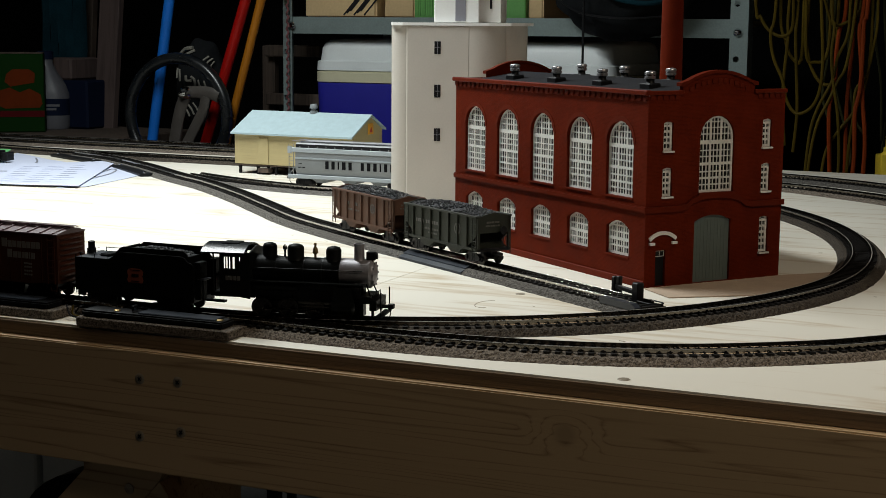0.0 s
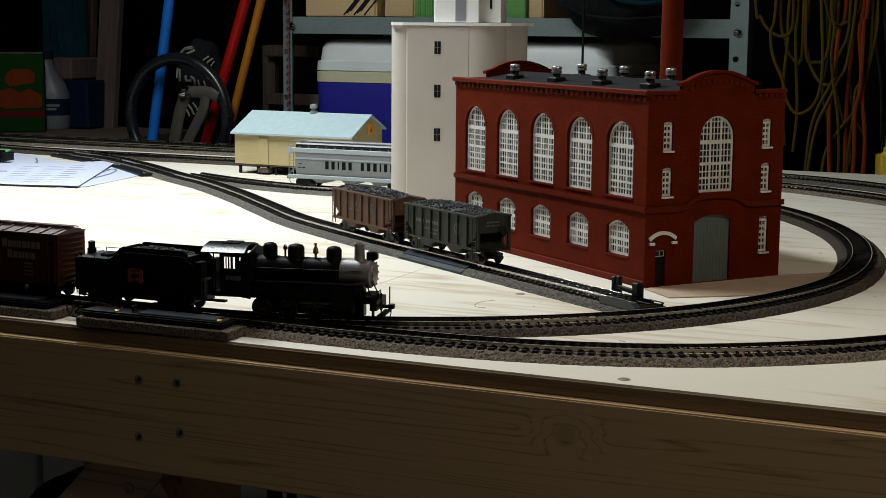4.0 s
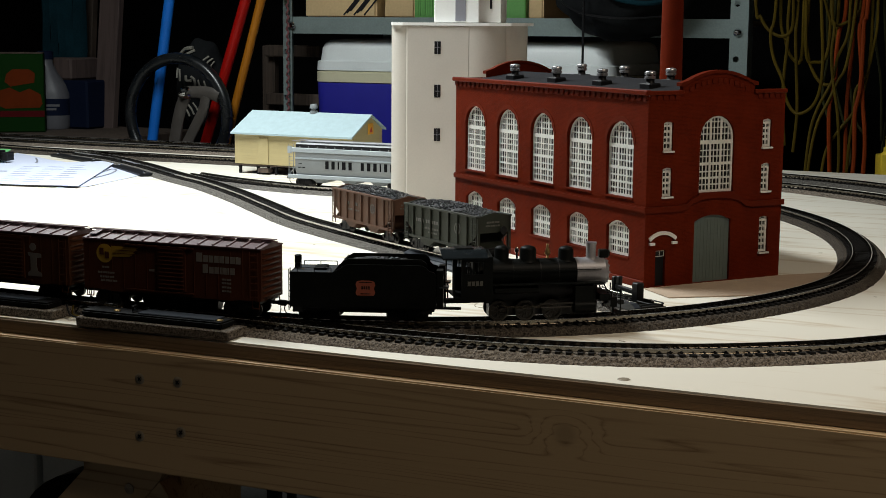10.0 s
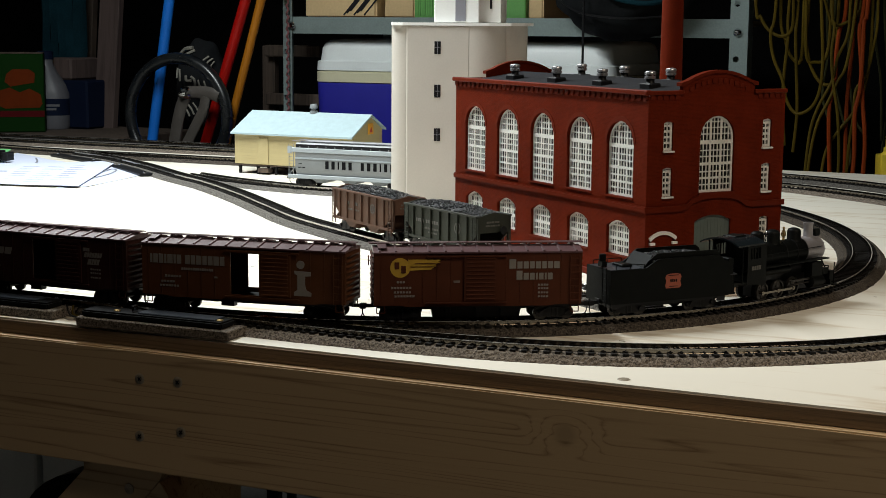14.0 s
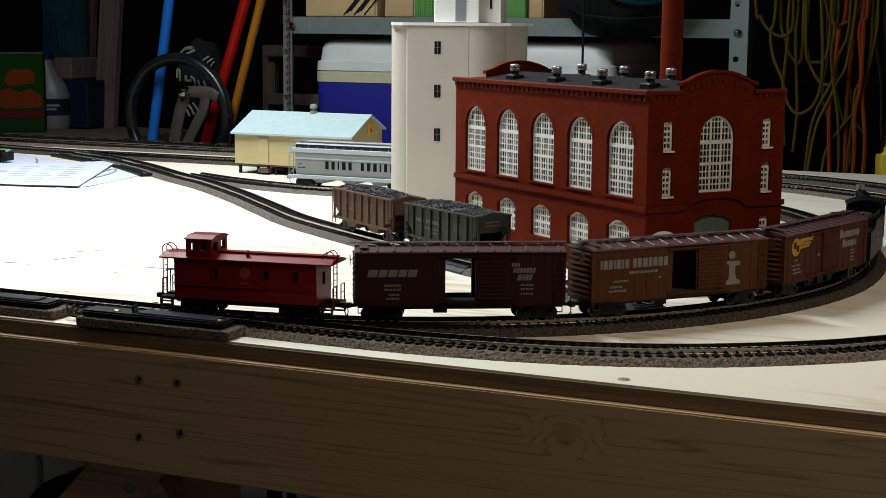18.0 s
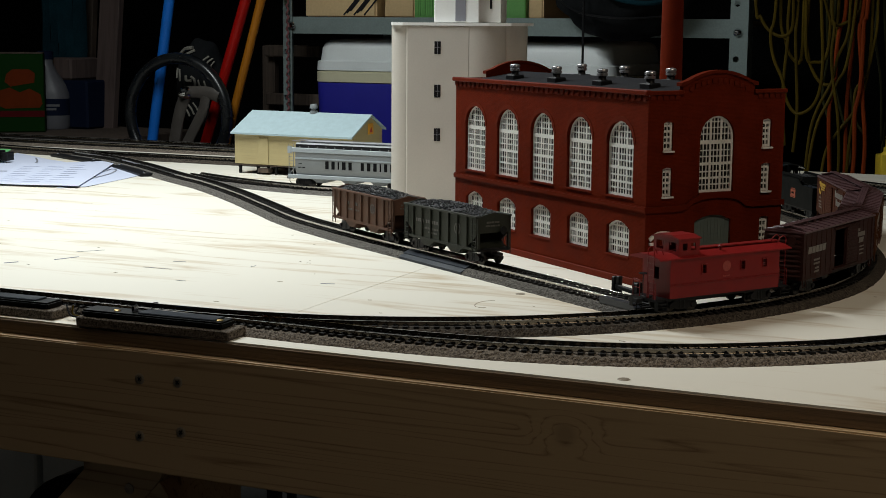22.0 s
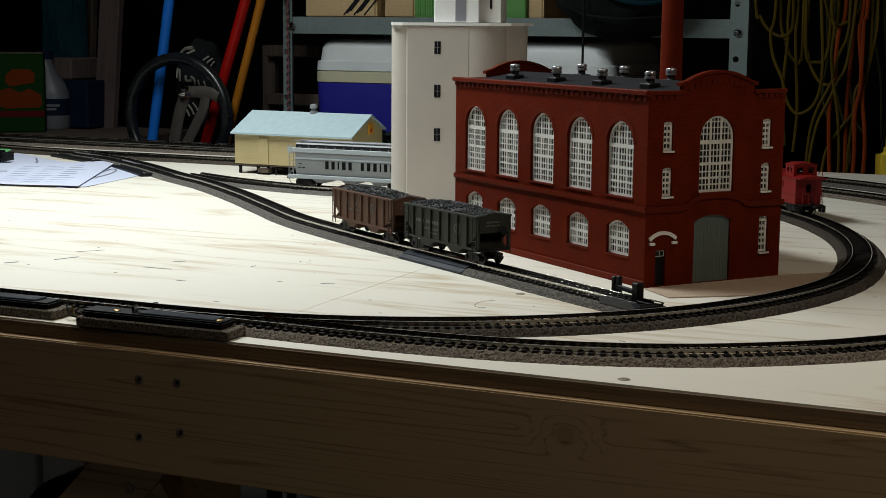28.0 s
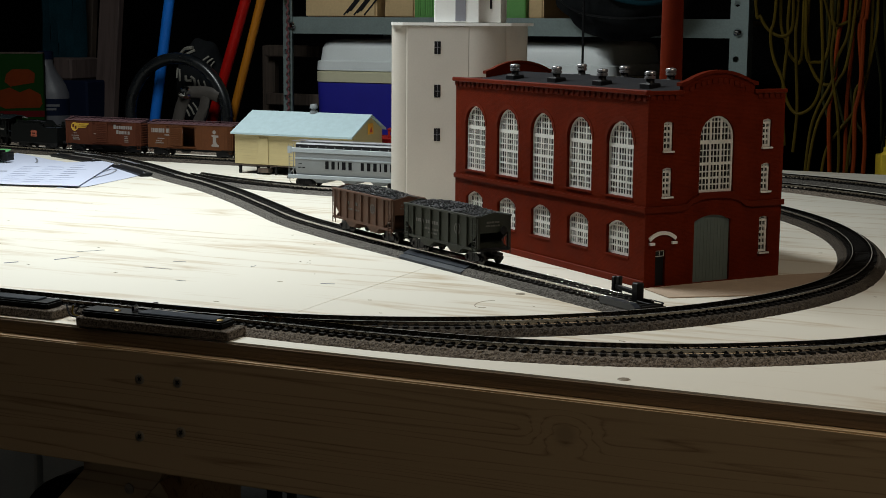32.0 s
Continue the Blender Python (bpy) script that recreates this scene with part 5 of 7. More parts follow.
# heights and widths of the bars: two pairs of rows, three rows, and the arched head over a transom
TALL = [(0.0066, 0.0011), (0.0122, 0.0017), (0.0177, 0.0011), (0.0243, 0.0024), (0.0306, 0.0010), (0.0358, 0.0010), (0.0428, 0.0034), (0.0498, 0.0010), (0.0551, 0.0010), (0.0602, 0.0010)]
SHORT = [(0.0075, 0.0014), (0.0135, 0.0026), (0.0195, 0.0014), (0.0250, 0.0013)]


def powerhouse():
    LX, WY, H = 0.323, 0.1477, 0.1605
    b = thing("powerhouse", pose(-0.3499, 0.3343, 0, 0, 0, -36.93), "red brick model powerhouse with tall white arched windows", "model building")
    xs = [-0.2835 + 0.0612 * i for i in range(5)]
    # long front
    up = [arch(x, 0.0741, 0.1385, 0.0392, 0.0190, 12) for x in xs]
    low = [arch(x - 0.0005, 0.0232, 0.0532, 0.0335, 0.0060, 8) for x in xs]
    part("front_wall", plate(bm_new(), [(-LX, 0), (0, 0), (0, H), (-LX, H)], up + low, 0.0042, (0, 0, 0), (1, 0, 0), (0, 0, 1)), "brick", b, "red brick wall")
    for x in xs:
        grid_window(b, (1, 0, 0), (x, 0.0016, 0), 0.0392, 0.0741, 0.1385, 0.0190, 9, 8, 3, transom=TALL)
        grid_window(b, (1, 0, 0), (x - 0.0005, 0.0018, 0), 0.0335, 0.0232, 0.0532, 0.0060, 9, 4, 3, transom=SHORT)
        # brick label over the arch
        o, i_ = arch(x, 0.1180, 0.1425, 0.0440, 0.0215, 14), arch(x, 0.1180, 0.1385, 0.0392, 0.0190, 14)
        ring = o[2:] + i_[2:][::-1]
        part("arch_label", plate(bm_new(), ring, [], 0.0010, (0, -0.0005, 0), (1, 0, 0), (0, 0, 1)), "brick_trim", b)
    # rear wall, plain
    part("rear_wall", box(bm_new(), (-LX / 2, WY - 0.002, H / 2), (LX, 0.004, H)), "brick", b, "red brick wall")
    # end walls with their curved parapets
    def gable(y0):
        pts = [(0.0042, 0), (WY - 0.0041, 0), (WY - 0.0041, H + 0.0045), (0.1130, H + 0.0045), (0.1130, H + 0.0105)]
        for k in range(11):
            u = -1 + 2 * k / 10
            pts.append((0.0739 - u * 0.034, H + 0.0110 + 0.0092 * (1 - u * u)))
        return pts + [(0.0350, H + 0.0105), (0.0350, H + 0.0045), (0.0042, H + 0.0045)]
    big = arch(0.0739, 0.0780, 0.1432, 0.0372, 0.0183, 12)
    smalls = [(0.0215, 0.1150, 0.1395), (0.0215, 0.0765, 0.1010), (0.1285, 0.1150, 0.1395), (0.1285, 0.0765, 0.1010), (0.1285, 0.0225, 0.0545)]
    holes = [big] + [arch(y, a, c, 0.0100, 0.0012, 4) for y, a, c in smalls]
    door = arch(0.0715, 0.0006, 0.0585, 0.0395, 0.0052, 8)
    wicket = [(0.0115, 0.0006), (0.0220, 0.0006), (0.0220, 0.0310), (0.0115, 0.0310)]
    part("end_wall", plate(bm_new(), gable(0), holes + [door, wicket], 0.0042, (0, 0, 0), (0, 1, 0), (0, 0, 1)), "brick", b, "red brick end wall with a curved parapet")
    part("end_wall", plate(bm_new(), gable(0), [], 0.0042, (-LX + 0.0042, 0, 0), (0, 1, 0), (0, 0, 1)), "brick", b, "red brick end wall with a curved parapet")
    grid_window(b, (0, 1, 0), (-0.0010, 0.0739, 0), 0.0372, 0.0780, 0.1432, 0.0183, 9, 8, 3, transom=TALL)
    for y, a, c in smalls:
        grid_window(b, (0, 1, 0), (-0.0008, y, 0), 0.0100, a, c, 0.0012, 2, 4 if c - a < 0.03 else 5, 9, thin=0.0010, name="side_window")
    dd = part("garage_door", plate(bm_new(), door, [], 0.0010, (-0.0022, 0, 0), (0, 1, 0), (0, 0, 1)), "grey_door", b, "grey-green double door")
    for k in range(1, 10):
        y = 0.0715 - 0.0185 + k * 0.0037
        part("board_seam", box(bm_new(), (-0.0021, y, 0.0280), (0.0002, 0.0002 if k != 5 else 0.0005, 0.0530)), "grey_door", dd)
    wd = part("entrance_door", box(bm_new(), (-0.0032, 0.01675, 0.0128), (0.0010, 0.0100, 0.0245)), "black", b, "small black door")
    bm = box(bm_new(), (-0.0024, 0.01675, 0.0282), (0.0010, 0.0100, 0.0050))
    part("fanlight", bm, "white", wd, "pale fanlight")
    bm = box(bm_new(), (-0.0018, 0.0145, 0.0282), (0.0006, 0.0036, 0.0038))
    box(bm, (-0.0018, 0.0190, 0.0282), (0.0006, 0.0036, 0.0038))
    part("fanlight_pane", bm, "glass", wd)
    o = arch(0.0180, 0.0300, 0.0475, 0.0290, 0.0055, 10)
    i_ = arch(0.0180, 0.0300, 0.0445, 0.0260, 0.0050, 10)
    part("hood_mould", plate(bm_new(), o[2:] + i_[2:][::-1], [], 0.0020, (0.0018, 0, 0), (0, 1, 0), (0, 0, 1)), "white", b, "white arched hood")
    for y in (0.0065, 0.0300):
        part("corbel", box(bm_new(), (0.0012, y, 0.0372), (0.0026, 0.0050, 0.0022)), "white", b, "white stone corbel")
    # belt course, plinth, cornice with dentils
    bm = bevel(box(bm_new(), (-LX / 2 + 0.0005, -0.0008, 0.0662), (LX + 0.0032, 0.0026, 0.0052)), 0.0009, 2)
    part("belt_course", bm, "brick_trim", b)
    bm = bevel(box(bm_new(), (-LX / 2, -0.0008, 0.0030), (LX + 0.0016, 0.0018, 0.0060)), 0.0005)
    part("plinth", bm, "brick_trim", b)
    belt = [(-0.0024, 0.0635), (0.0330, 0.0635), (0.0420, 0.0645)] + [(0.0739 - 0.030 * math.cos(math.pi * k / 10), 0.0648 + 0.0085 * math.sin(math.pi * k / 10)) for k in range(1, 10)] + [(0.1060, 0.0645), (0.1150, 0.0635), (WY + 0.002, 0.0635)]
    ring = belt + [(y, z + 0.0048) for y, z in belt][::-1]
    part("belt_course", plate(bm_new(), ring, [], 0.0022, (0.0018, 0, 0), (0, 1, 0), (0, 0, 1)), "brick_trim", b)
    bm = bevel(box(bm_new(), (-LX / 2, -0.0012, H + 0.0032), (LX + 0.0044, 0.0050, 0.0042)), 0.0008)
    part("cornice", bm, "brick_trim", b, "brick cornice")
    bm = bm_new()
    for k in range(39):
        x = -LX + 0.004 + k * (LX - 0.007) / 38
        box(bm, (x, -0.0008, H + 0.0002), (0.0056, 0.0022, 0.0030))
        lathe(bm, (x, -0.0019, H - 0.0012), [(0.0028, 0.0), (0.0028, 0.0022)], 12, "Y")
    tagged(part("dentil_course", bm, "brick_trim", b), kind="stuff")
    for y0, y1 in ((0.0, 0.0350), (0.1130, WY)):
        part("cornice", bevel(box(bm_new(), (0.0009, (y0 + y1) / 2 - 0.0002, H + 0.0030), (0.0028, y1 - y0 + 0.0018, 0.0036)), 0.0006), "brick_trim", b)
    curve = [(0.0320, H + 0.0082), (0.0320, H + 0.0110)] + [(0.0739 + u * 0.0370, H + 0.0115 + 0.0100 * (1 - u * u)) for u in (-0.92 + 0.184 * k for k in range(11))] + [(0.1158, H + 0.0110), (0.1158, H + 0.0082)]
    lowc = [(0.1125, H + 0.0082)] + [(0.0739 + u * 0.0360, H + 0.0095 + 0.0095 * (1 - u * u)) for u in (0.92 - 0.184 * k for k in range(11))] + [(0.0355, H + 0.0082)]
    for x in (0.0016, -LX + 0.0052):
        part("parapet_cap", plate(bm_new(), curve + lowc, [], 0.0064, (x, 0, 0), (0, 1, 0), (0, 0, 1)), "brick_trim", b)
    bm = bm_new()
    for k in range(5):
        for y0 in (0.0040, 0.1185):
            box(bm, (0.0006, y0 + k * 0.0064, H - 0.0008), (0.0008, 0.0044, 0.0036))
    for k in range(11):
        u = -0.88 + 0.176 * k
        box(bm, (0.0005, 0.0739 + u * 0.0340, H + 0.0036 + 0.0090 * (1 - u * u)), (0.0008, 0.0040, 0.0034))
    tagged(part("dentil_course", bm, "brick_trim", b), kind="stuff")
    # roof with vents
    prof = [(0.0046, H - 0.0080), (WY - 0.0046, H - 0.0080), (WY - 0.0046, H + 0.0002), (WY / 2, H + 0.0105), (0.0046, H + 0.0002)]
    part("roof", plate(bm_new(), prof, [], LX - 0.0092, (-0.0046, 0, 0), (0, 1, 0), (0, 0, 1)), "roof_black", b, "low black tar-paper roof")
    for x, y in ((-0.270, 0.037), (-0.195, 0.037), (-0.120, 0.037), (-0.048, 0.037), (-0.260, 0.110), (-0.187, 0.110), (-0.114, 0.110)):
        z = H + 0.0003 + 0.0103 * (1 - abs(y - WY / 2) / (WY / 2))
        v = part("roof_vent", bevel(box(bm_new(), (x, y, z), (0.0155, 0.0125, 0.0070)), 0.0010), "black", b, "black vent base")
        bm = lathe(bm_new(), (x, y, z + 0.0030), [(0.0046, 0.0), (0.0036, 0.0012), (0.0036, 0.0044), (0.0030, 0.0050)], 18)
        part("vent_stem", bm, "black", v, "", True)
        bm = lathe(bm_new(), (x, y, z + 0.0068), [(0.0034, 0.0), (0.0049, 0.0006), (0.0049, 0.0026), (0.0042, 0.0030), (0.0042, 0.0036), (0.0050, 0.0040), (0.0050, 0.0058), (0.0042, 0.0068), (0.0020, 0.0072)], 20)
        part("vent_cowl", bm, "vent", v, "bright metal cowl", True)
    return b


powerhouse()
solid("ground_sheet", plate(bm_new(), [(-0.3475, 0.3290), (-0.318, 0.298), (-0.25, 0.345), (-0.205, 0.42), (-0.205, 0.50), (-0.2590, 0.4480)], [], 0.0008, (0, 0, 0.0010), (1, 0, 0), (0, 1, 0)), "dirt", "thin reddish-brown card sheet before the brick building", "card sheet")

# brick chimney behind the powerhouse
AX, AY = Vector((0.7994, -0.6009, 0)), Vector((0.6009, 0.7994, 0))
cpos = Vector((-0.3499, 0.3343, 0)) + AX * -0.218 + AY * 0.190
stack = thing("factory_chimney", Matrix.Translation(cpos), "tall red brick model chimney behind the powerhouse", "chimney")
part("base", bevel(box(bm_new(), (0, 0, 0.015), (0.034, 0.034, 0.030), -37), 0.001), "brick_trim", stack)
part("shaft", lathe(bm_new(), (0, 0, 0.030), [(0.0135, 0), (0.0112, 0.15), (0.0100, 0.32)], 32), "brick_trim", stack, "tapering round brick shaft", True)
part("cap", lathe(bm_new(), (0, 0, 0.345), [(0.0105, 0), (0.0125, 0.006), (0.0125, 0.014), (0.0095, 0.014)], 8), "brick_trim", stack)

# ---- grain elevator; x along its broad side ----
CR = Vector((math.cos(radians(24)), math.sin(radians(24)), 0))
CF = Vector((-math.sin(radians(24)), math.cos(radians(24)), 0))
el = thing("grain_elevator", Matrix.Translation(Vector((0, -0.867, 0)) + CR * 0.020 + CF * 1.72) @ pose(0, 0, 0, 0, 0, 24), "cream plastic model grain elevator with a white headhouse", "model building")
for x, y, r in ((-0.0655, 0.0180, 0.0155), (0.0150, 0.0385, 0.0405), (0.0533, 0.0640, 0.0246), (-0.0560, 0.0900, 0.0230), (0.0560, 0.0900, 0.0230)):
    part("silo_tube", lathe(bm_new(), (x, y, 0), [(r, 0), (r, 0.2165)], 40), "silo", el, "round cream silo", True)
part("front_panel", bevel(box(bm_new(), (-0.0275, 0.0180, 0.10825), (0.0720, 0.0400, 0.2165)), 0.0012), "silo", el, "smooth cream wall panel")
part("core", box(bm_new(), (0, 0.06, 0.108), (0.11, 0.08, 0.2160)), "silo", el)
slab = [(-0.0815, 0.015), (-0.0790, 0.002), (-0.0680, -0.0035), (0.0300, -0.0035), (0.0560, 0.003), (0.0720, 0.016), (0.0830, 0.034), (0.0830, 0.115), (-0.0815, 0.115)]
part("roof_slab", plate(bm_new(), slab, [], 0.0034, (0, 0, 0.2200), (1, 0, 0), (0, 1, 0)), "white_silo", el, "thin white roof slab")
for z in (0.1916, 0.1424, 0.0926):
    w = part("window", bevel(box(bm_new(), (-0.0280, -0.0021, z), (0.0072, 0.0010, 0.0145)), 0.0002), "black", el, "small dark window")
    bm = box(bm_new(), (-0.0280, -0.0028, z), (0.0005, 0.0006, 0.0140))
    box(bm, (-0.0280, -0.0028, z), (0.0068, 0.0006, 0.0005))
    part("glazing_grid", bm, "silo_grey", w)
hh = part("headhouse", bevel(box(bm_new(), (-0.0065, 0.0430, 0.2700), (0.0510, 0.0700, 0.0998)), 0.0008), "white_silo", el, "white headhouse")
part("recess", box(bm_new(), (-0.0020, 0.0078, 0.2720), (0.0120, 0.0010, 0.1)), "silo_grey", hh, "grey recessed strip")
wing = part("side_wing", bevel(box(bm_new(), (0.0345, 0.0500, 0.2700), (0.0290, 0.0560, 0.0996), -9), 0.0006), "white", el, "off-white side wing")
part("slot", box(bm_new(), (0.0330, 0.0215, 0.2480), (0.0026, 0.0012, 0.024), -9), "black", wing)

# ---- yellow depot ----
dp = thing("depot", pose(-1.0688, 1.0, 0, 0, 0, -2), "pale yellow model depot with a pale blue gabled roof on piers", "model building")
x0, x1, y0, y1, z0, ze, zr = -0.0985, 0.0985, 0.0005, 0.0880, 0.0145, 0.0600, 0.0885
bm = box(bm_new(), (0, y0 + 0.001, (z0 + ze) / 2), (x1 - x0, 0.002, ze - z0))
fw = part("front_wall", bm, "depot", dp, "yellow clapboard wall")
for k in range(12):
    ob = part("clapboard", box(bm_new(), (0, y0 - 0.0001, z0 + 0.0022 + k * 0.0040), (x1 - x0, 0.0004, 0.00394), 0, 1.5), "depot", fw)
ym, zq = 0.0520, 0.0675
part("rear_wall", box(bm_new(), (0, y1 - 0.001, (z0 + zq) / 2), (x1 - x0, 0.002, zq - z0)), "depot", dp)
for x, k in ((x0, -1), (x1, 1)):
    gable = [(y0 + 0.0021, z0), (y1 - 0.0021, z0), (y1 - 0.0021, zq), (ym, zr - 0.002), (y0 + 0.0021, ze)]
    part("gable_wall", plate(bm_new(), gable if k > 0 else [(-p, q) for p, q in gable], [], 0.002, (x, 0, 0), (0, k, 0), (0, 0, 1)), "depot", dp, "yellow gable wall")
sg = part("sign", bevel(box(bm_new(), (x1 + 0.0008, ym, 0.0690), (0.0012, 0.0150, 0.0155)), 0.0003), "sign", dp, "yellow square sign")
part("sign_mark", plate(bm_new(), [(-0.004, -0.004), (0.004, -0.004), (0, 0.004)], [], 0.0004, (x1 + 0.0018, ym, 0.0680), (0, 1, 0), (0, 0, 1)), "sign_red", sg)
dr = part("freight_door", bevel(box(bm_new(), (-0.0490, y0 - 0.0012, z0 + 0.0195), (0.0170, 0.0018, 0.0380)), 0.0004), "depot", dp, "yellow sliding freight door")
for x in (-0.0555, -0.0425):
    part("hanger", box(bm_new(), (x, y0 - 0.0022, z0 + 0.0395), (0.0022, 0.0012, 0.0028)), "depot", dr)
for s in (-1, 1):
    dy = 0.0587 if s < 0 else 0.0430
    dz = dy * 0.50
    out = [(0, zr + 0.001), (0, zr - 0.0016), (s * dy, zr - 0.0016 - dz), (s * dy, zr + 0.001 - dz)]
    out = out if s < 0 else out[::-1]
    part("roof_slope", plate(bm_new(), [(ym + a, c) for a, c in out][::-1], [], 0.2030, (0.1015, 0, 0), (0, 1, 0), (0, 0, 1)), "depot_roof", dp, "pale blue shingled roof slope")
bm = lathe(bm_new(), (0.0050, ym, zr - 0.001), [(0.0060, 0), (0.0060, 0.0040), (0.0035, 0.0045), (0.0035, 0.0070), (0.0060, 0.0078), (0.0060, 0.0110), (0.0045, 0.0140)], 14)
part("roof_vent", bm, "hopper_grey", dp, "small grey metal roof vent", True)
part("platform", bevel(box(bm_new(), (0, (y0 + y1) / 2, z0 - 0.0012), (0.196, 0.086, 0.0022)), 0.0004), "brown_wood", dp)
for i in range(7):
    for y in (y0 + 0.006, y1 - 0.006):
        part("pier", box(bm_new(), (-0.0930 + i * 0.031, y, 0.0066), (0.0036, 0.0036, 0.0132)), "black", dp)
bm = box(bm_new(), (-0.0490, y0 + 0.004, 0.0060), (0.018, 0.012, 0.006))
part("step_box", bm, "brown_wood", dp)


# ---- standing hopper cars ----
def hopper_car(at, body, label, marks, L=0.1270):
    """An open two-bay hopper with outside ribs and a coal load."""
    W, f, top = 0.0340, 0.0135, 0.0430
    car = thing("hopper_car", at, label, "hopper car", "standing hopper cars")
    for s in (-1, 1):
        y = s * W / 2
        out = [(-L / 2 + 0.020, f), (-0.036, f - 0.001), (-0.028, f - 0.0060), (-0.018, f - 0.0060), (-0.010, f - 0.001), (0.010, f - 0.001), (0.018, f - 0.0060), (0.028, f - 0.0060), (0.036, f - 0.001), (L / 2 - 0.020, f), (L / 2, f + 0.0150), (L / 2, top), (-L / 2, top), (-L / 2, f + 0.0150)]
        at_, ax = ((0, y, 0), (1, 0, 0)) if s < 0 else ((0, y, 0), (-1, 0, 0))
        part("side", plate(bm_new(), out, [], 0.0010, at_, ax, (0, 0, 1)), body, car, "ribbed steel side")
        for k in range(7):
            x = (k - 3) * L * 0.122
            part("rib", bevel(box(bm_new(), (x, y + s * 0.0008, (f + top) / 2 + 0.001), (0.0014, 0.0018, top - f - 0.002)), 0.0003), body, car)
        part("top_chord", bevel(box(bm_new(), (0, y + s * 0.0006, top), (L, 0.0028, 0.0018)), 0.0003), body, car)
        part("side_sill", box(bm_new(), (0, y + s * 0.0002, f + 0.0004), (L, 0.0016, 0.0022)), body, car)
        for k in (-1, 1):
            bm = bm_new()
            for q in range(6):
                rod(bm, (k * (L / 2 - 0.0012), y + s * 0.0012, f - 0.002 + q * 0.0050), (k * (L / 2 - 0.0075), y + s * 0.0012, f - 0.002 + q * 0.0050), 0.0003, 6)
            for q in (0.0012, 0.0075):
                rod(bm, (k * (L / 2 - q), y + s * 0.0012, f - 0.005), (k * (L / 2 - q), y + s * 0.0012, top), 0.0005, 6)
            part("ladder", bm, body, car)
            part("end_post", box(bm_new(), (k * (L / 2 - 0.0008), y - s * 0.0012, (f + top) / 2), (0.0016, 0.0018, top - f)), body, car)
    for k in (-1, 1):
        bm = bm_new()
        plate(bm, [(-W / 2 + 0.0011, f + 0.0150), (W / 2 - 0.0011, f + 0.0150), (W / 2 - 0.0011, top), (0, top + 0.0035), (-W / 2 + 0.0011, top)], [], 0.0010, (k * L / 2, 0, 0), (0, k, 0), (0, 0, 1))
        part("end", bm, body, car, "peaked end sheet")
        bm = box(bm_new(), (k * (L / 2 - 0.0115), 0, f + 0.0068), (0.0280, W - 0.004, 0.0010), 0, 0, k * 34)
        part("slope_sheet", bm, body, car)
        part("end_sill", box(bm_new(), (k * (L / 2 - 0.001), 0, f), (0.0024, W - 0.001, 0.0030)), "black", car)
        coupler(car, k * L / 2, k)
        bm = rod(bm_new(), (k * (L / 2 + 0.0025), 0.008, f + 0.002), (k * (L / 2 + 0.0025), 0.008, f + 0.018), 0.0005, 6)
        lathe(bm, (k * (L / 2 + 0.0028), 0.008, f + 0.0170), [(0.0036, 0.0), (0.0036, 0.0006)], 14, "X")
        part("brake_wheel", bm, "black", car)
        b2 = glyph_bars(bm_new(), -0.008, top - 0.0060, 0, (0.0020,) * 5, 0.0016, 0.0008)
        glyph_bars(b2, -0.009, top - 0.0090, 0, (0.0018,) * 6, 0.0014, 0.0008)
        part("lettering", b2, "letter_dim", car, "", at=pose(k * (L / 2 + 0.0002), 0, 0, 0, 0, 90 * k))
    for x in (-0.023, 0.023):
        bm = plate(bm_new(), [(-0.0125, f), (0.0125, f), (0.0055, f - 0.0068), (-0.0055, f - 0.0068)][::-1], [], W - 0.006, (x, W / 2 - 0.003, 0), (-1, 0, 0), (0, 0, 1))
        part("hopper_bay", bm, body, car)
    bm = box(bm_new(), (0, 0, f - 0.001), (L - 0.004, 0.006, 0.004))
    part("centre_sill", bm, "black", car)
    tagged(part("coal_load", coal_heap(bm_new(), -L / 2 + 0.001, L / 2 - 0.001, -W / 2 + 0.0012, W / 2 - 0.0012, top - 0.0010, top + 0.0055, 620, 0.0014), "coal", car, "heaped black coal"), kind="stuff")
    for s in (-1, 1):
        truck(car, s * 0.0460)
    for m in marks:
        tagged(part("lettering", m, "letter_dim", car, "faded lettering bars"), kind="stuff")
    return car


HS = 0.0170 + 0.0003
def ring_mark(bm, x, z, r, s):
    circle = lambda q: [(x + q * math.cos(2 * math.pi * k / 20), z + q * math.sin(2 * math.pi * k / 20)) for k in range(20)]
    plate(bm, circle(r), [circle(r * 0.74)], 0.0003, (0, s * HS - 0.0002, 0), (1, 0, 0), (0, 0, 1))
    glyph_bars(bm, x - r * 0.35, z - r * 0.45, s * HS, (r * 0.28, r * 0.28), r * 0.9, r * 0.14)
def hop_marks_a(bm, s):
    glyph_bars(bm, -0.030, 0.0300, s * HS, (0.0030, -0.010, 0.0030, 0.0030), 0.0030, 0.0010)
    glyph_bars(bm, -0.029, 0.0245, s * HS, (0.0020,) * 5, 0.0016, 0.0012)
    glyph_bars(bm, -0.015, 0.0245, s * HS, (0.0020,) * 3, 0.0016, 0.0012)
    ring_mark(bm, 0.0225, 0.0305, 0.0046, s)
def hop_marks_b(bm, s):
    glyph_bars(bm, -0.041, 0.0285, s * HS, (0.0026, 0.0026, 0.0026, 0.0026, -0.003, 0.0026, 0.0026, -0.003, 0.0026, 0.0026, 0.0026, 0.0026), 0.0030, 0.0010)
    glyph_bars(bm, -0.026, 0.0230, s * HS, (0.0018,) * 4 + (-0.003,) + (0.0018,) * 5, 0.0016, 0.0008)
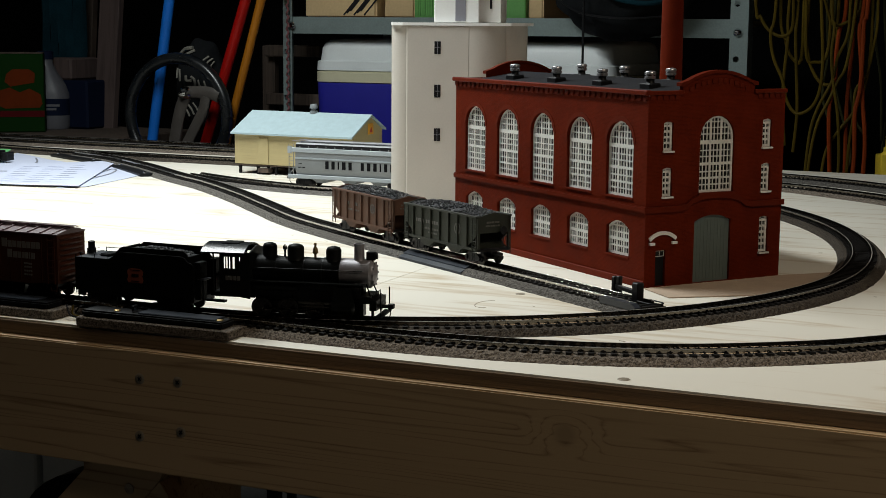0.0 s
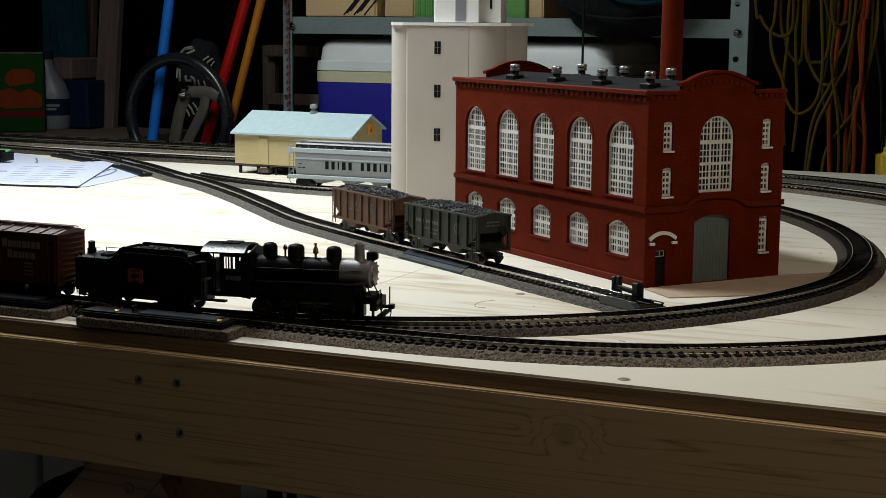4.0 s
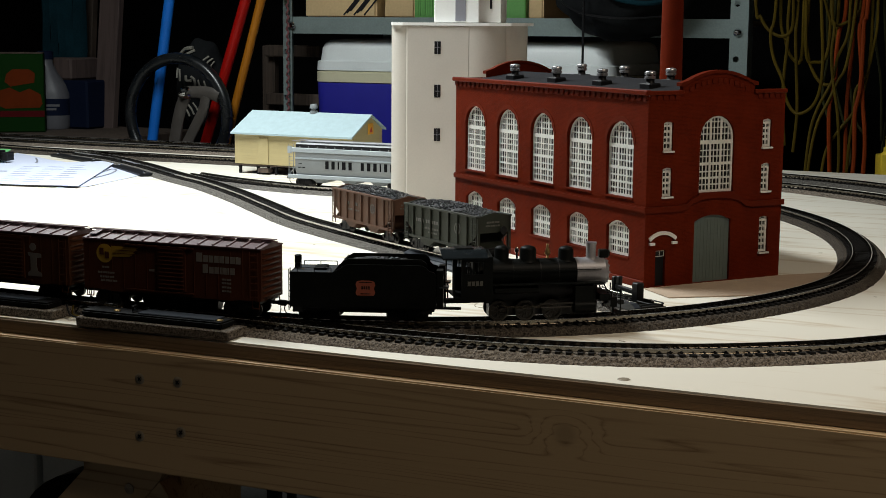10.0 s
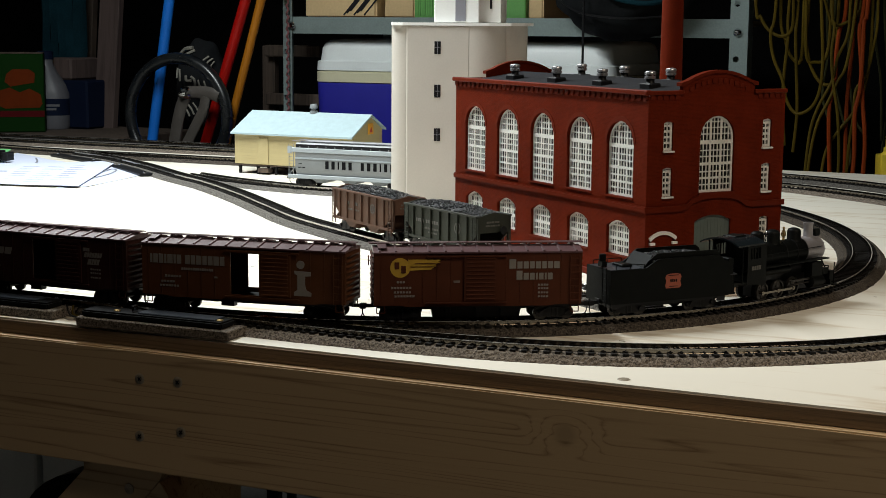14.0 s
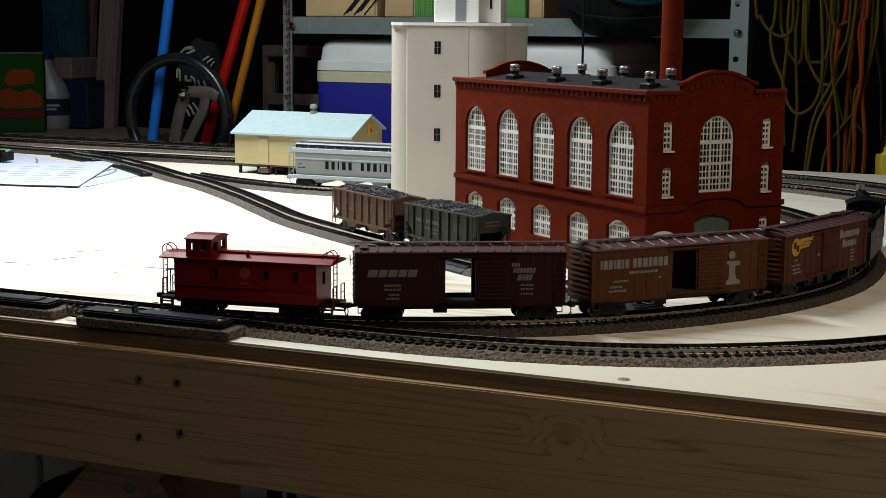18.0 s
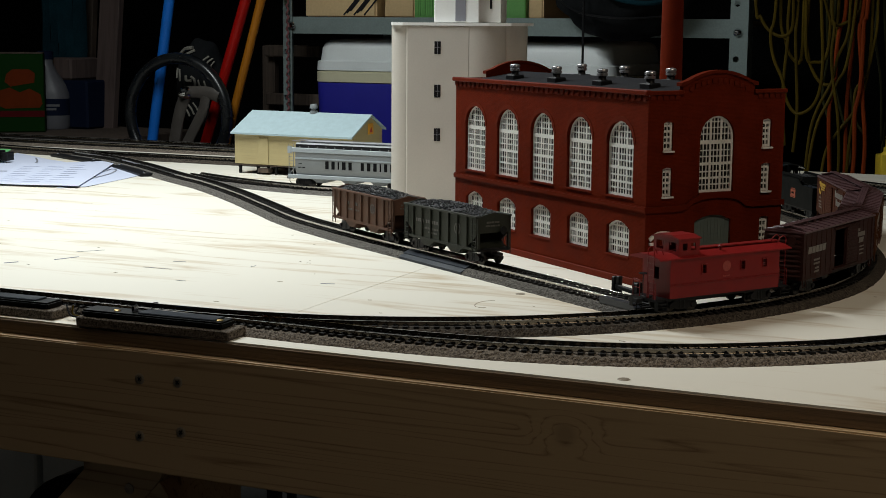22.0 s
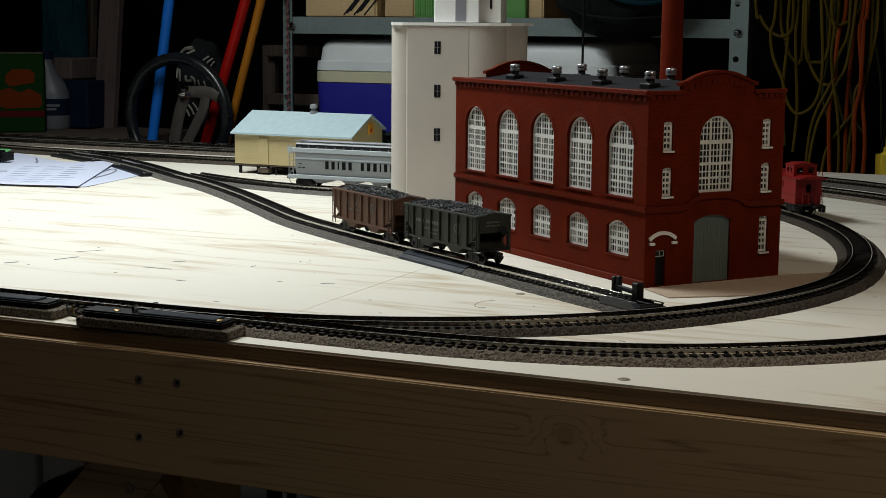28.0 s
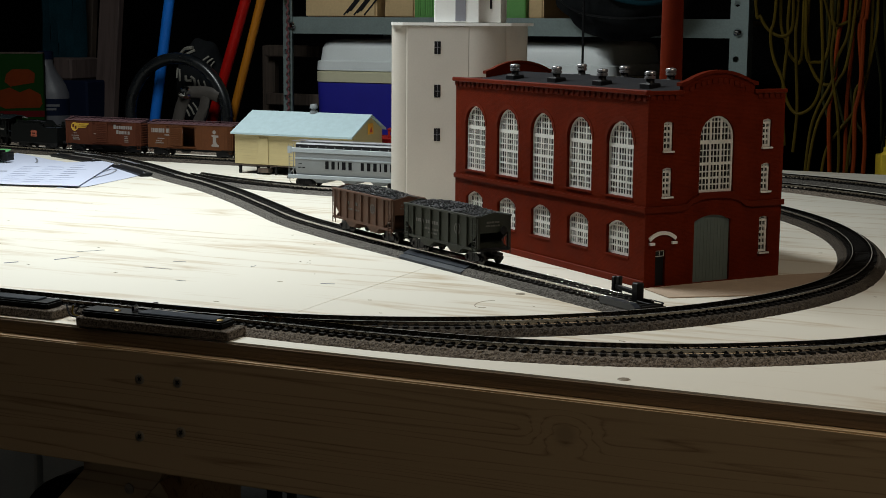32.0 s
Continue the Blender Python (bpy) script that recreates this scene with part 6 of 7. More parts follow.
    glyph_bars(bm, -0.020, 0.0195, s * HS, (0.0018,) * 6, 0.0014, 0.0008)
    ring_mark(bm, 0.0290, 0.0295, 0.0052, s)


SD = -33.3
hopper_car(pose(-0.6590, 0.4520, RAIL_TOP, 0, 0, SD - 2), "hopper_brown", "weathered brown model hopper car heaped with coal", [mirrored(hop_marks_a)])
hopper_car(pose(-0.5385, 0.3710, RAIL_TOP, 0, 0, SD), "hopper_black", "charcoal model hopper car heaped with coal", [mirrored(hop_marks_b)], 0.1225)


def covered_hopper(at):
    """A grey covered hopper with curved sides, roof hatches and three bays."""
    L, W, f, e = 0.1760, 0.0350, 0.0135, 0.0560
    car = thing("covered_hopper", at, "light grey model covered hopper with black lettering on the spur", "hopper car")
    prof = [(-0.0140, f), (0.0140, f), (0.0168, f + 0.008), (0.0175, f + 0.018), (0.0170, f + 0.029), (0.0162, e - 0.002), (0.0135, e + 0.0006), (-0.0135, e + 0.0006), (-0.0162, e - 0.002), (-0.0170, f + 0.029), (-0.0175, f + 0.018), (-0.0168, f + 0.008)]
    bl = L - 0.022
    part("body", plate(bm_new(), prof, [], bl, (bl / 2, 0, 0), (0, 1, 0), (0, 0, 1)), "hopper_grey", car, "light grey curved body", True)
    for s in (-1, 1):
        part("side_sill", bevel(box(bm_new(), (0, s * 0.0165, f - 0.0002), (L, 0.0026, 0.0050)), 0.0005), "hopper_light", car)
        part("roof_band", bevel(box(bm_new(), (0, s * 0.0171, e - 0.0086), (bl + 0.010, 0.0022, 0.0058)), 0.0006), "hopper_light", car, "pale blue-grey eave band")
        part("side_rail", box(bm_new(), (0, s * 0.0177, e - 0.0190), (bl, 0.0014, 0.0018)), "hopper_light", car, "pale side rail")
        for k in range(12):
            part("roof_rib", box(bm_new(), (-bl / 2 + 0.007 + k * (bl - 0.014) / 11, s * 0.0166, e - 0.0044), (0.0011, 0.0026, 0.0020)), "hopper_grey", car)
        # Solid black strip on the side, painted as the eave's shade.
        part("roof_slot", box(bm_new(), (0, s * 0.01660, e - 0.0032), (bl - 0.002, 0.0016, 0.0042)), "roof_black", car, "black strip standing for the shade under the roof walk")
        part("corner_plate", box(bm_new(), (-L / 2 + 0.0030, s * 0.0176, e - 0.0085), (0.0060, 0.0008, 0.0090)), "hopper_light", car, "pale corner plate")
    bm = bm_new()
    for q in (-0.010, 0.010):
        box(bm, (0, q, e + 0.0024), (L - 0.006, 0.0050, 0.0007))
    for k in range(9):
        box(bm, (-bl / 2 + 0.006 + k * (bl - 0.012) / 8, 0, e + 0.0014), (0.0010, 0.026, 0.0018))
    part("running_board", bm, "silo_grey", car, "open roof walk")
    part("hatch_trough", bevel(box(bm_new(), (0, 0, e + 0.0018), (bl - 0.02, 0.010, 0.0026)), 0.0008), "hopper_grey", car)
    for k in (-1, 1):
        bm = box(bm_new(), (k * (L / 2 - 0.0085), 0, f + 0.0110), (0.0300, 0.030, 0.0010), 0, 0, k * 50)
        part("slope_sheet", bm, "hopper_grey", car)
        bm = bm_new()
        for s in (-1, 1):
            for x in (0.0010, 0.0075):
                rod(bm, (k * (L / 2 - x), s * 0.0160, f - 0.004), (k * (L / 2 - x), s * 0.0160, e - 0.001), 0.0005, 6)
            for q in range(8):
                rod(bm, (k * (L / 2 - 0.001), s * 0.0160, f - 0.003 + q * 0.0046), (k * (L / 2 - 0.0075), s * 0.0160, f - 0.003 + q * 0.0046), 0.0003, 6)
        box(bm, (k * (L / 2 - 0.004), 0, f - 0.0004), (0.008, 0.032, 0.0024))
        part("end_ladder", bm, "hopper_grey", car)
        coupler(car, k * L / 2, k)
    for x in (-0.042, 0.0, 0.042):
        part("hopper_bay", plate(bm_new(), [(-0.018, f), (-0.006, f - 0.0075), (0.006, f - 0.0075), (0.018, f)], [], 0.026, (x, -0.013, 0), (1, 0, 0), (0, 0, 1)), "hopper_grey", car)
    for s in (-1, 1):
        truck(car, s * 0.0660)
    def marks(bm, s):
        glyph_bars(bm, -0.033, f + 0.0110, s * 0.01765, (0.0046, 0.0046, 0.0020, 0.0050, 0.0046, -0.0085, 0.0044, 0.0048, 0.0046, 0.0020, 0.0042, 0.0020, 0.0046), 0.0100, 0.0043, 0.0003)
        glyph_bars(bm, -0.072, f + 0.0160, s * 0.01765, (0.0012,) * 3, 0.0012, 0.0006)
        glyph_bars(bm, -0.073, f + 0.0110, s * 0.01725, (0.0012,) * 6, 0.0012, 0.0006)
    tagged(part("lettering", mirrored(marks), "letter_black", car, "black lettering bars"), kind="stuff")
    return car


covered_hopper(pose(-0.8795, 0.8285, RAIL_TOP - 0.0002))

# bumper, rerailing ramp and loose bits by the siding
bp = thing("track_bumper", pose(-0.3285, 0.2325, RAIL_TOP, 0, 0, SD), "black plastic track bumper at the end of the siding", "track bumper")
part("post", bevel(box(bm_new(), (0.0010, 0.0040, 0.0052), (0.0070, 0.0070, 0.0150)), 0.0007), "black", bp, "tall black buffer post")
part("post", bevel(box(bm_new(), (-0.0300, 0.0110, 0.0052), (0.0040, 0.0040, 0.0150)), 0.0007), "black", bp, "tall black buffer post")
part("post", bevel(box(bm_new(), (-0.0360, 0.0110, 0.0047), (0.0040, 0.0040, 0.0140)), 0.0007), "black", bp, "tall black buffer post")
part("beam", bevel(box(bm_new(), (-0.0160, 0.0080, 0.0040), (0.0400, 0.0030, 0.0036), -10), 0.0006), "black", bp)
part("side_ramp", prism(bm_new(), [(-0.019, -0.0042), (0.024, -0.0042), (0.024, -0.0016), (0.019, 0.0010), (-0.019, 0.0010)], -0.0178, -0.0122), "grey_ramp", bp, "slate plastic side ramp")
part("tail", sweep(bm_new(), curve_points([(0.004, 0.001, -0.001), (0.020, 0.001, -0.001), (0.024, 0.007, -0.001), (0.020, 0.013, -0.001), (0.004, 0.013, -0.001)]), 0.0006, 6), "black", bp)
rr = thing("rerailing_ramp", pose(-0.5440, 0.3795, 0, 0, 0, SD), "slate grey plastic rerailing ramp beside the rails", "track ramp")
part("ramp", plate(bm_new(), [(-0.0275, 0.0004), (-0.0272, 0.0022), (-0.0225, 0.0046), (-0.0222, 0.0056), (-0.0175, 0.0074), (-0.0172, 0.0082), (-0.0115, 0.0092), (-0.0115, 0.0062), (-0.0200, 0.0042), (-0.0240, 0.0004)][::-1], [], 0.106, (0.053, 0, 0), (0, 1, 0), (0, 0, 1)), "grey_ramp", rr)
part("ramp", box(bm_new(), (0, 0, 0.0074), (0.106, 0.0150, 0.0020)), "grey_ramp", rr)

# papers and a small circuit board on the far left of the table
SHEETS = ((((-1.262, 0.715), (-1.238, 0.747), (-1.272, 0.958), (-1.386, 1.006)), 0.0003), (((-1.452, 0.735), (-1.372, 0.804), (-1.476, 1.009), (-1.654, 1.107)), 0.0004), (((-1.368, 0.700), (-1.237, 0.728), (-1.412, 1.055), (-1.515, 0.950)), 0.0022))
for k, (pts, z) in enumerate(SHEETS):
    base = [Vector((x, y, 0)) for x, y in pts]
    bm = bm_new()
    n = 10
    top, bot = [], []
    for i in range(n + 1):
        ra, rb = [], []
        for j in range(n + 1):
            u, v = i / n, j / n
            p = base[0].lerp(base[1], u).lerp(base[3].lerp(base[2], u), v)
            h = z + 0.0006 * math.sin(3.1 * u + k) ** 2 + 0.004 * max(0, u - 0.7) * max(0, v - 0.5) + 0.0015 * max(0, 0.3 - v)
            ra.append(bm.verts.new((p.x, p.y, h + 0.0003)))
            rb.append(bm.verts.new((p.x, p.y, h)))
        top.append(ra)
        bot.append(rb)
    for i in range(n):
        for j in range(n):
            bm.faces.new((top[i][j], top[i + 1][j], top[i + 1][j + 1], top[i][j + 1]))
            bm.faces.new((bot[i][j], bot[i][j + 1], bot[i + 1][j + 1], bot[i + 1][j]))
    for i in range(n):
        for a, b_, c, d in ((top[i][0], top[i + 1][0], bot[i + 1][0], bot[i][0]), (top[i][n], bot[i][n], bot[i + 1][n], top[i + 1][n]), (top[0][i], bot[0][i], bot[0][i + 1], top[0][i + 1]), (top[n][i], top[n][i + 1], bot[n][i + 1], bot[n][i])):
            bm.faces.new((a, b_, c, d))
    sheet = solid("paper_sheet", bm, "paper", "slightly curled white printed sheet lying on the plywood", "paper", group="paper sheets", smooth=True)
    lines = ([[(-1.290, 0.820), (-1.307, 0.888), (-1.333, 0.942), (-1.348, 0.952), (-1.338, 0.915), (-1.300, 0.820)]], [[(-1.440, 0.860), (-1.455, 0.883), (-1.482, 0.932), (-1.521, 0.995), (-1.560, 1.040)], [(-1.470, 0.850), (-1.420, 0.870), (-1.425, 0.920)]], [])[k]
    for pts_ in lines:
        ln = [Vector((x, y, z + 0.0012)) for x, y in pts_]
        part("printed_line", ribbon(bm_new(), curve_points(ln, 8), [(-0.0012, 0.0), (-0.0012, 0.0006), (0.0012, 0.0006), (0.0012, 0.0)]), "ink", sheet)
    if k == 2:
        random.seed(5)
        bm = bm_new()
        for q in range(9):
            v = 0.12 + 0.085 * q
            for u0 in (0.08, 0.34, 0.60):
                u1 = u0 + random.uniform(0.12, 0.22)
                a, b_ = (base[0].lerp(base[1], u).lerp(base[3].lerp(base[2], u), v) for u in (u0, u1))
                d = b_ - a
                box(bm, ((a.x + b_.x) / 2, (a.y + b_.y) / 2, z + 0.0012), (d.length, 0.0030, 0.0002), math.degrees(math.atan2(d.y, d.x)))
        tagged(part("print", bm, "pale_ink", sheet, "faint grey rows of print"), kind="stuff")
cb = thing("circuit_board", pose(-1.592, 0.962, 0.0050, 0, 0, 10), "small green circuit board with black clips on the papers", "circuit board")
part("board", bevel(box(bm_new(), (0, 0, 0.0070), (0.060, 0.045, 0.0020), 0, 18), 0.0003), "pcb", cb, "green board")
part("clip", bevel(box(bm_new(), (0.024, -0.012, 0.0070), (0.016, 0.030, 0.016)), 0.0010), "black", cb)
part("clip", bevel(box(bm_new(), (0.040, -0.006, 0.0060), (0.010, 0.022, 0.013)), 0.0010), "black", cb)
# pencil strokes on the plywood
MARKS = [(-0.8795, 0.247, 0.0256, 69.4, 0.0024), (-0.9085, 0.2045, 0.013, 57.5, 0.0026), (-0.772, 0.2375, 0.03, 1.9, 0.0009), (-0.775, 0.2775, 0.0124, 14.0, 0.0007), (-0.701, 0.2855, 0.0054, 68.2, 0.0012), (-0.597, 0.2345, 0.0124, 14.0, 0.0012), (-0.7165, 0.192, 0.011, 0.0, 0.0007), (-0.8875, 0.2935, 0.027, 51.0, 0.0008)]
for x, y, l, a, w in MARKS:
    solid("pencil_mark", bevel(box(bm_new(), (0, 0, 0.0002), (l, w, 0.0003)), 0.0001), "ink", "thin grey pencil stroke on the plywood", "pencil mark", at=pose(x, y, 0, 0, 0, a), group="pencil marks")

ring = [(-0.440 + 0.009 * math.cos(a), 0.209 + 0.016 * math.sin(a), 0.0) for a in (1.6 + 3.6 * k / 24 for k in range(25))]
solid("pencil_mark", ribbon(bm_new(), [Vector(p) for p in ring], [(-0.0003, 0.0), (-0.0003, 0.00025), (0.0003, 0.00025), (0.0003, 0.0)]), "faint", "faint pencil circle on the plywood", "pencil mark", group="pencil marks")
random.seed(23)
bm = bm_new()
for k in range(90):
    x, y = random.uniform(-1.35, 0.25), random.uniform(0.02, 0.62)
    box(bm, (x, y, 0.0001), (random.uniform(0.001, 0.005), random.uniform(0.0004, 0.0011), 0.0003), random.uniform(-25, 25))
solid("wood_specks", bm, "faint", "scattered faint brown specks and nicks in the plywood", "wood specks", kind="stuff")

# ---- behind the table: steel shelving and its load ----
SY = 1.75
sh = thing("steel_shelving", pose(0, SY, FLOOR), "bolted grey galvanised shelving with particle-board decks", "shelving")
for x_, w in ((-1.5075, 0.020), (-0.6035, 0.032)):
    for y in (0.0, 0.45):
        x = x_ - 0.104 if x_ > -1 and y > 0 else x_
        bm = plate(bm_new(), [(-w / 2, 0), (w / 2, 0), (w / 2, 1.95), (-w / 2, 1.95)], [[(-0.004 + 0.0056 * math.cos(q * math.pi / 4), z + 0.0056 * math.sin(q * math.pi / 4)) for q in range(8)] for z in (0.70, 0.75, 0.80, 0.85, 0.90, 0.95, 1.00, 1.0907 - 0.0, 1.1870)], 0.002, (x, y, 0), (1, 0, 0), (0, 0, 1))
        part("upright", bm, "steel", sh, "punched steel angle upright")
        s = 1 if x < -1 else -1
        part("upright_flange", box(bm_new(), (x + (-w / 2 + 0.001) * s, y + 0.020, 0.975), (0.002, 0.036, 1.95)), "steel", sh)
for zt in (0.2300, -0.2075):
    for y in (0.004, 0.446):
        d = 1 if y < 0.2 else -1
        z = zt - FLOOR
        sec = [(y, z - 0.033), (y + d * 0.012, z - 0.033), (y + d * 0.012, z - 0.031), (y + d * 0.002, z - 0.031), (y + d * 0.002, z - 0.002), (y + d * 0.020, z - 0.002), (y + d * 0.020, z), (y, z)]
        part("beam", plate(bm_new(), sec if d > 0 else sec[::-1], [], 0.885 if d > 0 else 0.780, (-0.6135 if d > 0 else -0.7185, 0, 0), (0, 1, 0), (0, 0, 1)), "steel", sh, "folded steel beam")
    part("deck", box(bm_new(), (-1.056, 0.225, zt - 0.007 - FLOOR), (0.880, 0.40, 0.010)), "particle", sh, "particle-board deck")
for x, z in ((-0.6175, 0.2070), (-1.508, 0.2130)):
    part("bolt", lathe(bm_new(), (x + 0.012, -0.0025, z - FLOOR), [(0.0075, 0.0), (0.0072, -0.0020), (0.0040, -0.0048)][::-1], 14, "Y"), "chrome", sh, "bright round bolt head", True)


pts = [(-1.5025 + 0.0022 * math.cos(1.9 * k), 1.7420 + 0.0022 * math.sin(1.9 * k), -0.10 + 0.0045 * k) for k in range(125)]
solid("twisted_cord", sweep(bm_new(), pts, 0.0024, 6, (0.05, 1, 0.03)), "cord_pink", "faded pink twisted cord hanging along the shelf upright", "cord", smooth=True)


def cooler(at):
    c = thing("cooler", at, "blue picnic cooler with a white lid on the shelf", "cooler")
    part("body", rounded_stack(bm_new(), [(0.0, 0.590, 0.320, 0.03), (0.006, 0.604, 0.330, 0.03), (0.308, 0.628, 0.348, 0.03), (0.3100, 0.628, 0.348, 0.03)]), "cooler_blue", c, "blue plastic body", True, pose(0, 0.18, 0))
    part("rim", rounded_stack(bm_new(), [(0.3102, 0.622, 0.344, 0.03), (0.3120, 0.630, 0.352, 0.032), (0.3310, 0.630, 0.352, 0.032), (0.3330, 0.624, 0.346, 0.03)]), "cooler_cream", c, "cream rim band", True, pose(0, 0.18, 0))
    lid = rounded_stack(bm_new(), [(0.3332, 0.620, 0.344, 0.03), (0.3350, 0.628, 0.352, 0.03), (0.3520, 0.626, 0.350, 0.03), (0.3545, 0.616, 0.342, 0.03), (0.3780, 0.610, 0.338, 0.03), (0.3880, 0.602, 0.330, 0.03), (0.3940, 0.586, 0.314, 0.03), (0.3962, 0.560, 0.290, 0.03)])
    part("lid", lid, "cooler_white", c, "white moulded lid", True, pose(0, 0.18, 0))
    for s in (-1, 1):
        part("handle", bevel(box(bm_new(), (s * 0.311, 0.18, 0.24), (0.016, 0.20, 0.05)), 0.006, 2), "cooler_white", c, "white side handle", True)
    return c


cooler(pose(-1.152, SY + 0.020, -0.2096))
for x0_, x1_, h, y in ((-1.484, -1.325, 0.22, 0.03), (-1.318, -1.252, 0.20, 0.05)):
    bm = bevel(box(bm_new(), (0, 0.12, h / 2), (x1_ - x0_, 0.24, h)), 0.004, 2)
    cbx = solid("cardboard_box", bm, "cardboard", "plain brown cardboard box on the shelf", "cardboard box", at=pose((x0_ + x1_) / 2, SY + y, 0.2281), group="cardboard boxes")
    if x1_ < -1.3:
        bm = bm_new()
        for k in range(7):
            box(bm, (0.028 + k * 0.0075, -0.0006, 0.028 + 0.004 * (k % 3)), (0.0030, 0.0010, 0.060), 0, 0, 42)
        part("printed_mark", bm, "black", cbx, "black printed stripes")
bm = bevel(box(bm_new(), (0, 0.10, 0.11), (0.060, 0.20, 0.22)), 0.002)
gb = solid("green_bin", bm, "green_box", "green corrugated plastic bin on the shelf", "bin", at=pose(-1.213, SY + 0.03, 0.2281), group="green bins")
for k in range(12):
    part("flute", box(bm_new(), (-0.0275 + k * 0.005, -0.0006, 0.11), (0.0022, 0.0016, 0.21)), "green_box", gb)
gb2 = solid("green_bin", bevel(box(bm_new(), (0, 0.10, 0.11), (0.045, 0.20, 0.22)), 0.002), "green_box", "dark green plastic bin on the shelf", "bin", at=pose(-1.036, SY + 0.03, 0.2281), group="green bins")
solid("cardboard_box", bevel(box(bm_new(), (0, 0.12, 0.10), (0.030, 0.22, 0.20)), 0.003, 2), "cardboard", "narrow brown cardboard box on the shelf", "cardboard box", at=pose(-0.997, SY + 0.03, 0.2281), group="cardboard boxes")
# dark bag slumped over the shelf's edge
bm = bmesh.new()
bmesh.ops.create_icosphere(bm, subdivisions=4, radius=1.0)
for v in bm.verts:
    v.co *= 1 + 0.16 * noise.noise(v.co * 2.3) + 0.05 * noise.noise(v.co * 7)
    v.co = Vector((v.co.x * 0.125, v.co.y * 0.10, v.co.z * 0.085))
bag = solid("black_bag", bm, "black_cloth", "slumped black cloth bag on the shelf", "bag", at=pose(-0.800, SY - 0.02, 0.276), smooth=True)
part("strap", sweep(bm_new(), curve_points([(-0.09, -0.055, 0.045), (-0.05, -0.098, 0.020), (0.01, -0.108, -0.012), (0.07, -0.088, -0.020), (0.11, -0.05, 0.0)], 8), 0.0045, 8), "dark_cloth", bag, "dark teal strap", True)
part("seam", sweep(bm_new(), curve_points([(-0.12, -0.045, -0.010), (-0.06, -0.092, -0.036), (0.02, -0.098, -0.046), (0.09, -0.070, -0.042)], 8), 0.0018, 6), "black", bag, "", True)
solid("hanging_cable", rod(bm_new(), (0, 0, -0.22), (0, 0, 0.45), 0.0022, 8), "black", "thin black cable hanging straight behind the brick building", "cable", at=pose(-0.845, 1.62, 0.15), smooth=True)


def leaning_pole(name, a, b, r, material, label):
    return solid(name, rod(bm_new(), a, b, r, 16), material, label, "pole", group="leaning poles", smooth=True)


def extend(a, b, z):
    a, b = Vector(a), Vector(b)
    return a + (b - a) * ((z - a.z) / (b.z - a.z))


for nm, a, b, r, m, lab in (("blue_pole", (-1.724, 1.66, 0.261), (-1.764, 1.65, -0.015), 0.0105, "blue", "blue painted pole leaning behind the table"), ("red_pole", (-1.548, 1.66, 0.261), (-1.637, 1.65, -0.015), 0.0105, "red", "red painted pole leaning behind the table"), ("amber_pole", (-1.513, 1.66, 0.261), (-1.573, 1.65, 0.041), 0.0085, "orange", "amber varnished wooden pole leaning behind the table")):
    leaning_pole(nm, extend(a, b, FLOOR + 0.004), extend(a, b, 0.62), r, m, lab)

# steering wheel leaning behind the table
wh = thing("steering_wheel", pose(-1.668, 1.60, 0.036), "black steering wheel with a bright hub, leaning behind the table", "steering wheel")
R = 0.112
ring = [(R * math.cos(a), 0, R * math.sin(a)) for a in (2 * math.pi * k / 48 for k in range(49))]
bm = sweep(bm_new(), ring, 0.0115, 12)
bmesh.ops.remove_doubles(bm, verts=bm.verts, dist=0.0002)
part("rim", bm, "rubber", wh, "shiny black rim", True)
hub = part("hub", lathe(bm_new(), (0.026, -0.020, 0.046), [(0.0040, -0.008), (0.0085, -0.006), (0.0130, 0.004), (0.0130, 0.02)], 20, "Y"), "chrome", wh, "bright domed hub", True)
for pts, w in (([(0.026, 0.045), (0.010, 0.010), (-0.006, -0.060), (-0.012, -0.098)], 0.013), ([(0.070, 0.040), (0.062, 0.012), (0.044, -0.020), (0.020, -0.060), (-0.004, -0.098)], 0.011), ([(0.020, 0.046), (0.048, 0.048), (0.076, 0.047), (0.100, 0.040)], 0.012)):
    bm = sweep(bm_new(), curve_points([(x, 0, z) for x, z in pts], 6), w, 10)
    for v in bm.verts:
        v.co.y = v.co.y * 0.45 - 0.008
    part("spoke", bm, "grey_spoke", wh, "grey-brown moulded spoke", True)
bm = bmesh.new()
bmesh.ops.create_icosphere(bm, subdivisions=4, radius=1.0)
for v in bm.verts:
    v.co *= 1 + 0.10 * noise.noise(v.co * 2.0)
    v.co = Vector((v.co.x * 0.052, v.co.y * 0.045, v.co.z * 0.090))
zb_ = solid("striped_bag", bm, "black_cloth", "black bag with white zebra stripes behind the steering wheel", "bag", at=pose(-1.690, 1.72, 0.094), smooth=True)
STRIPES = (((-0.034, 0.060), (-0.020, 0.070), (0.000, 0.073), 0.0050), ((-0.030, 0.055), (-0.012, 0.060), (0.006, 0.068), 0.0035), ((0.022, 0.040), (0.026, 0.048), (0.034, 0.056), 0.0026), ((0.030, 0.034), (0.034, 0.044), (0.040, 0.052), 0.0024), ((0.038, 0.028), (0.040, 0.038), (0.043, 0.046), 0.0020),
           ((-0.037, 0.012), (-0.036, 0.022), (-0.035, 0.032), 0.0026), ((-0.024, 0.006), (-0.025, 0.018), (-0.027, 0.030), 0.0032), ((-0.008, 0.018), (-0.006, 0.008), (0.006, 0.008), 0.0034), ((0.004, 0.016), (0.012, 0.010), (0.014, -0.004), 0.0034), ((0.020, 0.010), (0.022, 0.000), (0.026, -0.010), 0.0026), ((0.030, 0.008), (0.033, -0.002), (0.035, -0.012), 0.0022),
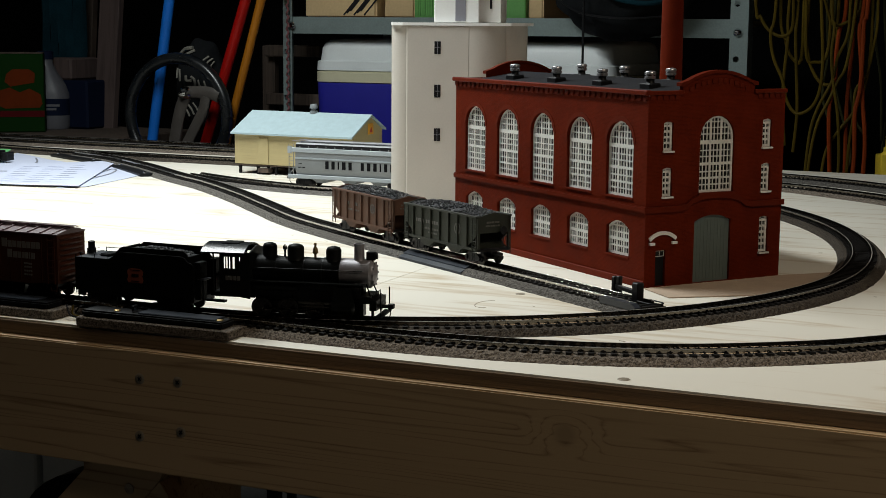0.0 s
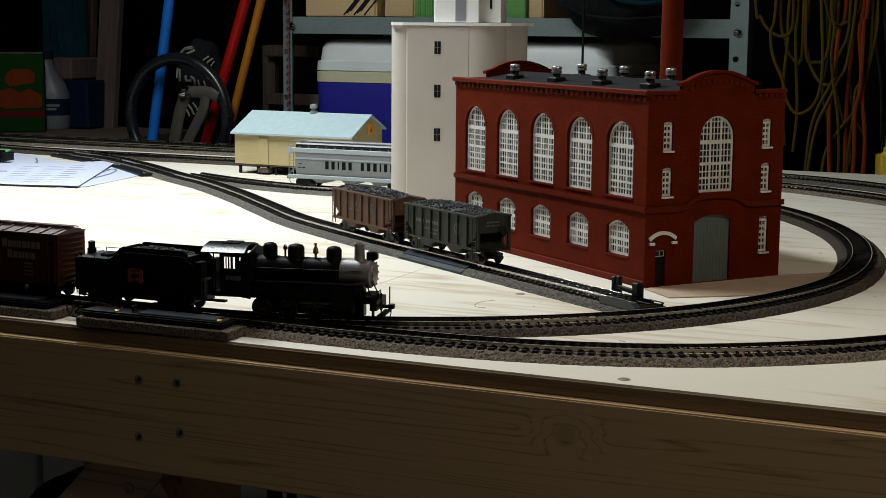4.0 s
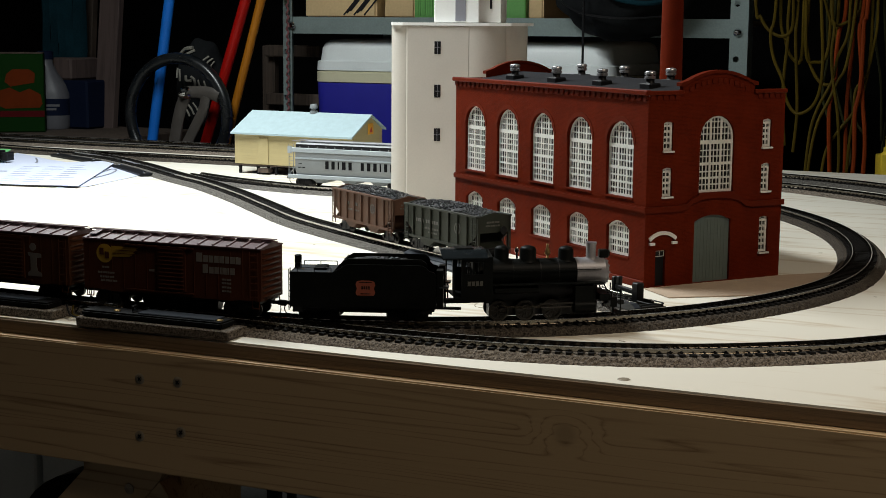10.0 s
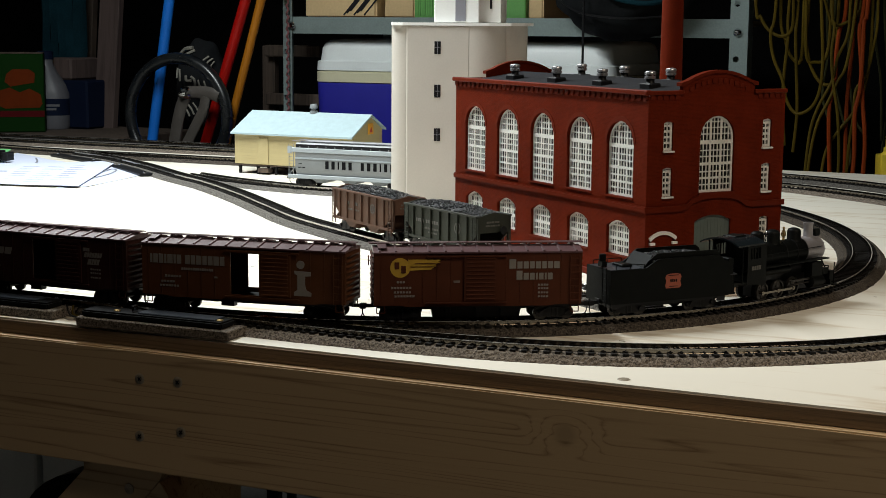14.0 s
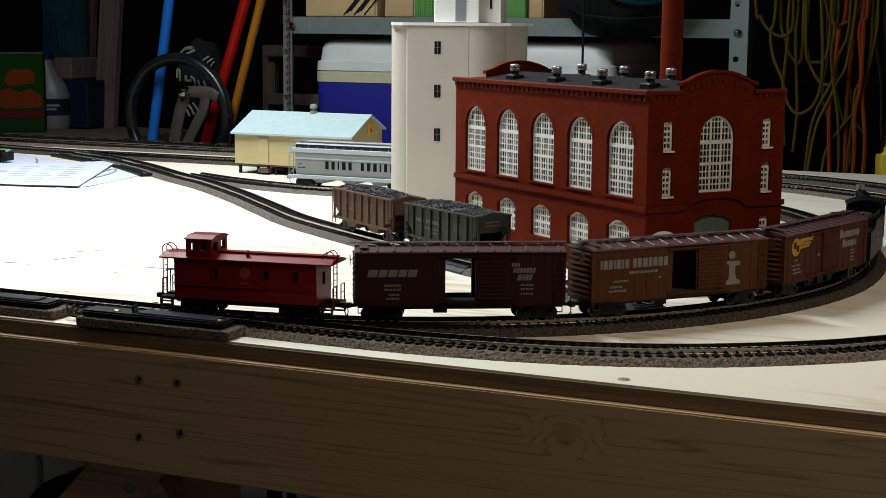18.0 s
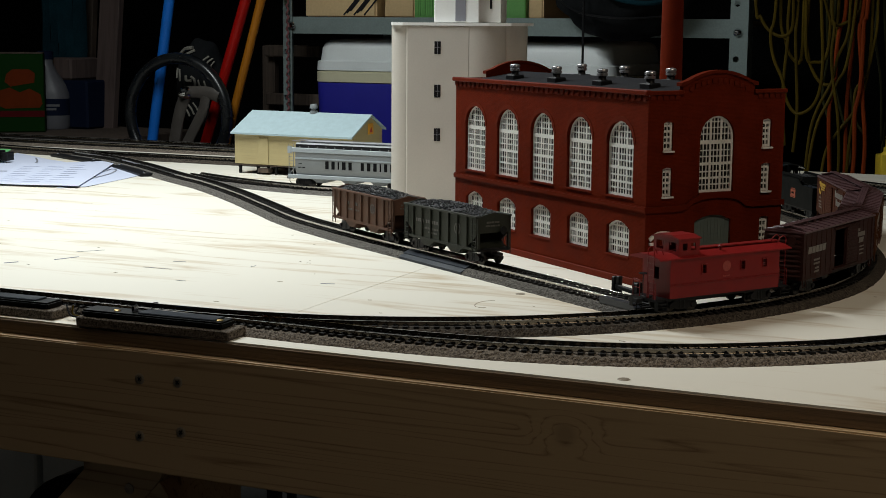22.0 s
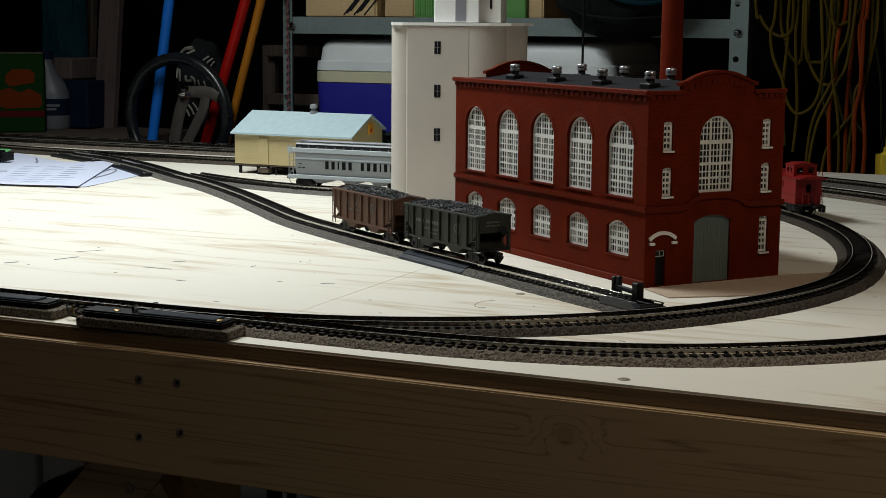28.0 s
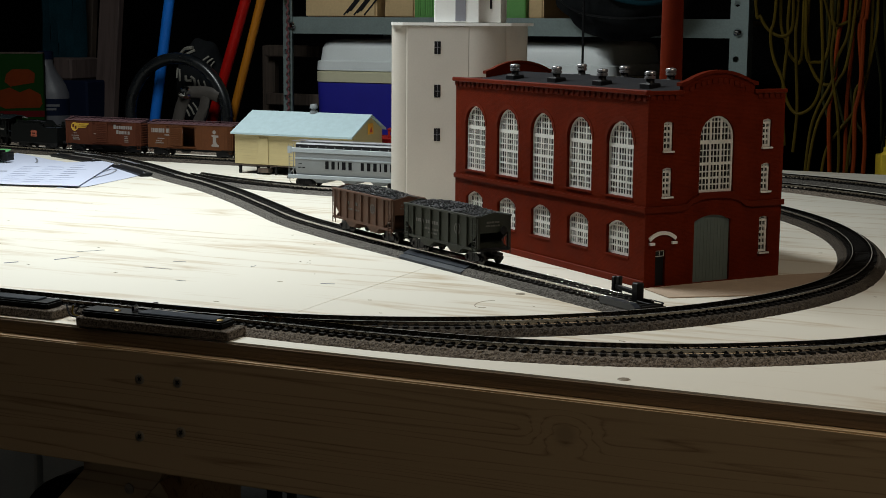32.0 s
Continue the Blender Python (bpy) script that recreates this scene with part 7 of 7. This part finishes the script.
           ((-0.020, -0.042), (-0.012, -0.052), (-0.008, -0.064), 0.0026), ((-0.008, -0.038), (0.000, -0.048), (0.004, -0.060), 0.0026), ((0.006, -0.036), (0.012, -0.046), (0.014, -0.056), 0.0022), ((0.028, -0.028), (0.030, -0.038), (0.028, -0.048), 0.0020))
for p, q, r, w in STRIPES:
    pts = []
    for x, z in ((c_.x, c_.z) for c_ in curve_points([(p[0], 0, p[1]), (q[0], 0, q[1]), (r[0], 0, r[1])], 5)):
        pts.append((x, -0.0475 * math.sqrt(max(0.08, 1 - (x / 0.056) ** 2 - (z / 0.096) ** 2)), z))
    part("stripe", sweep(bm_new(), pts, w * 0.8, 6), "zebra", zb_, "off-white stripe", True)

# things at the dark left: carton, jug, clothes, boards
# Carton and jug wear darkened colours in place of the corner's weak light.
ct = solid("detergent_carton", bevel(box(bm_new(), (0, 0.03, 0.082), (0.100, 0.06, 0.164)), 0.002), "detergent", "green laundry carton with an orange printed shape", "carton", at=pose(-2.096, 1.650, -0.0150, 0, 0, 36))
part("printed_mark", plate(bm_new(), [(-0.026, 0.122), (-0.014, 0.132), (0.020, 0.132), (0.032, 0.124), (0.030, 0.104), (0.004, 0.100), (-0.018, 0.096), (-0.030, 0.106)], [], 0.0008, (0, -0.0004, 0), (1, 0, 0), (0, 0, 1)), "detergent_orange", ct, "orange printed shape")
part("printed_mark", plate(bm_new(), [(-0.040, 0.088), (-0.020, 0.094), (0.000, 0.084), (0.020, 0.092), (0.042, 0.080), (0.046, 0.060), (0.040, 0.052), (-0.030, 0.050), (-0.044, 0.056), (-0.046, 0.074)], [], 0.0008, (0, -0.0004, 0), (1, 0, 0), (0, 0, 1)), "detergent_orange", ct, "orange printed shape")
part("printed_mark", box(bm_new(), (0, -0.0004, 0.039), (0.099, 0.0008, 0.013)), "detergent_red", ct, "red printed band, darkened for the dim corner")
part("tuck_flap", bevel(box(bm_new(), (0, 0.03, 0.1655), (0.098, 0.056, 0.003)), 0.0008), "brown_wood", ct)
jg = thing("bleach_jug", pose(-2.128, 1.775, -0.0150, 0, 0, 30), "white plastic jug with a navy label beside the carton", "jug")
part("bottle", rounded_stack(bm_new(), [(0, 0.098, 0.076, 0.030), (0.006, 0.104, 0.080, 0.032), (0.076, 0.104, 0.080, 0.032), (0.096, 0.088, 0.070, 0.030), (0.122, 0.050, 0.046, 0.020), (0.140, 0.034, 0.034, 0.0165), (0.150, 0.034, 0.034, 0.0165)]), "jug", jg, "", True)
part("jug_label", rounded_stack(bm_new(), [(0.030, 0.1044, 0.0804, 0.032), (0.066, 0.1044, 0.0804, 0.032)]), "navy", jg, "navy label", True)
bm = bm_new()
for z, w in ((0.052, 0.040), (0.044, 0.026)):
    box(bm, (0.014, -0.0405, z), (w, 0.0006, 0.0050))
part("label_print", bm, "jug", jg)
part("cap", lathe(bm_new(), (0, 0, 0.1502), [(0.018, 0), (0.018, 0.016), (0.015, 0.018)], 16), "navy", jg, "", True)
solid("cardboard_box", bevel(box(bm_new(), (0, 0, 0.024), (0.066, 0.10, 0.048)), 0.004), "pink_board", "flat dull brown box on the bench behind the jug", "cardboard box", at=pose(-2.112, 1.850, 0.0900), group="cardboard boxes")
solid("blue_crate", bevel(box(bm_new(), (0, 0, 0.0525), (0.11, 0.12, 0.1048)), 0.004), "navy", "dark blue crate on the bench under a dull brown box", "crate", at=pose(-2.085, 1.850, -0.0150))
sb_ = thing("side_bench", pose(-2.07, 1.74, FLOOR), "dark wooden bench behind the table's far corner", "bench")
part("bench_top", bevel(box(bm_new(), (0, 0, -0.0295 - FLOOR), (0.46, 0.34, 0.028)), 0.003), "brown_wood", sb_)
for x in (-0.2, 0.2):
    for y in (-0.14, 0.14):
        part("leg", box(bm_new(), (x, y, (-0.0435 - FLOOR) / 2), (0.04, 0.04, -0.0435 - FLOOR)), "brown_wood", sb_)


def cloth(name, at, w, h, mat_, label, folds=5):
    """A hanging garment with folds and some thickness."""
    bm = bm_new()
    nx, nz = 24, 14
    rows = []
    for j in range(nz + 1):
        row = []
        for i in range(nx + 1):
            u, v = i / nx, j / nz
            y = 0.016 * math.sin(folds * 2 * math.pi * u + 1.5 * math.sin(3 * v)) * (0.4 + 0.6 * v)
            row.append(bm.verts.new(((u - 0.5) * w * (0.86 + 0.14 * v), y, -v * h + 0.01 * math.sin(4 * u))))
        rows.append(row)
    for p, q in zip(rows, rows[1:]):
        for i in range(nx):
            bm.faces.new((p[i], p[i + 1], q[i + 1], q[i]))
    ex = bmesh.ops.extrude_face_region(bm, geom=bm.faces[:])
    bmesh.ops.translate(bm, vec=(0, 0.012, 0), verts=[g for g in ex["geom"] if isinstance(g, bmesh.types.BMVert)])
    return solid(name, bm, mat_, label, "garment", at=at, group="hanging garments", smooth=True)


cloth("hanging_garment", pose(-2.150, 1.86, 0.52), 0.11, 0.42, "dark_cloth", "dark teal garment hanging at the back")
for x, w, a, y, wd_ in ((-2.230, 0.070, 2, 1.93, "brown_wood"), (-2.082, 0.052, 3, 1.81, "pink_board")):
    bd = solid("leaning_board", bevel(box(bm_new(), (0, 0, 0.70), (w, 0.02, 1.40)), 0.002), wd_, "weathered grey-brown board leaning at the back", "board", at=pose(x, y, FLOOR, -3, a, 0), group="leaning boards")
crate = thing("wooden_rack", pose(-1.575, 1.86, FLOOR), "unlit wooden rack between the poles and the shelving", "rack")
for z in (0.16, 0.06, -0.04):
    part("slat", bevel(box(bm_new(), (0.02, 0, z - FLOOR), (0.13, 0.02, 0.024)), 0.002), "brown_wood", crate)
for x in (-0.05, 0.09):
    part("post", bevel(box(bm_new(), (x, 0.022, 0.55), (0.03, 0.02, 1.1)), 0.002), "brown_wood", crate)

# ---- extension cords hanging at the right ----
random.seed(11)
hk = thing("cord_hook", pose(-0.36, 1.80, 0.56), "steel hook rail carrying the cords", "hook rail")
part("rail", box(bm_new(), (0, 0, 0), (0.50, 0.02, 0.03)), "steel", hk)


def hanging_cord(y, material, label, strands, r=0.0025):
    """A hank of cord: strands of (x, z) hung from the rail, each a little nearer or farther than the next."""
    c = thing("extension_cord", pose(0, y, 0.555), label, "extension cord", "hanging cords")
    for k, s in enumerate(strands):
        x, z = s[0]
        if z > 0.2:
            s = [(x + 0.02 * math.sin(k), 0.55)] + list(s)
        pts = [(px, 0.012 * math.sin(1.7 * k) - 0.006 * i, pz - 0.555) for i, (px, pz) in enumerate(s)]
        part("strand", sweep(bm_new(), curve_points(pts, 8), r, 8, (0.05, 1, 0.03)), material, c, "", True)
    return c


hanging_cord(1.70, "cord_yellow", "dull yellow extension cord hanging in long loops", [[(-0.529, 0.263), (-0.535, 0.206), (-0.527, 0.165), (-0.510, 0.130), (-0.499, 0.093), (-0.479, 0.074), (-0.451, 0.094), (-0.440, 0.150), (-0.446, 0.263)], [(-0.523, 0.263), (-0.511, 0.191), (-0.495, 0.162), (-0.482, 0.168), (-0.480, 0.263)], [(-0.506, 0.263), (-0.505, 0.200), (-0.508, 0.137), (-0.507, 0.080), (-0.500, 0.020)], [(-0.490, 0.263), (-0.491, 0.207), (-0.486, 0.144), (-0.481, 0.076), (-0.484, 0.010)], [(-0.476, 0.263), (-0.478, 0.207), (-0.468, 0.160), (-0.453, 0.132), (-0.437, 0.123), (-0.424, 0.140), (-0.420, 0.263)], [(-0.566, 0.263), (-0.555, 0.234), (-0.539, 0.212), (-0.516, 0.202), (-0.498, 0.215), (-0.496, 0.263)], [(-0.436, 0.263), (-0.439, 0.173), (-0.457, 0.160), (-0.470, 0.172), (-0.473, 0.263)]], 0.0029)
hanging_cord(1.66, "cord_yellow", "dull yellow extension cord hanging in a slant", [[(-0.400, 0.263), (-0.402, 0.204), (-0.414, 0.171), (-0.421, 0.131), (-0.441, 0.087), (-0.451, 0.046), (-0.456, -0.030)], [(-0.385, 0.263), (-0.387, 0.244), (-0.403, 0.227), (-0.426, 0.223), (-0.440, 0.263)], [(-0.390, 0.263), (-0.400, 0.162), (-0.412, 0.131), (-0.426, 0.096), (-0.440, 0.062), (-0.448, 0.014), (-0.452, -0.040)], [(-0.427, 0.263), (-0.421, 0.220), (-0.423, 0.177), (-0.418, 0.134), (-0.407, 0.078), (-0.401, 0.016), (-0.400, -0.040)], [(-0.366, 0.263), (-0.368, 0.140), (-0.386, 0.082), (-0.408, 0.050), (-0.425, 0.018), (-0.432, -0.030)], [(-0.358, 0.263), (-0.361, 0.187), (-0.370, 0.141), (-0.384, 0.116), (-0.385, 0.073), (-0.389, 0.023), (-0.390, -0.040)]], 0.0026)
hanging_cord(1.67, "cord_orange", "orange extension cord hanging in long loops", [[(-0.408, 0.263), (-0.416, 0.214), (-0.419, 0.170), (-0.417, 0.133), (-0.422, 0.102), (-0.423, 0.071), (-0.416, -0.040)], [(-0.394, 0.263), (-0.396, 0.208), (-0.396, 0.171), (-0.398, 0.125), (-0.398, 0.078), (-0.395, -0.040)], [(-0.379, 0.263), (-0.384, 0.217), (-0.379, 0.171), (-0.375, 0.134), (-0.370, 0.091), (-0.363, 0.030), (-0.364, -0.040)], [(-0.372, 0.263), (-0.376, 0.226), (-0.375, 0.171), (-0.376, 0.116), (-0.381, 0.079), (-0.378, 0.010), (-0.380, -0.040)]], 0.0036)
hanging_cord(1.75, "cord_olive", "olive extension cord hanging in loops", [[(-0.453, 0.263), (-0.447, 0.174), (-0.452, 0.104), (-0.437, 0.052), (-0.43, -0.03)], [(-0.441, 0.263), (-0.438, 0.136), (-0.403, 0.008), (-0.414, -0.031)], [(-0.369, 0.263), (-0.369, 0.201), (-0.356, 0.125), (-0.35, 0.03)], [(-0.412, 0.263), (-0.41, 0.169), (-0.397, 0.073), (-0.373, 0.035)], [(-0.36, 0.263), (-0.352, 0.18), (-0.345, 0.09), (-0.35, 0.0)]])
bm = bevel(box(bm_new(), (0, 0, 0), (0.05, 0.05, 0.075)), 0.012, 3)
rod(bm, (0, 0, 0.03), (0, 0, 0.055), 0.012, 14)
ycan = solid("yellow_can", bm, "yellow", "yellow plastic can on a stool behind the table", "can", at=pose(-0.3225, 1.66, -0.012), smooth=True)
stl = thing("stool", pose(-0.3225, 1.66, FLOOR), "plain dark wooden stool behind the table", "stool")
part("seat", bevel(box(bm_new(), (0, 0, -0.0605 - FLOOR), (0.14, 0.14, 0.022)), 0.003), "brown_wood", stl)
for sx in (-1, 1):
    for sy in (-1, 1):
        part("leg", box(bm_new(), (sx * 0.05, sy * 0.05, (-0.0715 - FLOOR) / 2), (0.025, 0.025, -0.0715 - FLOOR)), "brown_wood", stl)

# ---- under the table ----
pl = thing("panel_stack", pose(-0.935, 0.34, FLOOR), "pale grey boards standing upright under the table", "boards")
for k in range(4):
    part("board", bevel(box(bm_new(), (-0.09 + 0.062 * k, 0.006 * (k % 2), 0.36), (0.059, 0.014, 0.72)), 0.002), "cooler_white", pl)
# A round black object of unknown use; the drum form is made up.
bm = lathe(bm_new(), (0, 0, 0), [(0.020, 0), (0.066, 0.004), (0.085, 0.018), (0.085, 0.050), (0.066, 0.066), (0.02, 0.070)], 32, "Y")
solid("black_drum", bm, "rubber", "round black object lying on a box under the table", "drum", at=pose(-0.826, 0.18, -0.272), smooth=True)
solid("wooden_box", bevel(box(bm_new(), (0, 0, 0.2865), (0.16, 0.20, 0.5730)), 0.004), "particle", "plain particle-board box standing on the floor", "box", at=pose(-0.826, 0.215, FLOOR))


# ---- motion: the train stands, starts, runs through the turnout and round the loop ----
# seconds and the place of the first box car's middle along the running line, in metres
TIMETABLE = [(0, 0.6142), (3.5, 0.6142), (4.6, 0.6152), (5.5, 0.6254), (6, 0.6344), (6.5, 0.6355), (7, 0.6395), (7.5, 0.6495), (8, 0.6715), (8.5, 0.6995), (9, 0.7295), (9.5, 0.7585), (10, 0.7865), (10.5, 0.8145), (11, 0.8437), (11.5, 0.8722), (12, 0.9), (12.5, 0.9288), (13, 0.9568), (13.5, 0.982), (14, 1.0077), (14.5, 1.0392), (16.5, 1.1972), (17, 1.2412), (17.5, 1.2842), (18, 1.3272), (18.5, 1.3712), (19, 1.4152), (19.5, 1.4632), (20, 1.5092), (20.5, 1.5542), (21, 1.5982), (21.5, 1.6412), (22, 1.6832), (22.5, 1.7252), (23, 1.7682), (23.5, 1.8132), (24, 1.8632), (24.5, 1.9132), (25, 1.9642), (25.5, 2.0152), (27.5, 2.2462), (28, 2.3662), (28.5, 2.4892), (29, 2.6092), (29.5, 2.7152), (30, 2.7982), (30.5, 2.8742), (31, 2.9492), (31.5, 3.0232), (32, 3.0982)]


def travelled(t):
    """A smooth reading of the timetable that never runs backwards."""
    ts, ss = [r[0] for r in TIMETABLE], [r[1] for r in TIMETABLE]
    i = min(max(int(np.searchsorted(ts, t, side="right")) - 1, 0), len(ts) - 2)

    def slope(k):
        if k <= 0 or k >= len(ts) - 1:
            return 0.0 if k <= 0 else (ss[-1] - ss[-2]) / (ts[-1] - ts[-2])
        a, b = (ss[k] - ss[k - 1]) / (ts[k] - ts[k - 1]), (ss[k + 1] - ss[k]) / (ts[k + 1] - ts[k])
        return 0.0 if a <= 0 or b <= 0 else 2 * a * b / (a + b)
    h = ts[i + 1] - ts[i]
    u = (t - ts[i]) / h
    return (2 * u ** 3 - 3 * u ** 2 + 1) * ss[i] + (u ** 3 - 2 * u ** 2 + u) * h * slope(i) + (3 * u ** 2 - 2 * u ** 3) * ss[i + 1] + (u ** 3 - u ** 2) * h * slope(i + 1)


# each vehicle: its middle's distance ahead of the first box car, and half the distance between its trucks
PIVOT = {locomotive: 0.0135}


def slack(car, t):
    """The engine's drawbar closes up by a few millimetres as the train starts."""
    u = min(max((t - 4.5) / 4.5, 0.0), 1.0)
    return -0.0048 * u * u * (3 - 2 * u) if car is locomotive else 0.0



TRAIN = [(locomotive, 0.2463, 0.020), (tender, 0.1433, 0.0310), (box_one, 0.0, 0.054), (box_two, -0.1659, 0.0583), (box_three, -0.3317, 0.0545), (caboose, -0.4830, 0.038)]


def car_pose(s, half, ahead=0.0):
    """Where a vehicle stands whose middle is s metres along the line; ahead: its pivot's distance before that middle."""
    a, b = on_line(s + ahead - half), on_line(s + ahead + half)
    d = b - a
    m = (a + b) / 2 - d.normalized() * ahead
    return pose(m.x, m.y, RAIL_TOP, 0, 0, math.degrees(math.atan2(d.y, d.x)))


def motions():
    keys = [0.0, 3.5] + [3.6 + 0.2 * i for i in range(142)] + [32.0]
    ahead = {}
    for car, off, half in TRAIN:
        ahead[car] = (off, half)
        walk(car, [(t, car_pose(travelled(t) + off + slack(car, t), half, PIVOT.get(car, 0.0))) for t in keys])
    for car, bogie, x in TRUCKS:
        if car not in ahead:
            continue
        off, half = ahead[car]
        rows = []
        for t in keys:
            s = travelled(t) + off
            p, q = on_line(s + x - 0.010), on_line(s + x + 0.010)
            own = math.atan2((q - p).y, (q - p).x)
            m = car_pose(s, half).to_euler().z
            turn = math.degrees((own - m + math.pi) % (2 * math.pi) - math.pi)
            rows.append((t, pose(x, 0, 0, 0, 0, turn)))
        walk(bogie, rows)
    # wheels turn by the way that they have rolled
    for r in (0.0053, 0.0074):
        times, last = [0.0], travelled(0)
        for i in range(1, 32 * 30 + 1):
            t = i / 30
            if travelled(min(32, t + 1 / 30)) - last > r * 1.2 or i == 960:
                times.append(t)
                last = travelled(t)
        times = [0.0, 3.5] + [t for t in times if t > 3.5]
        for car, wheel, radius, x, z in SPINS:
            if car in ahead and radius == r:
                walk(wheel, [(t, pose(x, 0, z, 0, math.degrees((travelled(t) - 0.6142) / r) % 360, 0)) for t in times])
        if r == 0.0074:
            for rod_, s in RODS:
                rows = []
                for t in times:
                    a = (travelled(t) - 0.6142) / r - (0 if s < 0 else math.pi / 2)
                    rows.append((t, pose(0.0032 * math.cos(a), 0, r - 0.0032 * math.sin(a))))
                walk(rod_, rows)


motions()
